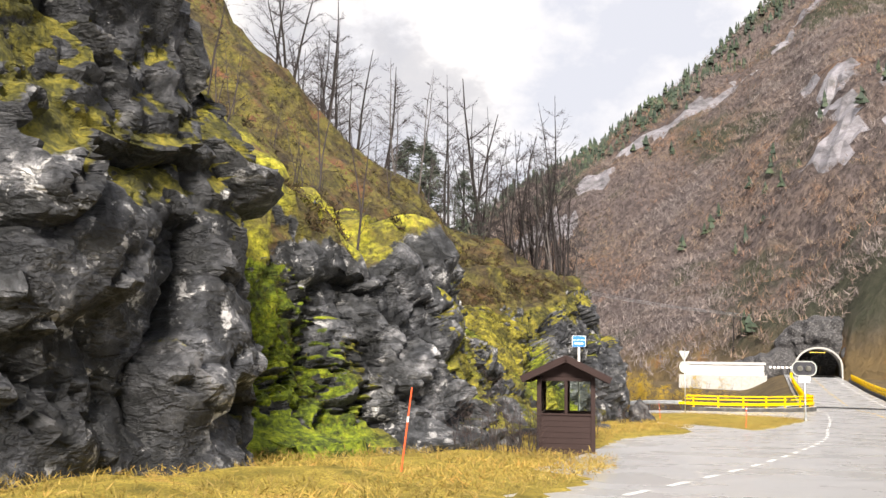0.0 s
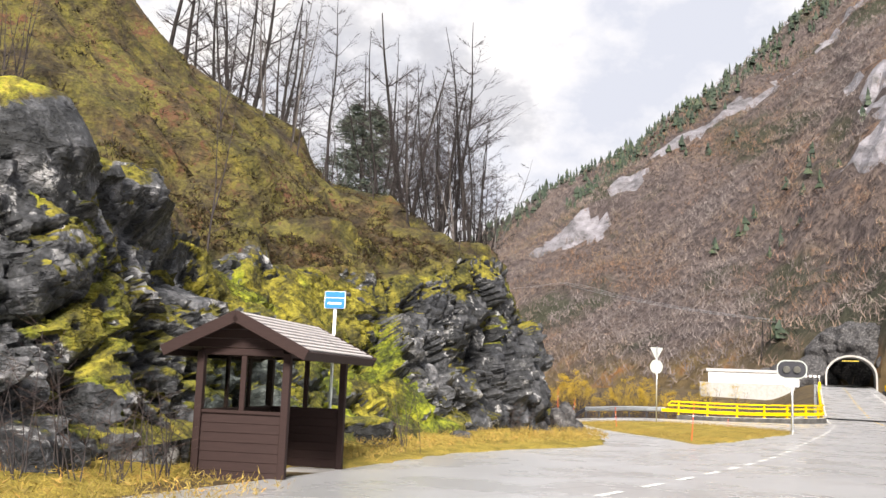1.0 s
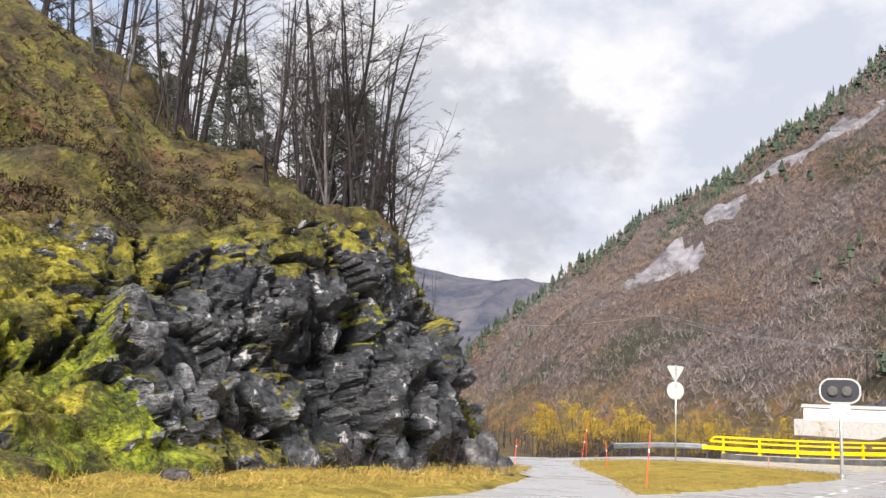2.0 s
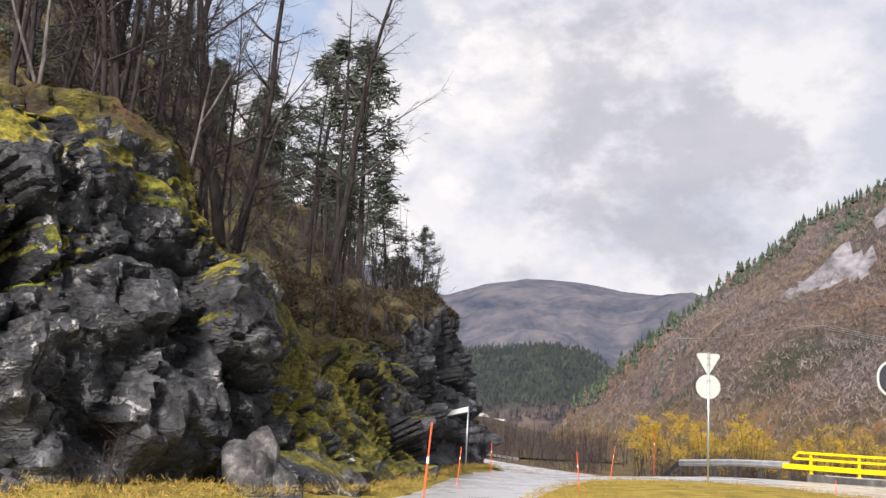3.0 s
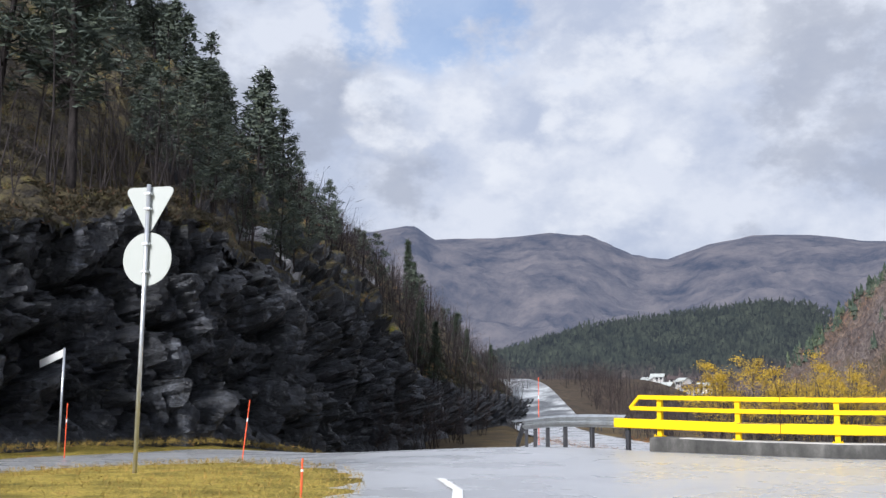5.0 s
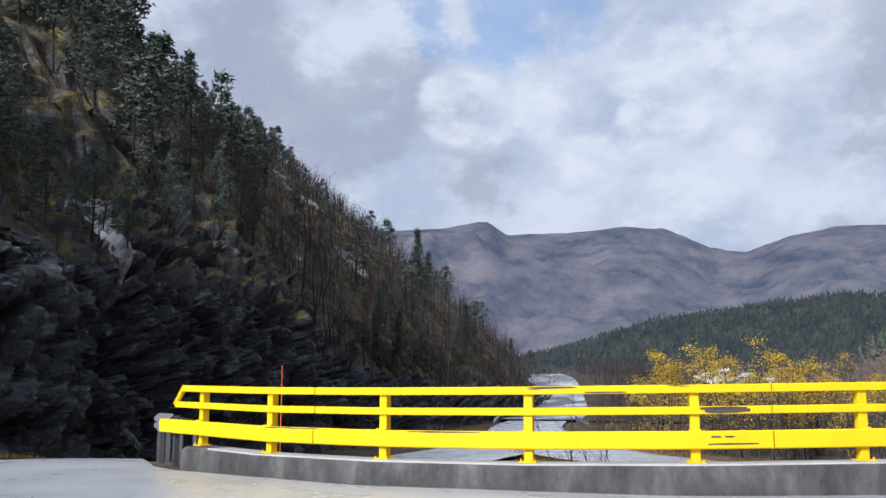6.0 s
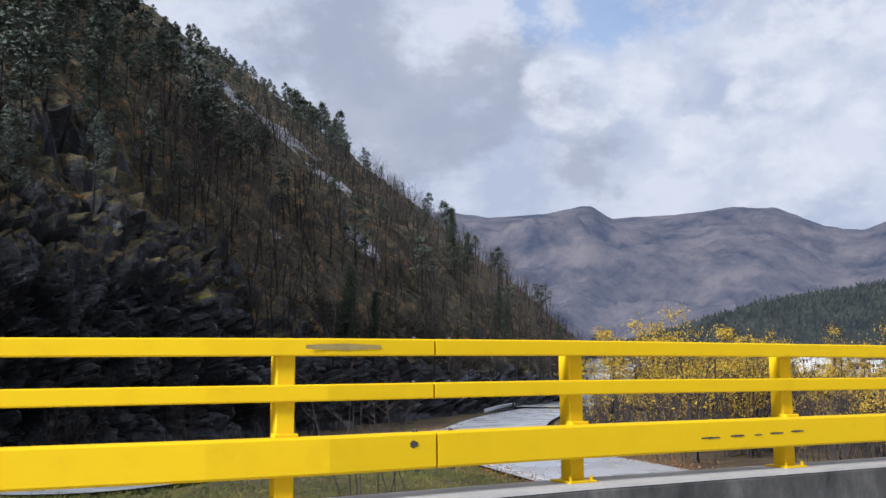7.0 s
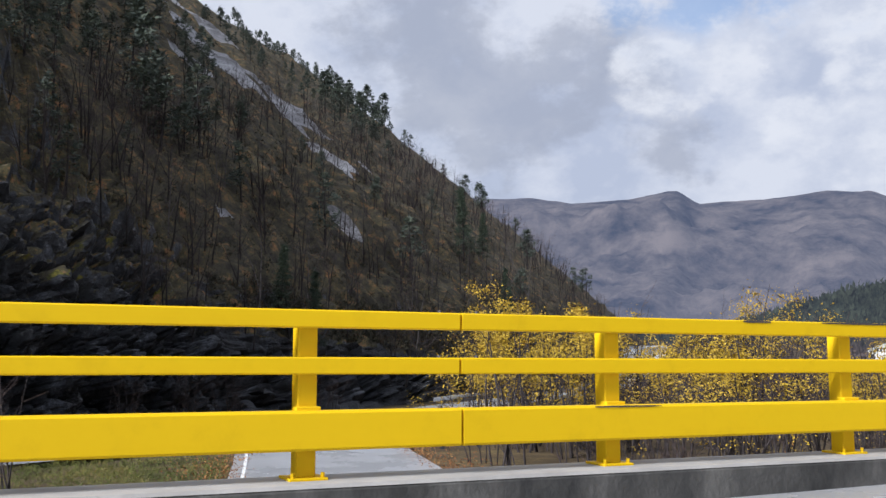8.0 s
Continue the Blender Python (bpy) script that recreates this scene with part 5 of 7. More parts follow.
    for sg in (-1, 1):
        rot = Matrix.Translation((0, 0, RIDGE)) @ Matrix.Rotation(slope * sg, 4, "Y")
        bm = bmesh.new()
        box(bm, (0 if sg > 0 else -ln, -GAB, -0.03), (ln if sg > 0 else 0, GAB, 0.0), 0.0, rot)
        part("roof_deck", bm, M_ROOFDARK, s, "dark roof underlay")
        for k in range(9):
            a = 0.02 + k * ln / 9
            bm = bmesh.new()
            x0, x1 = sorted((sg * a, sg * (a + ln / 9 * 0.60)))
            box(bm, (x0, -GAB + 0.03, 0.004), (x1, GAB - 0.03, 0.03), 0.006, rot)
            part("roof_slat", bm, M_ROOFTILE, s, "pale roof slat")
        for y in (-GAB, GAB):
            bm = bmesh.new()
            x0, x1 = sorted((0.0, sg * (ln + 0.03)))
            box(bm, (x0, y - 0.02, -0.13), (x1, y + 0.02, 0.035), 0.006, rot)
            part("barge_board", bm, M_BOARD, s)
        bm = bmesh.new()
        x = sg * ln
        box(bm, (x - 0.02, -GAB + 0.02, -0.13), (x + 0.02, GAB - 0.02, 0.0), 0.006, rot)
        part("fascia", bm, M_BOARD, s)
    return s


bus_shelter(pose(4.20, 24.70, 0.12, 0, 0, -12))


# ---- signs ----
def writing(name, text, size, m, mat, parent, label=""):
    cu = bpy.data.curves.new(name, "FONT")
    cu.body, cu.size, cu.align_x, cu.align_y, cu.extrude = text, size, "CENTER", "CENTER", 0.0008
    cu.offset = size * 0.018
    tmp = new(name, cu)
    bpy.context.view_layer.update()
    me = bpy.data.meshes.new_from_object(tmp.evaluated_get(bpy.context.evaluated_depsgraph_get()))
    bpy.data.objects.remove(tmp)
    me.name = name
    me.materials.clear()
    me.materials.append(mat.m)
    ob = piece(name, me, parent, label)
    ob.matrix_local = m
    return ob


def stadium(w, h, n=10, squash=1.0):
    """Outline of a plate with rounded ends."""
    r = h / 2 * squash
    out = []
    for cx, cz, a0 in ((w / 2 - r, h / 2 - r, 0), (-w / 2 + r, h / 2 - r, 90), (-w / 2 + r, -h / 2 + r, 180), (w / 2 - r, -h / 2 + r, 270)):
        out += [(cx + r * math.cos(radians(a0 + 90 * k / n)), cz + r * math.sin(radians(a0 + 90 * k / n))) for k in range(n + 1)]
    return out


def disc(r, n=36):
    return [(r * math.cos(2 * math.pi * k / n), r * math.sin(2 * math.pi * k / n)) for k in range(n)]


def tunnel_signal(m):
    """Two flashing lamps on a black plate, and a notice below; it faces -y."""
    s = empty("tunnel_signal", m, "black twin-lamp tunnel stop signal on a galvanised pole", "traffic signal")
    bm = bmesh.new()
    rod(bm, (0, 0.075, -0.3), (0, 0.075, 3.1), 0.055, 16)
    part("pole", bm, M_GALV, s, smooth=True)
    bm = bmesh.new()
    rod(bm, (0, 0.075, -0.1), (0, 0.075, 0.10), 0.09, 16)
    part("pole_foot", bm, M_GALV, s)
    head = Matrix.Translation((0, 0, 2.98))
    bm = bmesh.new()
    prism(bm, stadium(1.37, 0.88, 12, 0.88), 0.03, head)
    part("rim", bm, M_SIGNGREY, s, "pale grey rounded rim")
    bm = bmesh.new()
    prism(bm, stadium(1.26, 0.77, 12, 0.88), 0.012, head @ Matrix.Translation((0, -0.022, 0)))
    part("face_plate", bm, M_BLACK, s, "matt black face")
    bm = bmesh.new()
    box(bm, (-0.4, 0.02, 2.75), (0.4, 0.05, 2.80), 0.004)
    box(bm, (-0.4, 0.02, 3.15), (0.4, 0.05, 3.20), 0.004)
    part("bracket", bm, M_GALV, s)
    for x in (-0.235, 0.235):
        bm = bmesh.new()
        rod(bm, (x, -0.02, 2.98), (x, -0.12, 2.98), 0.185, 28)
        housing = part("lamp_housing", bm, M_BLACK, s)
        me = bpy.data.meshes.new("lens")
        bm = bmesh.new()
        bmesh.ops.create_uvsphere(bm, u_segments=24, v_segments=12, radius=0.165)
        for v in bm.verts:
            v.co = Vector((v.co.x, v.co.y * 0.28, v.co.z))
        bm.to_mesh(me)
        bm.free()
        me.materials.append(M_LENS.m)
        for poly in me.polygons:
            poly.use_smooth = True
        lens = piece("lens", me, housing, "grey ribbed lamp lens, unlit")
        lens.matrix_local = Matrix.Translation((x, -0.115, 2.98))
    bm = bmesh.new()
    prism(bm, stadium(0.66, 0.385, 4, 0.12), 0.02, Matrix.Translation((0, -0.005, 2.34)))
    notice = part("notice", bm, M_INK, s, "black-edged notice plate")
    bm = bmesh.new()
    prism(bm, stadium(0.635, 0.36, 4, 0.10), 0.006, Matrix.Translation((0, -0.018, 2.34)))
    part("notice_face", bm, M_WHITE, notice)
    for text, z, size in (("STOPP", 2.452, 0.10), ("ved raud blink", 2.338, 0.098), ("Tunnel stengd", 2.228, 0.098)):
        writing("lettering", text, size, Matrix.Translation((0, -0.0225, z)) @ Matrix.Rotation(radians(90), 4, "X"), M_INK, notice)
    return s


tunnel_signal(pose(24.13, 55.6, 0.02, 0, 0, -21))


def give_way_back(m):
    s = empty("road_sign", m, "give-way triangle over a round sign, grey backs, galvanised pole", "road sign")
    bm = bmesh.new()
    rod(bm, (0, 0, -0.3), (0, 0, 4.32), 0.032, 14)
    part("pole", bm, M_GALV, s, smooth=True)
    bm = bmesh.new()
    tri = []
    for a in (90, 210, 330):
        c = (0.36 * math.cos(radians(a + 180)), 3.98 + 0.36 * math.sin(radians(a + 180)))
        tri += [(c[0] + 0.07 * math.cos(radians(a + 180 + d)), c[1] + 0.07 * math.sin(radians(a + 180 + d)) + 0.06) for d in (-60, -30, 0, 30, 60)]
    prism(bm, tri, 0.012, Matrix.Translation((0, 0.05, 0)))
    part("triangular_plate", bm, M_SIGNGREY, s)
    bm = bmesh.new()
    prism(bm, [(x, z + 3.20) for x, z in disc(0.40)], 0.012, Matrix.Translation((0, 0.05, 0)))
    part("round_plate", bm, M_SIGNGREY, s)
    for z in (4.18, 3.95, 3.42, 3.0):
        bm = bmesh.new()
        box(bm, (-0.05, -0.045, z - 0.02), (0.05, 0.045, z + 0.02), 0.005)
        part("clamp", bm, M_GALV, s)
    return s


give_way_back(pose(19.78, 64.49, -0.10, 0, 0, 14))


def bus_stop_sign(m):
    s = empty("bus_stop_sign", m, "small blue and white bus stop sign on a pale pole", "bus stop sign")
    bm = bmesh.new()
    rod(bm, (0, 0, -0.3), (0, 0, 2.95), 0.03, 12)
    part("pole", bm, M_WHITE, s, smooth=True)
    bm = bmesh.new()
    prism(bm, stadium(0.38, 0.31, 4, 0.2), 0.03, Matrix.Translation((0, -0.04, 2.98)))
    board = part("sign_board", bm, M_WHITE, s)
    for z, h, w in ((3.075, 0.10, 0.36), (2.92, 0.18, 0.36)):
        bm = bmesh.new()
        prism(bm, stadium(w, h, 3, 0.3), 0.006, Matrix.Translation((0, -0.059, z)))
        part("bar", bm, M_BLUE, board, "blue band")
    bm = bmesh.new()
    box(bm, (-0.13, -0.068, 2.90), (0.12, -0.063, 2.935), 0.0)
    part("bar", bm, M_WHITE, board, "unreadable white line")
    return s


bus_stop_sign(pose(4.88, 26.55, 0.12, 0, 0, -8))


def road_name_sign(m):
    s = empty("road_name_sign", m, "thin galvanised pole with a narrow white road name plate", "road sign")
    bm = bmesh.new()
    rod(bm, (0, 0, -0.3), (0, 0, 2.66), 0.03, 12)
    part("pole", bm, M_GALV, s, smooth=True)
    bm = bmesh.new()
    box(bm, (-1.22, -0.012, -0.10), (0.0, 0.012, 0.10), 0.004, Matrix.Translation((0, 0, 2.54)) @ Matrix.Rotation(radians(-13), 4, "Y"))
    part("name_plate", bm, M_WHITE, s)
    return s


road_name_sign(pose(10.15, 71.5, -0.42, 0, 0, -12))


def round_mirror(m):
    s = empty("round_sign", m, "tilted pale round plate on a bracket in the rock", "road sign")
    bm = bmesh.new()
    prism(bm, disc(0.23), 0.03)
    bmesh.ops.transform(bm, matrix=Matrix.Translation((0, 0, 1.6)), verts=bm.verts)
    part("round_plate", bm, M_WHITE, s)
    bm = bmesh.new()
    rod(bm, (0, 0.01, 1.6), (0, 1.3, 1.45), 0.025, 10)
    part("bracket", bm, M_SIGNGREY, s)
    return s


def snow_stake(m):
    s = empty("snow_stake", m, "leaning orange snow stake at the roadside", "snow stake", "snow stakes")
    bm = bmesh.new()
    rod(bm, (0, 0, -0.2), (0, 0, 0.95), 0.013, 8)
    part("rod", bm, M_RED, s)
    bm = bmesh.new()
    rod(bm, (0, 0, 0.85), (0, 0, 0.93), 0.016, 8)
    part("band", bm, M_WHITE, s, "pale reflector band")
    bm = bmesh.new()
    rod(bm, (0, 0, 0.95), (0, 0, 1.35), 0.011, 8)
    part("tip", bm, M_RED, s)
    return s


# ---- plants ----
def tubes(paths, sides):
    """Tapered tubes: each path is a list of (x, y, z, radius). Returns vertices and triangles as quads-free faces."""
    V, F, n0 = [], [], 0
    ring = [(math.cos(2 * math.pi * k / sides), math.sin(2 * math.pi * k / sides)) for k in range(sides)]
    for path in paths:
        p = np.array(path)
        d = np.gradient(p[:, :3], axis=0)
        d /= np.linalg.norm(d, axis=1)[:, None] + 1e-9
        ref = np.where(np.abs(d[:, 2:3]) > 0.9, np.array([[1.0, 0, 0]]), np.array([[0, 0, 1.0]]))
        a = np.cross(d, ref)
        a /= np.linalg.norm(a, axis=1)[:, None] + 1e-9
        b = np.cross(d, a)
        for k in range(len(p)):
            for c, s in ring:
                V.append(p[k, :3] + p[k, 3] * (c * a[k] + s * b[k]))
        for k in range(len(p) - 1):
            for j in range(sides):
                i, i2 = n0 + k * sides + j, n0 + k * sides + (j + 1) % sides
                F.append((i, i2, i2 + sides, i + sides))
        n0 += len(p) * sides
    return np.array(V), np.array(F)


def limb(r, start, way, length, radius, steps, bend=0.25, lift=0.1, tip=0.35):
    p, d, out = np.array(start, float), np.array(way, float), []
    for k in range(steps + 1):
        t = k / steps
        out.append((*p, radius * (1 - (1 - tip) * t)))
        d = d + np.array([r.uniform(-bend, bend), r.uniform(-bend, bend), r.uniform(-bend, bend) * 0.5 + lift]) * 0.5
        d /= np.linalg.norm(d)
        p = p + d * length / steps
    return out


def bare_tree(seed, height, radius, boughs=17, spread=0.75, lean=0.10, first=0.30, twigs=4, tips=3, fork=0.6):
    """Leafless tree: the trunk, its boughs and twigs, and the fine tips as (start, end)."""
    r = random.Random(seed)
    trunk = limb(r, (0, 0, -0.5), (r.uniform(-lean, lean), r.uniform(-lean, lean), 1), height, radius, 9, 0.16, 0.05, 0.12)
    stems, mid, thin, fine = [trunk], [], [], []
    if r.random() < fork:
        k = r.randint(1, 3)
        stems.append(limb(r, trunk[k][:3], (r.uniform(-0.5, 0.5), r.uniform(-0.5, 0.5), 1), height * 0.75, radius * 0.7, 8, 0.18, 0.08, 0.12))
    for n in range(boughs):
        stem = r.choice(stems)
        t = first + (1 - first) * (n + r.random()) / boughs
        k = min(int(t * (len(stem) - 1)), len(stem) - 2)
        base, rad = np.array(stem[k][:3]), stem[k][3]
        az = r.uniform(0, 2 * math.pi)
        ln = height * spread * 0.42 * (1.15 - t) * r.uniform(0.7, 1.25)
        b = limb(r, base, (math.cos(az), math.sin(az), r.uniform(0.35, 1.0)), ln, rad * 0.42, 4, 0.30, 0.16, 0.25)
        mid.append(b)
        for _ in range(twigs):
            j = r.randint(1, 4)
            az2 = az + r.uniform(-1.2, 1.2)
            tw = limb(r, b[j][:3], (math.cos(az2), math.sin(az2), r.uniform(-0.1, 0.9)), ln * r.uniform(0.25, 0.55), b[j][3] * 0.55, 2, 0.35, 0.1, 0.3)
            thin.append(tw)
            for _ in range(tips):
                q = r.uniform(0.2, 1.95)
                a = np.array(tw[int(q)][:3]) * (1 - q % 1) + np.array(tw[int(q) + 1][:3]) * (q % 1)
                az3 = az2 + r.uniform(-1.2, 1.2)
                fine.append((a, a + np.array((math.cos(az3), math.sin(az3), r.uniform(-0.3, 1.0))) * ln * r.uniform(0.10, 0.30)))
    return stems, mid, thin, fine


def tip_blades(fine, width, seed=1):
    """The finest twigs: a long sharp triangle each."""
    f = np.array(fine)
    d = f[:, 1] - f[:, 0]
    side = np.cross(d, np.random.default_rng(seed).normal(size=d.shape))
    side /= np.linalg.norm(side, axis=1)[:, None] + 1e-9
    V = np.stack([f[:, 0] - side * width, f[:, 0] + side * width, f[:, 1]], 1).reshape(-1, 3)
    return V, np.arange(len(V)).reshape(-1, 3)


def mixed_mesh(name, quads, tris, mat):
    """Four-cornered and three-cornered faces in one mesh."""
    (v1, f1), (v2, f2) = quads, tris
    f1 = np.concatenate([f1[:, [0, 1, 2]], f1[:, [0, 2, 3]]])
    return raw_mesh(name, np.r_[v1, v2], np.r_[f1, f2 + len(v1)], mat)


def tree_meshes(seed, height, radius, bark_mat, twig_mat=None, **kw):
    stems, mid, thin, fine = bare_tree(seed, height, radius, **kw)
    v2, f2 = tubes(mid, 4)
    v3, f3 = tubes(thin, 3)
    crown = mixed_mesh("crown", (np.r_[v2, v3], np.r_[f2, f3 + len(v2)]), tip_blades(fine, 0.0075, seed), twig_mat or M_TWIG)
    return raw_mesh("trunk", *tubes(stems, 7), bark_mat), crown


def spiky(points, r, n, size, droop=0.0, flat=0.6, wide=0.22):
    """Little blades sprouting from points: needles or leaves, three corners each."""
    pts = np.array(points, float)
    rg = np.random.default_rng(r)
    c = np.repeat(pts, n, 0)
    d = rg.normal(size=(len(c), 3)) * (1, 1, flat)
    d[:, 2] -= droop
    d /= np.linalg.norm(d, axis=1)[:, None]
    side = np.cross(d, rg.normal(size=(len(c), 3)))
    side /= np.linalg.norm(side, axis=1)[:, None] + 1e-9
    s = size * rg.uniform(0.6, 1.25, (len(c), 1))
    off = rg.normal(size=(len(c), 3)) * size * 0.35
    a, b, t = c + off - side * s * wide, c + off + side * s * wide, c + off + d * s
    V = np.stack([a, b, t], 1).reshape(-1, 3)
    return V, np.arange(len(V)).reshape(-1, 3)


def leaves(points, seed, n, size, spread=3.4):
    """Four-cornered leaves about points."""
    pts = np.array(points, float)
    rg = np.random.default_rng(seed)
    c = np.repeat(pts, n, 0) + rg.normal(size=(len(pts) * n, 3)) * size * spread
    u = rg.normal(size=c.shape)
    u /= np.linalg.norm(u, axis=1)[:, None]
    w = np.cross(u, rg.normal(size=c.shape))
    w /= np.linalg.norm(w, axis=1)[:, None] + 1e-9
    s = size * rg.uniform(0.6, 1.3, (len(c), 1))
    V = np.stack([c - u * s, c - w * s * 0.6, c + u * s, c + w * s * 0.6], 1).reshape(-1, 3)
    return V, np.arange(len(V)).reshape(-1, 4)


def pine_meshes(seed, height, radius, first=0.40, width=0.20, spruce=False, blades=17, size=0.042, wide=0.10):
    r = random.Random(seed)
    trunk = limb(r, (0, 0, -0.5), (r.uniform(-0.04, 0.04), r.uniform(-0.04, 0.04), 1), height, radius, 10, 0.05, 0.05, 0.10)
    arms, tufts = [], []
    whorls = int(height * (1.9 if spruce else (1.35 if blades > 10 else 0.95)))
    for n in range(whorls):
        t = first + (0.985 - first) * (n + r.random() * 0.6) / whorls
        k = min(int(t * 10), 9)
        f = t * 10 - k
        base = np.array(trunk[k][:3]) * (1 - f) + np.array(trunk[k + 1][:3]) * f
        u = (t - first) / (1 - first)
        reach = height * width * ((1.05 - u) if spruce else (0.45 + 0.75 * math.sin(math.pi * min(1, 0.25 + 0.72 * u)) - 0.5 * u)) 
        for _ in range(5 if spruce else 4):
            az, ln = r.uniform(0, 2 * math.pi), reach * r.uniform(0.55, 1.15)
            a = limb(r, base, (math.cos(az), math.sin(az), -0.12 if spruce else r.uniform(0.0, 0.45)), ln, 0.035 * (1.2 - u), 3, 0.15, -0.02 if spruce else 0.12, 0.3)
            arms.append(a)
            for j in ((1, 2, 3) if spruce else (2, 3)):
                tufts.append(a[j][:3])
            tufts.append(tuple((np.array(a[2][:3]) + np.array(a[3][:3])) / 2))
    tufts.append(trunk[-1][:3])
    v1, f1 = tubes([trunk], 7)
    v2, f2 = tubes(arms if blades > 10 else [[a[0], a[-1]] for a in arms], 3)
    t1 = np.concatenate([f1, f2 + len(v1)])
    V, F = spiky(tufts, seed, min(blades, 11) if spruce else blades, height * size, 0.30 if spruce else -0.05, 0.32, wide)
    return raw_mesh("trunk", np.r_[v1, v2], t1, M_BARK), raw_mesh("crown", V, F, M_SPRUCE if spruce else M_PINE, smooth=False)


def tree(name, meshes, m, label, group):
    t = empty(name, m, label, "tree", group)
    for nm, me in zip(("trunk", "crown", "foliage"), meshes):
        piece(nm, me, t)
    return t


rnd = random.Random(7)
BARE = [tree_meshes(s, h, rad, M_BARK, boughs=b, first=f, twigs=6, tips=6, fork=0.15, spread=0.62) for s, h, rad, b, f in
        ((1, 12.5, 0.16, 17, 0.38), (2, 10.5, 0.12, 15, 0.45), (3, 14.0, 0.19, 20, 0.40), (4, 8.0, 0.065, 14, 0.3), (5, 11.5, 0.13, 16, 0.46))]
FINE = [tree_meshes(s, h, rad, M_BARK if k % 3 else M_BIRCH, boughs=b, first=f, twigs=6, tips=7, spread=sp) for k, (s, h, rad, b, f, sp) in
        enumerate(((71, 9.5, 0.085, 22, 0.28, 0.7), (72, 8.5, 0.07, 20, 0.3, 0.6), (73, 10.5, 0.10, 24, 0.3, 0.75), (74, 8.0, 0.06, 20, 0.25, 0.55), (75, 9.0, 0.075, 22, 0.35, 0.65), (76, 11.0, 0.095, 24, 0.4, 0.7)))]
BIRCHES = [tree_meshes(s, h, rad, M_BIRCH, boughs=b, first=0.35, spread=0.6, twigs=5, tips=5) for s, h, rad, b in ((11, 10.0, 0.08, 18), (12, 8.5, 0.06, 16))]
SAPLING = [tree_meshes(s, h, 0.035, M_TWIG, boughs=9, first=0.2, twigs=3, tips=4, spread=0.7) for s, h in ((21, 3.6), (22, 4.6), (23, 2.8))]
PINES = [pine_meshes(31, 13.0, 0.20, 0.20, 0.19), pine_meshes(32, 10.5, 0.16, 0.26, 0.22), pine_meshes(33, 15.0, 0.23, 0.26, 0.16)]
FARPINES = [pine_meshes(s, h, 0.18, f, w, False, 6, 0.058, 0.21) for s, h, f, w in ((34, 11.0, 0.30, 0.19), (35, 9.0, 0.22, 0.21), (36, 12.5, 0.38, 0.17), (37, 10.0, 0.15, 0.20))]
SPRUCES = [pine_meshes(41, 12.0, 0.16, 0.12, 0.17, True), pine_meshes(42, 9.0, 0.13, 0.10, 0.19, True)]


def stand(name, kinds, y, d, label, group, scale=(0.85, 1.15), tilt=4.0):
    """A tree on the hillside at (y, d)."""
    x, z = hill(y, d)
    s = rnd.uniform(*scale)
    m = pose(float(x), y, float(z) - 0.05, rnd.uniform(-tilt, tilt), rnd.uniform(-tilt, tilt), rnd.uniform(0, 360)) @ Matrix.Diagonal((s, s, s * rnd.uniform(0.92, 1.1), 1))
    return tree(name, rnd.choice(kinds), m, label, group)


# leafless trees on the shelf over the rock
for _ in range(22):
    y = rnd.uniform(46, 57)
    lo = 3.4
    stand("bare_tree", FINE, y, lo + rnd.random() ** 1.2 * 14, "leafless dark-barked tree on the mossy slope", "bare trees on the slope", (0.7, 1.1))
for _ in range(20):                              # close stand over the nose of the rock
    stand("bare_tree", FINE, rnd.uniform(45.5, 51.5), rnd.uniform(2.6, 6.0), "leafless multi-stemmed tree leaning over the rock", "bare trees on the slope", (0.6, 0.9), 9)
for _ in range(24):                              # wood over the dark rock beyond the nose
    stand("bare_tree", BARE, rnd.uniform(54, 77), 4.4 + rnd.random() ** 1.1 * 17, "tall dark leafless tree on the steep slope", "bare trees on the slope", (0.85, 1.3))
for _ in range(15):
    y = rnd.uniform(84, 110)
    stand("pine_tree", PINES, y, 8 + rnd.random() ** 1.2 * 17, "dark green pine on the steep slope", "pines", (0.36, 0.64))
stand("pine_tree", PINES[2:], 78, 6.4, "tall pine at the edge of the wood", "pines", (0.86, 0.87), 1)
stand("pine_tree", PINES[:1], 76, 8.4, "tall pine at the edge of the wood", "pines", (0.92, 0.93), 1)
stand("pine_tree", PINES[:1], 87.1, 5.8, "dark pine at the edge of the wood", "pines", (0.62, 0.63), 1)
stand("pine_tree", PINES[1:2], 50.2, 8.4, "small dark pine among the bare trees", "pines", (0.48, 0.49), 1)
for y, d, s in ((83.6, 3.9, 0.46), (89.0, 4.2, 0.42), (91.5, 3.4, 0.46), (94.5, 3.8, 0.40), (99, 4.6, 0.45), (105, 6.0, 0.45)):
    stand("pine_tree", PINES[1:2], y, d, "slender young pine at the cliff edge", "pines", (s, s + 0.03), 1)


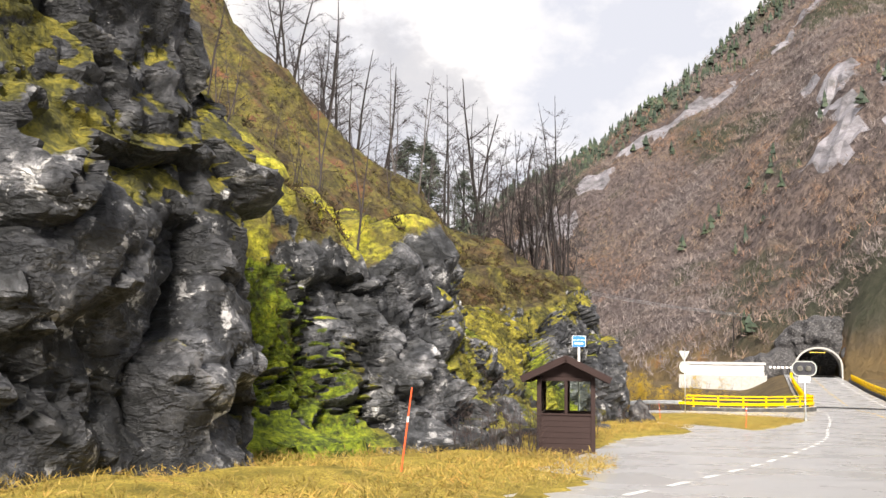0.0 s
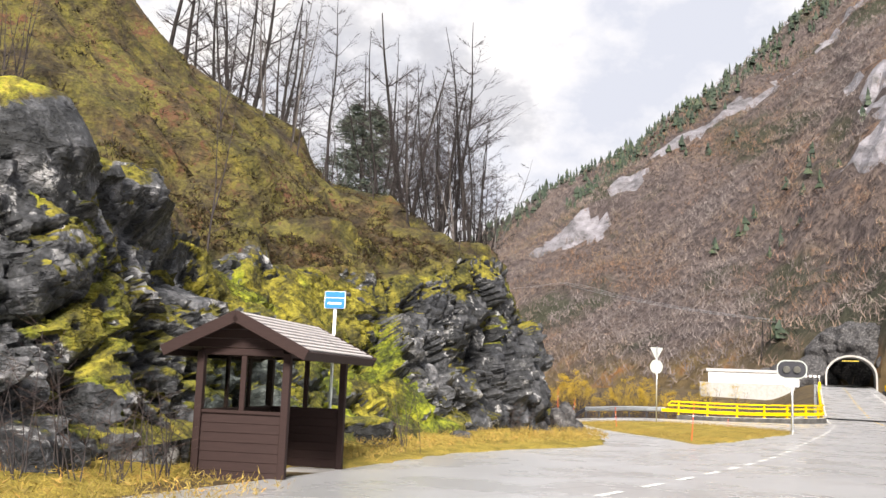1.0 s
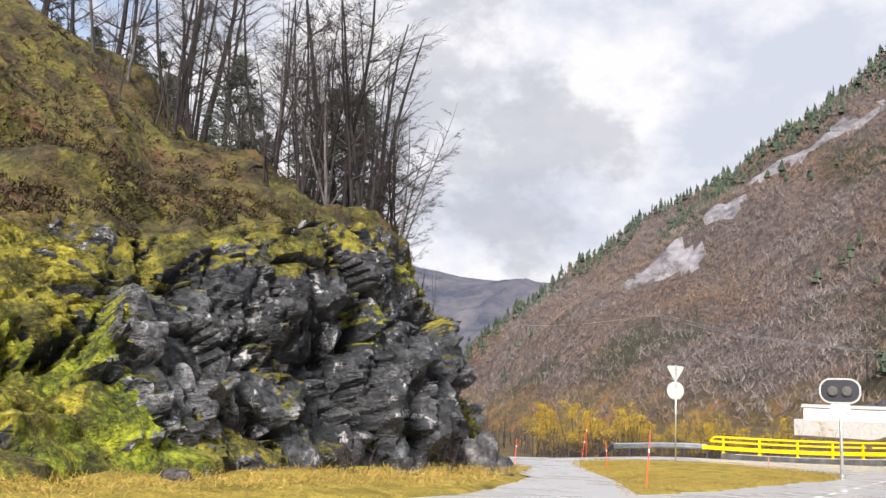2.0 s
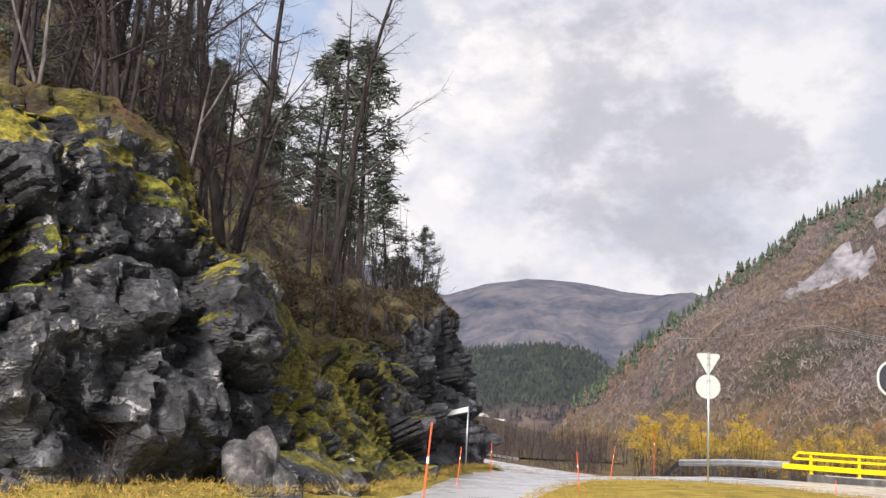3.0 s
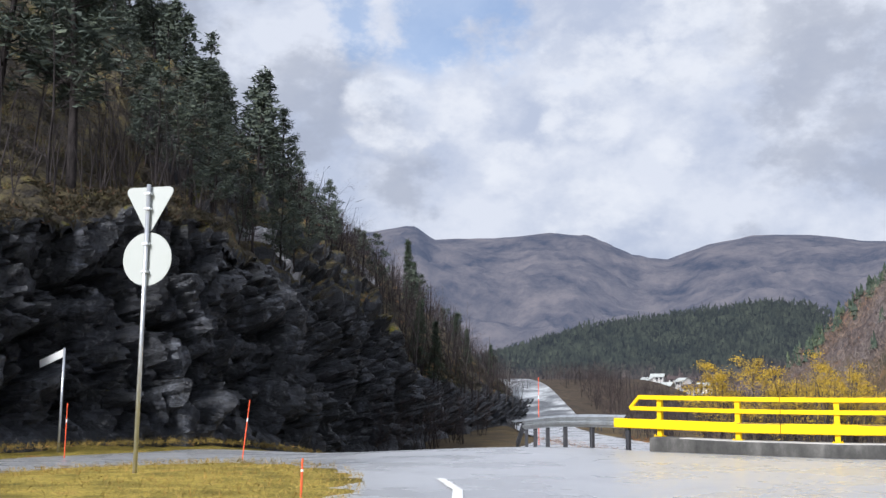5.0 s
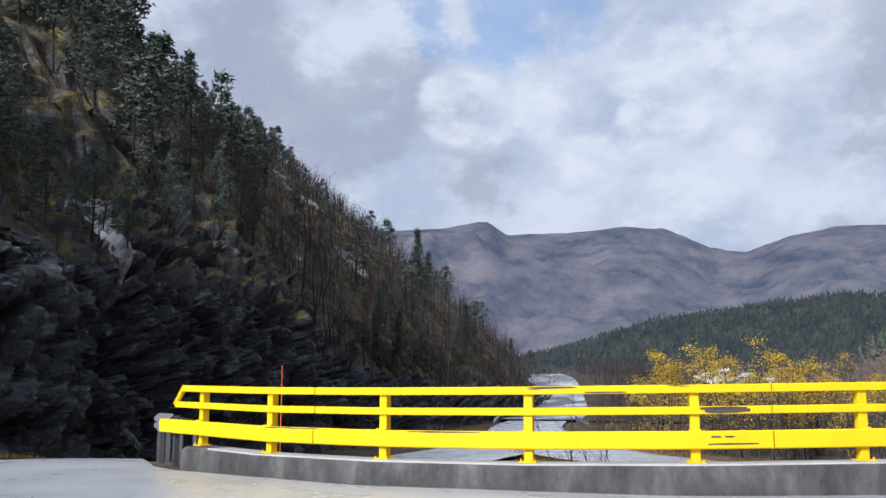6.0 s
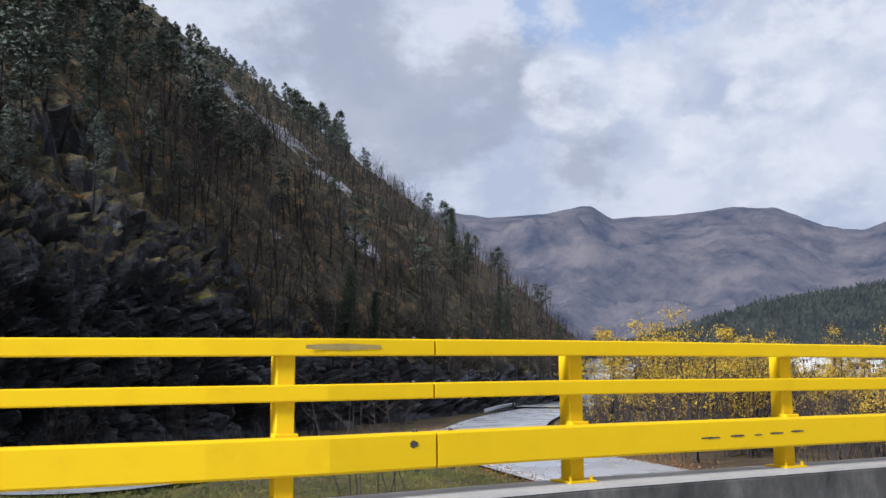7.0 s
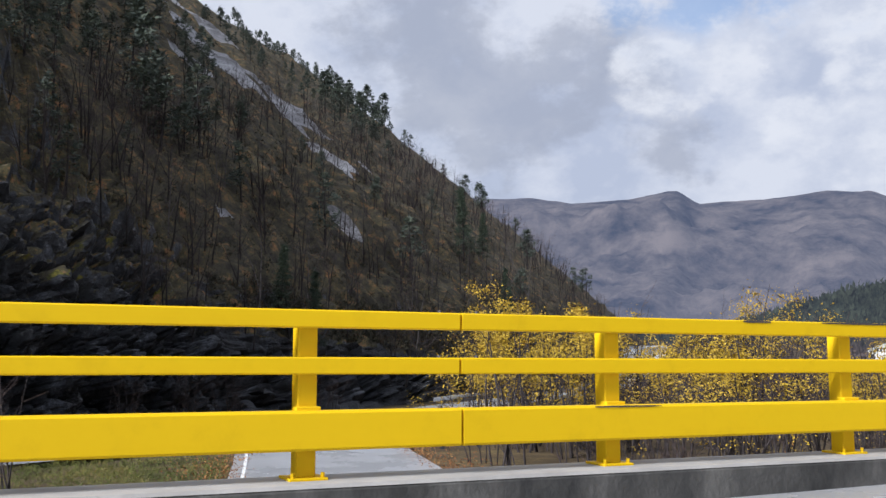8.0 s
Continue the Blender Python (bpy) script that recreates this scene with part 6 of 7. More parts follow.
def joined(name, sets, mats, label):
    """Many far trees in one mesh: rows of (meshes, matrix)."""
    V, F, I, n0 = [], [], [], 0
    for meshes, m in sets:
        for k, me in enumerate(meshes):
            co = np.zeros(len(me.vertices) * 3, np.float32)
            me.vertices.foreach_get("co", co)
            V.append(co.reshape(-1, 3) @ np.array(m.to_3x3()).T + np.array(m.translation))
            size = len(me.polygons[0].vertices)
            f = np.zeros(len(me.loops), np.int32)
            me.loops.foreach_get("vertex_index", f)
            f = f.reshape(-1, size)
            f = f if size == 3 else np.concatenate([f[:, [0, 1, 2]], f[:, [0, 2, 3]]])
            F.append(f + n0)
            I.append(np.full(len(f), k))
            n0 += len(me.vertices)
    me = raw_mesh(name, np.concatenate(V), np.concatenate(F), mats, smooth=False, index=np.concatenate(I))
    return tagged(new(name, me), label, "wood", kind="stuff")


n, far_set = 0, []
while n < 560:                                   # pine forest up the mountainside
    y = rnd.uniform(100, 266)
    d = 7 + rnd.random() ** 0.85 * (56 + 0.42 * (y - 98))
    n += 1
    if math.hypot((y - 171) / 19, (d - 64) / 34) < 0.95 or (y > 116 and d < 8 + 0.50 * (y - 112) and rnd.random() < 0.86):
        continue
    x, z = hill(y, d)
    young = 0.5 if -60 < math.degrees(math.atan2(x - 45, y - 89)) < -51 and d > 22 else 1.0      # stunted growth below the slabs
    if y < 158:
        stand("pine_tree", FARPINES, y, d, "dark pine in the forest on the mountainside", "pines", (0.36 * young, (0.64 + 0.3 * float(ease(y, 118, 135))) * young), 3)
    else:
        s = rnd.uniform(0.38, 0.82) * young
        far_set.append((rnd.choice(FARPINES), pose(float(x), y, float(z) - 0.1, rnd.uniform(-3, 3), rnd.uniform(-3, 3), rnd.uniform(0, 360)) @ Matrix.Diagonal((s * 1.15, s * 1.15, s, 1))))
SCRUB = [tree_meshes(s, h, 0.07, M_BARK, M_SCRUB, boughs=12, first=0.12, twigs=4, tips=4, spread=1.0) for s, h in ((81, 7.0), (82, 5.5), (83, 6.2))]
scrub_set = []
for _ in range(600):                             # leafless wood below the pines
    y = rnd.uniform(112, 262)
    d = 1.0 + rnd.random() ** 0.9 * min(62, 10 + 0.60 * (y - 108))
    x, z = hill(y, d)
    s = rnd.uniform(0.55, 1.05)
    scrub_set.append((rnd.choice(SCRUB), pose(float(x), y, float(z) - 0.1, rnd.uniform(-6, 6), rnd.uniform(-6, 6), rnd.uniform(0, 360)) @ Matrix.Diagonal((s * 1.2, s * 1.2, s, 1))))
joined("birch_wood", scrub_set, [M_BARK, M_SCRUB], "leafless brown birch scrub at the mountain foot")
joined("pine_wood", far_set, [M_BARK, M_PINE], "dark pine forest high on the mountainside")
for _ in range(7):
    stand("spruce_tree", SPRUCES, rnd.uniform(125, 215), rnd.uniform(1, 26), "dark spruce on the mountainside", "spruces", (0.5, 0.85), 2)
for _ in range(36):                              # leafless trees at the foot
    stand("bare_tree", BARE[3:4] + BIRCHES, rnd.uniform(122, 215), rnd.random() * 22 + 0.5, "leafless grey-brown tree at the mountain foot", "bare trees at the foot", (0.5, 0.9))
for _ in range(70):
    y = rnd.uniform(20, 92)
    stand("sapling", SAPLING, y, table(y, ROCK, 3) * 0.9 + rnd.random() * 8, "thin leafless sapling on the slope", "saplings", (0.6, 1.1), 8)


for _ in range(120):
    y = rnd.uniform(53, 96)
    stand("sapling", SAPLING, y, table(y, ROCK, 3) + 0.6 + rnd.random() * 12, "thin leafless sapling in the brush over the dark rock", "saplings", (0.7, 1.3), 12)


# ---- river thicket with golden leaves ----
far_line = curve_line([(-14, 162), (-22, 182), (-33, 205), (-47, 232), (-66, 262)], 40)

def golden(seed, height, n=8):
    stems, mid, thin, fine = bare_tree(seed, height, 0.06, boughs=16, first=0.12, twigs=5, tips=5, spread=0.85)
    r = random.Random(seed)
    for _ in range(3):
        stems.append(limb(r, (r.uniform(-0.5, 0.5), r.uniform(-0.5, 0.5), -0.4), (r.uniform(-0.25, 0.25), r.uniform(-0.25, 0.25), 1), height * 0.85, 0.045, 7, 0.15, 0.05, 0.2))
    v1, f1 = tubes(stems, 5)
    v2, f2 = tubes(mid, 3)
    v3, f3 = tubes(thin, 3)
    tips = [tuple(e) for a, e in fine if r.random() < 0.85 * float(ease(e[2], height * 0.15, height * 0.6)) + 0.08]
    V, F = leaves(tips, seed, n, 0.042)
    return raw_mesh("trunk", v1, f1, M_TWIG), mixed_mesh("crown", (np.r_[v2, v3], np.r_[f2, f3 + len(v2)]), tip_blades(fine, 0.009, seed), M_TWIG), raw_mesh("foliage", V, F, M_GOLD, smooth=False)


def thicket(seed, height, stems=9):
    r = random.Random(seed)
    st, tw = [], []
    for _ in range(stems):
        a = limb(r, (r.gauss(0, 0.5), r.gauss(0, 0.5), -0.3), (r.uniform(-0.3, 0.3), r.uniform(-0.3, 0.3), 1), height * r.uniform(0.6, 1.1), 0.028, 6, 0.2, 0.06, 0.25)
        st.append(a)
        for _ in range(9):
            j = r.randint(2, 6)
            az = r.uniform(0, 6.28)
            tw.append(limb(r, a[j][:3], (math.cos(az), math.sin(az), r.uniform(0.3, 1.2)), height * r.uniform(0.10, 0.28), 0.009, 2, 0.3, 0.1, 0.4))
    v1, f1 = tubes(st, 4)
    v2, f2 = tubes(tw, 3)
    return raw_mesh("stems", v1, f1, M_TWIG), raw_mesh("twigs", v2, f2, M_BUSH)


roads = np.array(LOWER + NORTH + far_line)


def off_road(x, y, gap):
    return np.hypot(roads[:, 0] - x, roads[:, 1] - y).min() > gap


GOLD = [golden(51, 6.2, 4), golden(52, 7.2, 4), golden(53, 5.2, 4)]
GOLD_FULL = [golden(54, 6.2, 12), golden(55, 6.0, 12)]
BUSH = [thicket(61, 4.2), thicket(62, 3.4, 12), thicket(63, 5.2, 8)]
for k in range(40):
    x = rnd.uniform(9, 44)
    y = 113 + rnd.random() * 16 + max(0, x - 22) * 0.25
    if not off_road(x, y, 5.0):
        continue
    s = rnd.uniform(0.65, 1.05)
    tree("golden_birch", rnd.choice(GOLD), pose(x, y, float(ground_z(x, y)) - 0.1, 0, 0, rnd.uniform(0, 360)) @ Matrix.Diagonal((s, s, s, 1)), "slender birch with the last golden leaves by the river", "golden birches")
for x, y, s in ((14.2, 123.3, 1.1), (16.0, 122.0, 0.95), (18.4, 121.5, 1.1), (20.4, 119.8, 1.0), (22.2, 120.4, 1.05), (24.3, 118.5, 0.9), (27.5, 118.5, 0.8), (31.0, 117, 0.85), (35, 119, 0.8)):
    tree("golden_birch", rnd.choice(GOLD_FULL), pose(x, y, float(ground_z(x, y)) - 0.1, 0, 0, rnd.uniform(0, 360)) @ Matrix.Diagonal((s * 1.35, s * 1.35, s, 1)), "bushy birch full of golden leaves by the river", "golden birches")
n = 0
while n < 130:
    x, y = rnd.uniform(6, 62), rnd.uniform(98, 150)
    left = (x - 36.8) * SIDE.x + (y - 83) * SIDE.y
    if left < 5 or not off_road(x, y, 5.5) or (x < 22 and y < 118):
        continue
    s = rnd.uniform(0.6, 1.1) * min(1.0, max(0.35, (left - 3) / 15))
    t = empty("bush", pose(x, y, float(ground_z(x, y)) - 0.1, 0, 0, rnd.uniform(0, 360)) @ Matrix.Diagonal((s, s, s, 1)), "leafless brown riverside bush with many stems", "bush", "riverside bushes")
    for nm, me in zip(("stem_growth", "twig_growth"), rnd.choice(BUSH)):
        tagged(piece(nm, me, t), kind="stuff")
    n += 1
for _ in range(26):                              # scrub beside the road down the valley
    k = rnd.random()
    x, y = 13 - 30 * k + rnd.choice((-1, 1)) * rnd.uniform(5, 12), 98 + 75 * k
    if x < table(y, ROCK, 1) or not off_road(x, y, 5.0):
        continue
    t = empty("bush", pose(x, y, float(ground_z(x, y)) - 0.1, 0, 0, rnd.uniform(0, 360)), "leafless brown bush beside the narrow road", "bush", "riverside bushes")
    for nm, me in zip(("stem_growth", "twig_growth"), rnd.choice(BUSH[:2])):
        tagged(piece(nm, me, t), kind="stuff")


for x, y, s in ((1.3, 19.6, 0.34), (2.2, 21.0, 0.36), (2.7, 21.9, 0.30), (3.0, 22.9, 0.34), (1.8, 20.4, 0.28), (6.1, 30.2, 0.3), (9.6, 40.2, 0.32), (11.2, 43.6, 0.3)):
    t = empty("bush", pose(x, y, float(ground_z(x, y)), 0, 0, rnd.uniform(0, 360)) @ Matrix.Diagonal((s * 1.3, s * 1.3, s, 1)), "withered brown brush at the foot of the rock", "bush", "brush at the rock foot")
    for nm, me in zip(("stem_growth", "twig_growth"), rnd.choice(BUSH)):
        tagged(piece(nm, me, t), kind="stuff")


# ---- ground cover ----
def scatter(name, pts, seed, n, size, mat, label, category, droop=-0.6, flat=0.7, wide=0.13):
    V, F = spiky(pts, seed, n, size, droop, flat, wide)
    return tagged(new(name, raw_mesh(name, V, F, mat, smooth=False)), label, category, kind="stuff")


def in_outline(x, y, o):
    c = False
    for (x0, y0), (x1, y1) in zip(o, o[1:] + o[:1]):
        if (y0 > y) != (y1 > y) and x < (x1 - x0) * (y - y0) / (y1 - y0) + x0:
            c = not c
    return c


hill_grid = HP.reshape(len(ys), len(rows), 3)
rg = np.random.default_rng(5)


def on_hill(y0, y1, v0, v1, n, thr, seed, scale=2.2, where=None):
    """Points on the built hillside, gathered in patches."""
    iy = rg.integers(np.searchsorted(ys, y0), np.searchsorted(ys, y1), n)
    iv = rg.integers(np.searchsorted(rows, v0), min(np.searchsorted(rows, v1), len(rows) - 1), n)
    iy, iv = np.minimum(iy, len(ys) - 2), np.minimum(iv, len(rows) - 2)
    a, b = rg.random((n, 1)), rg.random((n, 1))
    p = (hill_grid[iy, iv] * (1 - a) + hill_grid[iy + 1, iv] * a) * (1 - b) + (hill_grid[iy, iv + 1] * (1 - a) + hill_grid[iy + 1, iv + 1] * a) * b
    open_soil = bare.reshape(len(ys), len(rows))[iy, iv] < 0.8
    if where is not None:
        open_soil &= where.reshape(len(ys), len(rows))[iy, iv] > 0.6
    return p[open_soil & (fbm(p / scale, 3, seed) > thr)]


scatter("heather", np.concatenate([on_hill(16, 28, 1.02, 2.6, 9000, 0.25, 400, where=heath), on_hill(28, 56, 1.02, 2.6, 26000, -0.15, 401, where=heath)]), 71, 8, 0.15, M_HEATH, "brown and green heather and ferns over the mossy shelf", "heather")
scatter("heather", np.concatenate([on_hill(54, 86, 0.95, 2.5, 24000, -0.12, 410, where=heath), on_hill(83, 104, 1.85, 2.5, 6000, -0.1, 411, where=heath)]), 72, 9, 0.17, M_HEATHDARK, "dark heather and withered ferns under the trees", "heather")
scatter("heather", np.concatenate([on_hill(102, 128, 1.95, 2.85, 3500, -0.1, 415, 5, heath), on_hill(126, 240, 1.05, 2.85, 13000, -0.2, 416, 5)]), 73, 7, 0.40, M_HEATHFAR, "dark undergrowth on the mountainside", "heather")
scatter("moss", on_hill(14.5, 38, 0.03, 1.6, 30000, -0.2, 420, 1.4, moss * (lush > 0.45)), 74, 7, 0.055, M_MOSS, "bright yellow-green moss cushions on the rock", "moss", -0.3)
scatter("moss", on_hill(21, 64, 0.03, 1.5, 26000, -0.2, 430, 1.2, moss * (lush <= 0.6)), 75, 6, 0.07, M_OLIVE, "olive moss hanging on the dark rock", "moss", 0.3)


def on_turf(outline, n, z_up, seed, dome, zfun):
    o = [tuple(p) for p in outline]
    xs, yy = [p[0] for p in o], [p[1] for p in o]
    r, out = random.Random(seed), []
    while len(out) < n:
        x, y = r.uniform(min(xs), max(xs)), r.uniform(min(yy), max(yy))
        if in_outline(x, y, o):
            out.append((x, y, float(zfun(x, y)) + z_up))
    return out


scatter("grass", on_turf(ISLAND, 9000, 0.05, 81, 0, ground_z), 82, 5, 0.07, M_TUFT, "short yellowed grass on the traffic island", "grass", -0.9, 0.7, 0.06)
scatter("grass", [p for p in on_turf(VERGE, 16000, 0.20, 83, 0, verge_z) if p[0] > table(p[1], ROCK, 1) - 0.3 and math.hypot((p[0] - 4.7) / 1.5, (p[1] - 24.7) / 2.1) > 1], 84, 6, 0.12, M_TUFT, "tussocks of tan and yellow grass along the verge", "grass", -0.8, 0.7, 0.06)
bank = []
while len(bank) < 9000:
    s, o = rg.uniform(0.5, 30), rg.uniform(0.5, 12)
    p = lerp_on(RAIL, s)
    d = (RAIL[min(int(s) + 1, 40)] - RAIL[int(s)]).normalized()
    q = p + Vector((-d.y, d.x, 0)) * o
    if off_road(q.x, q.y, 3.6) and q.y > 77.5:
        bank.append((q.x, q.y, float(ground_z(q.x, q.y)) - 0.02))
BANK = [(16.5, 86), (24, 82), (31, 88), (33.5, 95.5), (28, 100), (23, 103.4), (18, 107), (13.6, 110), (12.5, 104), (15, 92)]
bank += on_turf(BANK, 12000, 0.0, 87, 0, ground_z)
scatter("grass", bank, 86, 6, 0.14, M_BANK, "coarse grass on the bank below the railing", "grass", -0.8, 0.7, 0.06)
fallen = []
for _ in range(2600):
    t = rg.uniform(0.15, 0.6)
    i = int(t * (len(LOWER) - 1))
    a, b = np.array(LOWER[i]), np.array(LOWER[i + 1])
    d = (b - a) / np.linalg.norm(b - a)
    o = rg.choice((-1, 1)) * (3.2 + abs(rg.normal()) * 0.9 - 0.4)
    q = a + np.array([-d[1], d[0]]) * o
    fallen.append((q[0], q[1], float(ground_z(q[0], q[1])) + 0.10))
V, F = leaves(fallen, 88, 5, 0.032, 5.0)
tagged(new("fallen_leaves", raw_mesh("fallen_leaves", V, F, M_DEAD, smooth=False)), "rust-brown fallen leaves along the lane", "leaves", kind="stuff")


# ---- woods on the far mountainside ----
def far_wood(name, n, seed, keep, height, width, mat, label, conifer=False):
    r = np.random.default_rng(seed)
    x, y = r.uniform(-70, 330, n), r.uniform(190, 518, n)
    ix = np.clip(np.searchsorted(mx, x), 0, len(mx) - 1)
    iy = np.clip(np.searchsorted(my, y), 0, len(my) - 1)
    k = ix * len(my) + iy
    ok = keep(MP[k], slabbed[k], r.random(n))
    p = MP[k][ok] + np.c_[r.uniform(-1.6, 1.6, ok.sum()), r.uniform(-1.6, 1.6, ok.sum()), np.full(ok.sum(), -0.3)]
    m = len(p)
    h = height * r.uniform(0.6, 1.25, m)
    w = width * r.uniform(0.6, 1.3, m)
    V, F = [], []
    tiers = ((0.10, 1.0, 0.5), (0.35, 0.8, 0.75), (0.6, 0.5, 1.0)) if conifer else ((0.12, 0.55, 0.62), (0.30, 1.0, 0.85), (0.5, 0.75, 1.0))
    base = 0
    for z0, ww, z1 in tiers:
        a = r.uniform(0, 6.28, m)
        ring = [np.c_[p[:, 0] + np.cos(a + t) * w * ww * r.uniform(0.5, 1.2, m), p[:, 1] + np.sin(a + t) * w * ww * r.uniform(0.5, 1.2, m), p[:, 2] + h * (z0 + r.uniform(-0.07, 0.07, m))] for t in (0, 1.57, 3.14, 4.71)]
        tip = np.c_[p[:, 0] + r.normal(0, 0.15, m) * w, p[:, 1] + r.normal(0, 0.15, m) * w, p[:, 2] + h * z1]
        V += [*ring, tip]
        i = np.arange(m)
        for q in range(4):
            F.append(np.c_[base + q * m + i, base + ((q + 1) % 4) * m + i, base + 4 * m + i])
        base += 5 * m
    return tagged(new(name, raw_mesh(name, np.concatenate(V), np.concatenate(F), mat, smooth=False)), label, "wood", kind="stuff")


r9 = np.random.default_rng(91)
k9 = r9.integers(0, len(MP), 260000)
k9 = k9[(MP[k9, 1] > 185) & (MP[k9, 1] < 520) & (MP[k9, 2] > 2.0) & (slabbed[k9] < 0.95) & (MP[k9, 0] < 330)][:36000]
p9 = MP[k9] + np.c_[r9.uniform(-1.6, 1.6, (len(k9), 2)), np.full(len(k9), 0.2)]
V, F = spiky(p9, 93, 7, 1.9, -1.5, 1.0, 0.055)
tagged(new("birch_wood", raw_mesh("birch_wood", V, F, M_FARTREE, smooth=False)), "leafless birch wood covering the mountainside", "wood", kind="stuff")
far_wood("pine_wood", 13000, 92, lambda p, s, u: (p[:, 2] > 12) & (s < 1.15) & ((u < 0.8 * ease(p[:, 1], 480, 508)) | (u < 0.7 * ease(p[:, 1], 440, 470) * ease(-p[:, 1], -490, -475) * ease(p[:, 0], 60, 90) * ease(-p[:, 0], -190, -150)) | (u < 0.10 * ease(fbm(p * (1 / 60, 1 / 60, 0), 2, 500), 0.2, 0.6))), 6.4, 1.9, M_SPRUCE, "dark conifers along the mountain crest", True)
hz = bpy.data.objects["backdrop_wooded_hill"].data
hv = np.zeros(len(hz.vertices) * 3, np.float32)
hz.vertices.foreach_get("co", hv)
hv = hv.reshape(-1, 3)
hv = hv[(hv[:, 2] > 4) & (np.hypot(hv[:, 0] - 30, hv[:, 1] - 60) < 905)]
hv = np.repeat(hv, 2, 0) + np.random.default_rng(95).normal(size=(len(hv) * 2, 3)) * (3, 6, 0.5)
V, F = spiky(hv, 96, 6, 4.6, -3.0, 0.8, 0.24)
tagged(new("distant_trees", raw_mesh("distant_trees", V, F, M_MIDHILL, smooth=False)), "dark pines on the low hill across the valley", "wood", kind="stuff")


# ---- road markings ----
def painted(name, line, s0, s1, offset, width, mat, label, z=road_flat):
    """A painted stroke beside a line of (x, y), between two lengths along it; offset is to the left."""
    p = np.array(line, float)
    t = np.r_[0, np.cumsum(np.hypot(*np.diff(p, axis=0).T))]
    s = np.linspace(s0, s1, max(2, int((s1 - s0) / 1.5) + 1))
    xy = np.stack([np.interp(s, t, p[:, 0]), np.interp(s, t, p[:, 1])], 1)
    e = 0.3
    d = np.stack([np.interp(s + e, t, p[:, 0]) - np.interp(s - e, t, p[:, 0]), np.interp(s + e, t, p[:, 1]) - np.interp(s - e, t, p[:, 1])], 1)
    d /= np.linalg.norm(d, axis=1)[:, None] + 1e-9
    n = np.stack([-d[:, 1], d[:, 0]], 1)
    a, b = xy + n * (offset - width / 2), xy + n * (offset + width / 2)
    v = np.stack([np.c_[a, z(a[:, 0], a[:, 1]) + 0.006], np.c_[b, z(b[:, 0], b[:, 1]) + 0.006]], 1).reshape(-1, 3)
    ob = new(name, raw_mesh(name, v, grid_faces(len(s), 2)[:, ::-1], mat))
    return tagged(ob, label, "road marking", "road markings", "structure")


p = np.array(MAIN)
along = np.r_[0, np.cumsum(np.hypot(*np.diff(p, axis=0).T))]
at_y = lambda y: float(np.interp(y, p[:, 1], along))  # noqa: E731
s, end = at_y(-12), at_y(76)
while s < end:                                   # broken edge line across the junction
    painted("edge_line", MAIN, s, s + 1.0, 3.35, 0.12, M_LINE, "worn white dash of the broken edge line")
    s += 2.0
painted("edge_line", MAIN, at_y(78), at_y(184), 3.55, 0.12, M_LINE, "worn white edge line")
painted("edge_line", MAIN, at_y(-30), at_y(184), -3.9, 0.12, M_LINE, "worn white edge line of the near lane")
s = at_y(-30)
while s < at_y(180):
    painted("centre_line", MAIN, s, s + 3.0, -0.2, 0.12, M_LINEY, "yellow centre line dash")
    s += 4.5
BELL = curve_line([(25.6, 61.5), (25.3, 63.4), (24.4, 65.2), (22.6, 67.6)], 12)
painted("edge_line", BELL, 0.3, 5.6, -0.2, 0.13, M_LINE, "curved white line round the island", lambda x, y: np.minimum(ground_z(x, y), road_z(y)) - 0.006)
painted("edge_line", LOWER, 10, 90, 2.8, 0.10, M_LINE, "faint white edge line of the lane", lambda x, y: ground_z(x, y) + 0.125)


# ---- stakes, stones ----
first_stake = snow_stake(pose(-0.35, 13.5, 0.50, 2, 6, 0))
for x, y, z, a, b, tall in ((16.0, 43.5, -0.03, 2, 3, 1.05), (16.35, 58.5, -0.27, 2, -7, 0.85), (23.5, 63.4, -0.02, 0, 1, 0.3), (12.8, 59.0, -0.15, 0, 4, 0.7), (11.4, 70.6, -0.35, 0, 0, 0.9), (16.1, 71.4, -0.30, 4, 6, 0.95), (17.2, 86.0, -0.3, 0, 0, 1.5)):
    copy_thing(first_stake, pose(x, y, z, a, b, 30)).scale = (1, 1, tall)
round_mirror(pose(1.61, 26.2, 1.54, 6, -10, 28))


def stone(seed, size):
    bm = bmesh.new()
    bmesh.ops.create_icosphere(bm, subdivisions=4, radius=1.0)
    q = np.array([v.co for v in bm.verts])
    q = q * (0.95 + 0.9 * chisel(q * 0.9 + seed * 3.7, seed) + 0.08 * fbm(q * 3, 3, seed))[:, None] * size
    for v, c in zip(bm.verts, q):
        v.co = c
    return bm


def loose_stone(seed, size, m, label):
    me = bpy.data.meshes.new("boulder")
    bm = stone(seed, size)
    bm.to_mesh(me)
    bm.free()
    me.materials.append(M_STONE.m)
    ob = new("boulder", me)
    ob.matrix_world = m
    return tagged(ob, label, "boulder", "boulders at the rock foot")


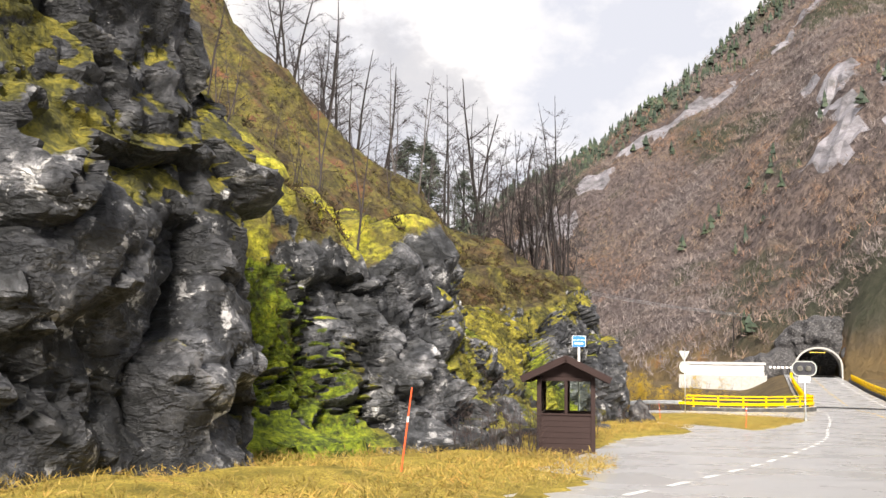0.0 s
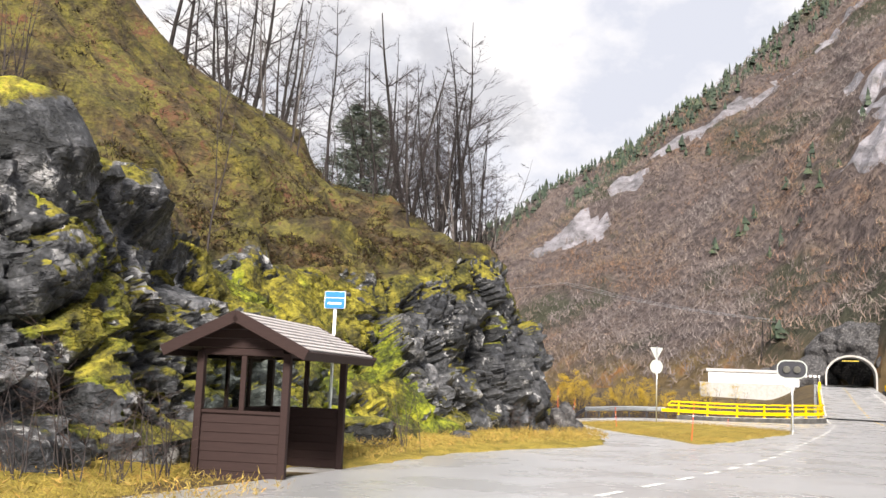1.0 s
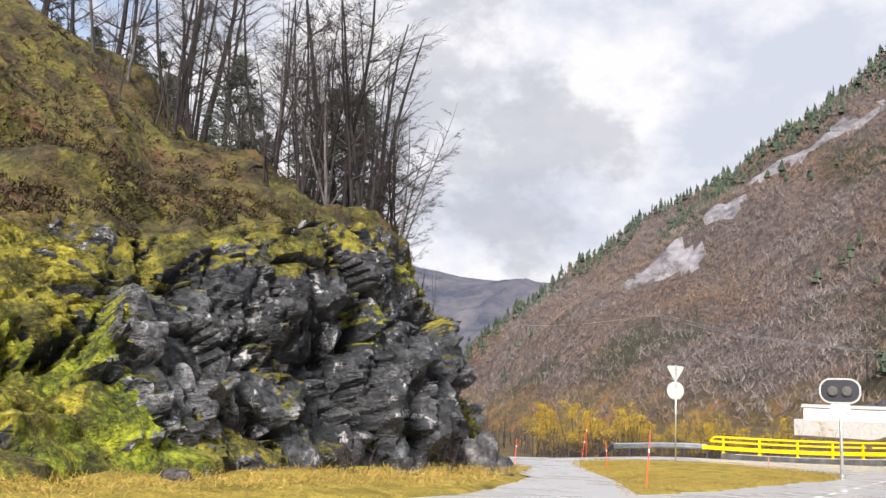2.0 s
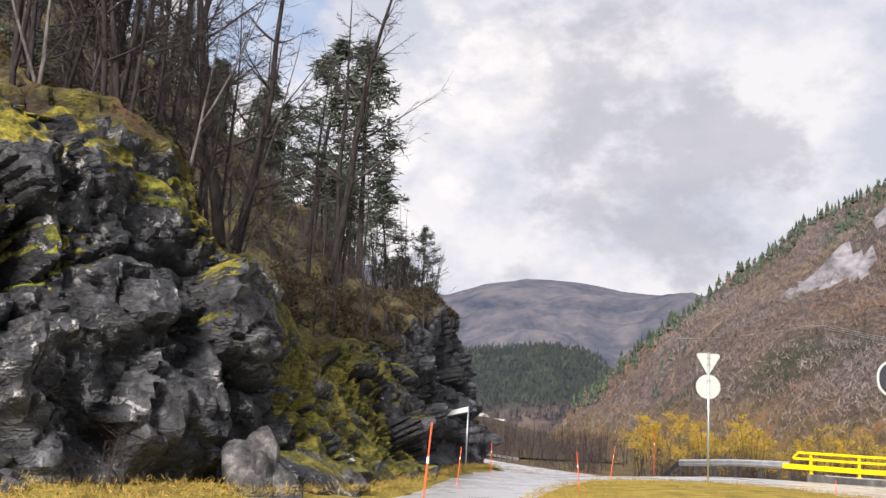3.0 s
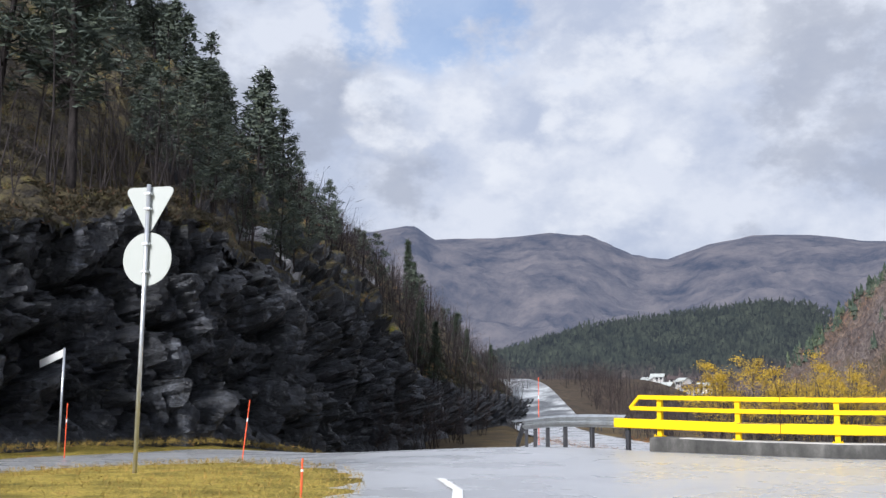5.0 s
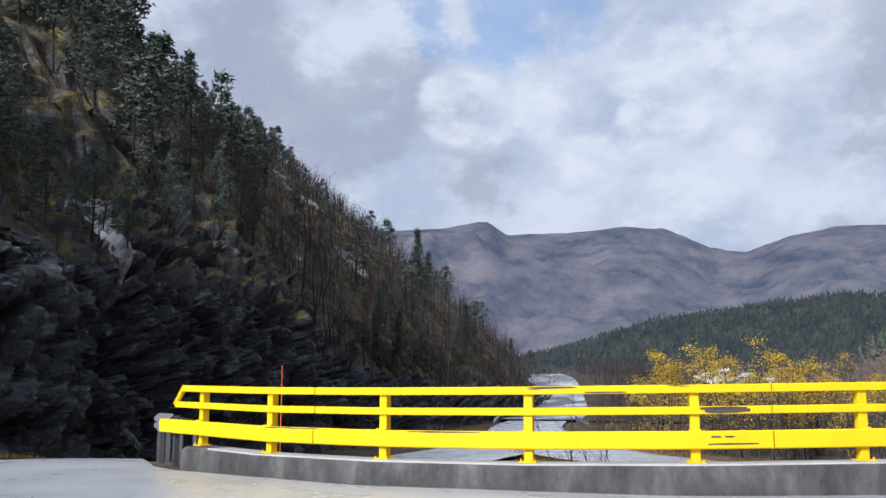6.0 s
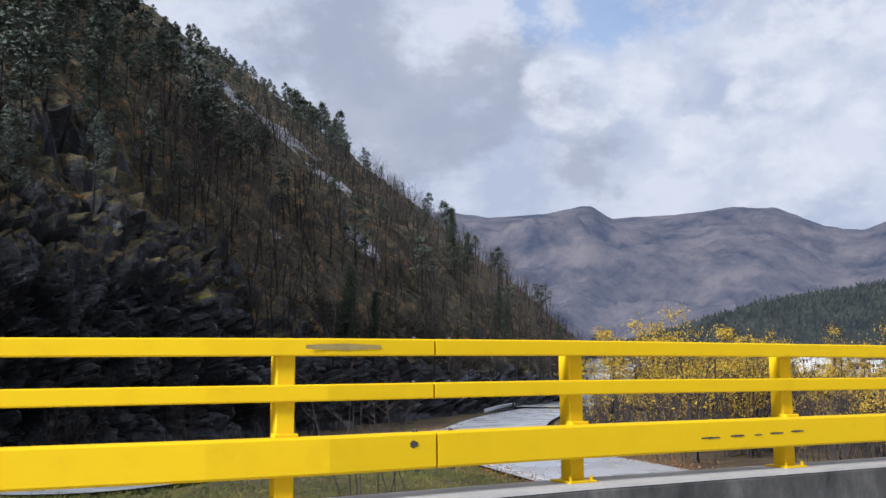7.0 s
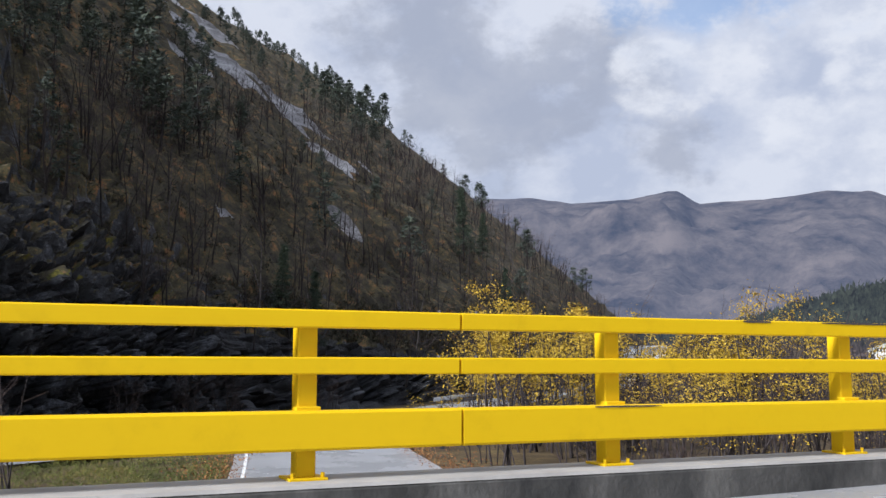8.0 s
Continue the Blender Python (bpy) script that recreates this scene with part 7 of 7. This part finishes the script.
rs = random.Random(3)
for k, (x, y, size) in enumerate(((1.3, 20.0, (0.22, 0.2, 0.28)), (7.6, 35.6, (0.35, 0.3, 0.25)), (10.6, 42.2, (0.5, 0.4, 0.45)), (12.2, 47.0, (0.6, 0.6, 0.8)), (12.4, 50.3, (0.5, 0.45, 0.4)))):
    loose_stone(k + 5, size, pose(x, y, float(ground_z(x, y)) + size[2] * 0.35, rs.uniform(-15, 15), rs.uniform(-15, 15), rs.uniform(0, 360)), "grey fallen boulder in the grass at the rock foot")
for k, (y, d, size) in enumerate(((54.2, 4.0, (0.75, 0.55, 0.55)), (52.0, 4.6, (1.1, 0.8, 0.7)), (56.7, 4.2, (0.5, 0.5, 0.4)))):
    x, z = hill(y, d)
    loose_stone(k + 30, size, pose(float(x), y, float(z) + 0.15, 10, 5, 40 * k), "dark angular boulder resting on the mossy slope")


# ---- tunnel ----
def tunnel(m):
    """Arched mouth with a concrete collar; the bore runs along +y."""
    s = empty("tunnel_portal", m, "dark arched road tunnel mouth with a pale concrete collar", "tunnel", kind="")
    R, H0 = 3.95, 1.75
    arch = [(-R * math.cos(math.pi * k / 24), H0 + R * 0.86 * math.sin(math.pi * k / 24)) for k in range(25)]
    inner = [(-R, -0.6)] + arch + [(R, -0.6)]
    outer = [(x * 1.07, z * 1.06 if z > 0 else z) for x, z in inner]

    def shell(a, b, y0, y1):
        bm = bmesh.new()
        ra = [bm.verts.new((x, y0, z)) for x, z in a]
        rb = [bm.verts.new((x, y0, z)) for x, z in b]
        rc = [bm.verts.new((x, y1, z)) for x, z in a]
        rdd = [bm.verts.new((x, y1, z)) for x, z in b]
        for k in range(len(a) - 1):
            bm.faces.new((ra[k], ra[k + 1], rb[k + 1], rb[k])), bm.faces.new((rb[k], rb[k + 1], rdd[k + 1], rdd[k]))
            bm.faces.new((ra[k], rc[k], rc[k + 1], ra[k + 1])), bm.faces.new((rc[k], rdd[k], rdd[k + 1], rc[k + 1]))
        bmesh.ops.recalc_face_normals(bm, faces=bm.faces)
        return bm

    part("collar", shell(inner, outer, -3.0, 4.0), M_CONCRETE, s, "grey concrete collar")
    part("bore", shell([(x * 1.0, z) for x, z in inner], [(x * 1.04, z * 1.03) for x, z in inner], 4.0, 130.0), M_TUNNEL, s, "dark rough bore")
    bm = bmesh.new()
    box(bm, (-5, 130, -1), (5, 130.4, 7), 0.0)
    part("bore_end", bm, M_TUNNEL, s)
    bm = bmesh.new()
    box(bm, (-1.5, 1.0, 4.35), (1.5, 1.1, 4.75), 0.02)
    board = part("sign_board", bm, M_BLACK, s, "dark lit sign under the crown")
    for k in range(9):
        bm = bmesh.new()
        x = -1.28 + k * 0.32
        box(bm, (x - 0.10, 0.985, 4.47), (x + 0.10, 0.997, 4.63), 0.0)
        part("bar", bm, M_LAMP, board, "glowing yellow character")
    return s


tunnel(pose(82.4, 182.0, float(road_z(182)), 0, 0, -21.9))
strip("tunnel_road", [(80, 178), (131, 305)], 3.7, 3.7, 0.015, M_ASPHALT, lambda x, y: road_z(182) + 0 * x, label="asphalt inside the tunnel", cross=3)


# rock over the tunnel mouth
def crag(name, m, size, seed, label):
    bm = bmesh.new()
    bmesh.ops.create_icosphere(bm, subdivisions=5, radius=1.0)
    q = np.array([v.co for v in bm.verts])
    p0 = q * size
    p0 = p0 + q * (3.0 * chisel(p0 * 0.16 + seed, seed) + 1.4 * chisel(p0 * 0.42 + seed, seed + 7) + 0.5 * fbm(p0 / 4, 3, seed))[:, None]
    for v, c in zip(bm.verts, p0):
        v.co = c
    me = bpy.data.meshes.new(name)
    bm.to_mesh(me)
    bm.free()
    me.materials.append(M_STONE.m)
    ob = new(name, me)
    ob.matrix_world = m
    return tagged(ob, label, "rock", kind="structure")


crag("portal_rock", pose(90.5, 194.0, 10.5, 0, 0, -22), (9.5, 7.5, 6.5), 1, "bare grey rock over the tunnel mouth")
crag("portal_rock", pose(99.0, 186.5, 8.0, 0, 0, -22), (9.5, 9, 9.5), 2, "bare grey rock beside the tunnel mouth")
crag("portal_rock", pose(78.0, 196.0, 5.0, 0, 0, -22), (6.5, 6, 4.0), 3, "bare grey rock beside the tunnel mouth")


def tunnel_barrier(m):
    s = empty("barrier", m, "white striped tunnel barrier arm on a post", "barrier")
    bm = bmesh.new()
    box(bm, (-0.2, -0.2, -0.3), (0.2, 0.2, 1.2), 0.02)
    part("post", bm, M_YELLOW, s)
    bm = bmesh.new()
    box(bm, (-0.1, -0.05, 1.9), (3.6, 0.05, 2.25), 0.02)
    part("arm", bm, M_WHITE, s)
    bm = bmesh.new()
    rod(bm, (0, 0, 1.1), (0, 0, 2.1), 0.08, 10)
    part("mast", bm, M_GALV, s)
    for k in range(5):
        bm = bmesh.new()
        box(bm, (0.2 + k * 0.7, -0.06, 1.89), (0.45 + k * 0.7, 0.06, 2.26), 0.0)
        part("stripe", bm, M_WORN, s)
    return s


tunnel_barrier(pose(70.5, 166.5, float(road_z(166)), 0, 0, 165))


# ---- long white shed beside the tunnel ----
def shed(m):
    s = empty("long_shed", m, "long low white shed with a dark roof on a concrete base", "shed")
    L, Wd, H = 14.5, 5.0, 2.0
    bm = bmesh.new()
    box(bm, (-1.5, -Wd / 2 - 1.2, -2.5), (L + 0.4, Wd / 2, 1.35), 0.05)
    part("base_wall", bm, M_CONCRETE, s, "stained concrete base wall")
    bm = bmesh.new()
    prism(bm, [(-Wd / 2, 1.35), (Wd / 2, 1.35), (Wd / 2, 1.35 + H), (0, 1.35 + H + 0.45), (-Wd / 2, 1.35 + H)], L, Matrix.Translation((L / 2, 0, 0)) @ Matrix.Rotation(radians(90), 4, "Z"))
    wall = part("wall", bm, M_WHITE, s, "white boarded wall")
    for sg in (-1, 1):
        bm = bmesh.new()
        a = math.atan2(0.45, Wd / 2)
        ln = math.hypot(0.45, Wd / 2) + 0.35
        y0, y1 = sorted((0.0, sg * ln))
        box(bm, (-0.4, y0, 0.02), (L + 0.4, y1, 0.14), 0.02, Matrix.Translation((0, 0, 1.35 + H + 0.45)) @ Matrix.Rotation(-a * sg, 4, "X"))
        part("roof", bm, M_HOUSE, s, "grey sheet roof")
    for x in (3.2, 6.6, 10.0, 13.4):
        bm = bmesh.new()
        box(bm, (x, -Wd / 2 - 0.04, 1.9), (x + 1.1, -Wd / 2 + 0.02, 2.5), 0.02)
        part("window", bm, M_SIGNGREY, s)
    return s


shed(pose(59.9, 191.6, 2.5, 0, 0, -17))


# ---- power line ----
def pole_pair(m, h, label):
    s = empty("power_pole", m, label, "power pole", "power line")
    for x in (-1.6, 0.2, 1.6):
        bm = bmesh.new()
        rod(bm, (x * (1.25 if x else 1), 0, -1.5), (x, 0, h), 0.17, 10, 0.11)
        part("pole", bm, M_BARK, s)
    bm = bmesh.new()
    box(bm, (-3.0, -0.10, h - 0.5), (3.0, 0.10, h - 0.3), 0.02)
    part("crossarm", bm, M_BIRCH, s)
    for x in (-2.6, 0, 2.6):
        bm = bmesh.new()
        rod(bm, (x, 0, h - 0.3), (x, 0, h + 0.05), 0.06, 8)
        part("insulator", bm, M_SIGNGREY, s)
    return s


POLES = [(80.0, 216.0, 8.2, 9.6), (56.0, 347.0, 26.0, 12.0), (14.0, 440.0, 30.0, 12.0)]
for x, y, z, h in POLES:
    pole_pair(pose(x, y, z, 0, 0, 15), h, "timber power poles with a crossarm on the slope")
for k, off in enumerate((-2.6, 0.0, 2.6)):
    bm = bmesh.new()
    for (x0, y0, z0, h0), (x1, y1, z1, h1) in zip(POLES, POLES[1:]):
        pts = []
        for q in range(17):
            t = q / 16
            pts.append(Vector((x0 + (x1 - x0) * t + off, y0 + (y1 - y0) * t, z0 + h0 + (z1 + h1 - z0 - h0) * t - 5.2 * t * (1 - t))))
        swept(bm, pts, [(-0.035, -0.035), (0.035, -0.035), (0.035, 0.035), (-0.035, 0.035)])
    me = bpy.data.meshes.new("power_wire")
    bm.to_mesh(me)
    bm.free()
    me.materials.append(M_GALV.m)
    tagged(new("power_wire", me), "thin sagging overhead power wire", "wire", "power wires")


# ---- valley road and houses in the distance ----
far_road = far_line
strip("water", far_road, 4.6, 5.0, 0.0, M_RAPIDS, lambda x, y: -2.1 + 6.65 * ease(y, 170, 262), label="white rapids of the river far up the valley", category="river", cross=8)
strip("bank_valley", far_road, 22, 26, -0.12, M_LITTER, lambda x, y: -2.1 + 6.65 * ease(y, 170, 262), label="brown river bank in the valley", category="ground", cross=4)


valley_set = []
while len(valley_set) < 330:
    k = rnd.random()
    x0, y0 = far_line[int(k * (len(far_line) - 1))]
    o = rnd.choice((-1, 1)) * rnd.uniform(7, 32)
    x, y = x0 + o, y0 + rnd.uniform(-6, 6)
    if x < table(y, ROCK, 1) + 3 or not off_road(x, y, 8):
        continue
    s = rnd.uniform(0.45, 0.85)
    z = max(float(ground_z(x, y)), -2.25 + 6.65 * float(ease(y, 170, 262)) * float(ease(-abs(o), -26, -20)))
    valley_set.append((rnd.choice(SCRUB), pose(x, y, z - 0.1, 0, 0, rnd.uniform(0, 360)) @ Matrix.Diagonal((s * 1.3, s * 1.3, s, 1))))
while len(valley_set) < 520:                     # wood round the houses
    a, r = radians(rnd.uniform(-24, -6)), rnd.uniform(300, 440)
    x, y = 28 + r * math.sin(a), 48 + r * math.cos(a)
    s = rnd.uniform(0.6, 1.1)
    valley_set.append((rnd.choice(SCRUB), pose(x, y, float(ground_z(x, y)) + 0.012 * (r - 300), 0, 0, rnd.uniform(0, 360)) @ Matrix.Diagonal((s * 1.6, s * 1.6, s, 1))))
joined("birch_wood", valley_set, [M_BARK, M_SCRUB], "leafless brown wood on the valley floor")


def house(m, w, l, h, wall_mat, label):
    w, l, h = w * 0.45, l * 0.5, h * 0.5
    s = empty("house", m, label, "house", "distant houses")
    bm = bmesh.new()
    prism(bm, [(-w / 2, -2), (w / 2, -2), (w / 2, h), (0, h + w * 0.35), (-w / 2, h)], l)
    part("wall", bm, wall_mat, s)
    for sg in (-1, 1):
        bm = bmesh.new()
        a = math.atan2(w * 0.35, w / 2)
        ln = math.hypot(w / 2, w * 0.35) + 0.5
        x0, x1 = sorted((0.0, sg * ln))
        box(bm, (x0, -l / 2 - 0.4, 0.03), (x1, l / 2 + 0.4, 0.25), 0.02, Matrix.Translation((0, 0, h + w * 0.35)) @ Matrix.Rotation(a * sg, 4, "Y"))
        part("roof", bm, M_ROOFDARK if rs.random() < 0.5 else M_SIGNGREY, s)
    for k in range(3):
        for sg in (-1, 1):
            bm = bmesh.new()
            y = -l / 2 + l * (k + 0.6) / 3.2
            box(bm, (sg * w / 2 - 0.05, y - 0.6, h * 0.4), (sg * w / 2 + 0.05, y + 0.6, h * 0.4 + 1.3), 0.02)
            part("window", bm, M_BLACK, s)
    return s


for r_, (az, r, z, w, l, h) in enumerate(((-15.6, 420, 4.5, 8, 14, 4.5), (-14.6, 400, 2.5, 8, 12, 4), (-13.7, 440, 4.5, 9, 13, 4.5), (-16.6, 430, 1.5, 8, 11, 4), (-12.6, 450, 3.0, 8, 12, 4), (-15.1, 470, 7.0, 8, 12, 4.5), (-17.6, 390, -0.5, 9, 16, 4), (-14.1, 460, 6.0, 8, 12, 4), (-16.2, 455, 4.0, 8, 16, 4), (-13.2, 420, 2.0, 8, 14, 4))):
    house(pose(28 + r * math.sin(radians(az)), 48 + r * math.cos(radians(az)), z, 0, 0, rs.uniform(40, 110)), w, l, h, M_HOUSE if r_ % 4 else M_WHITE, "small pale house across the valley")
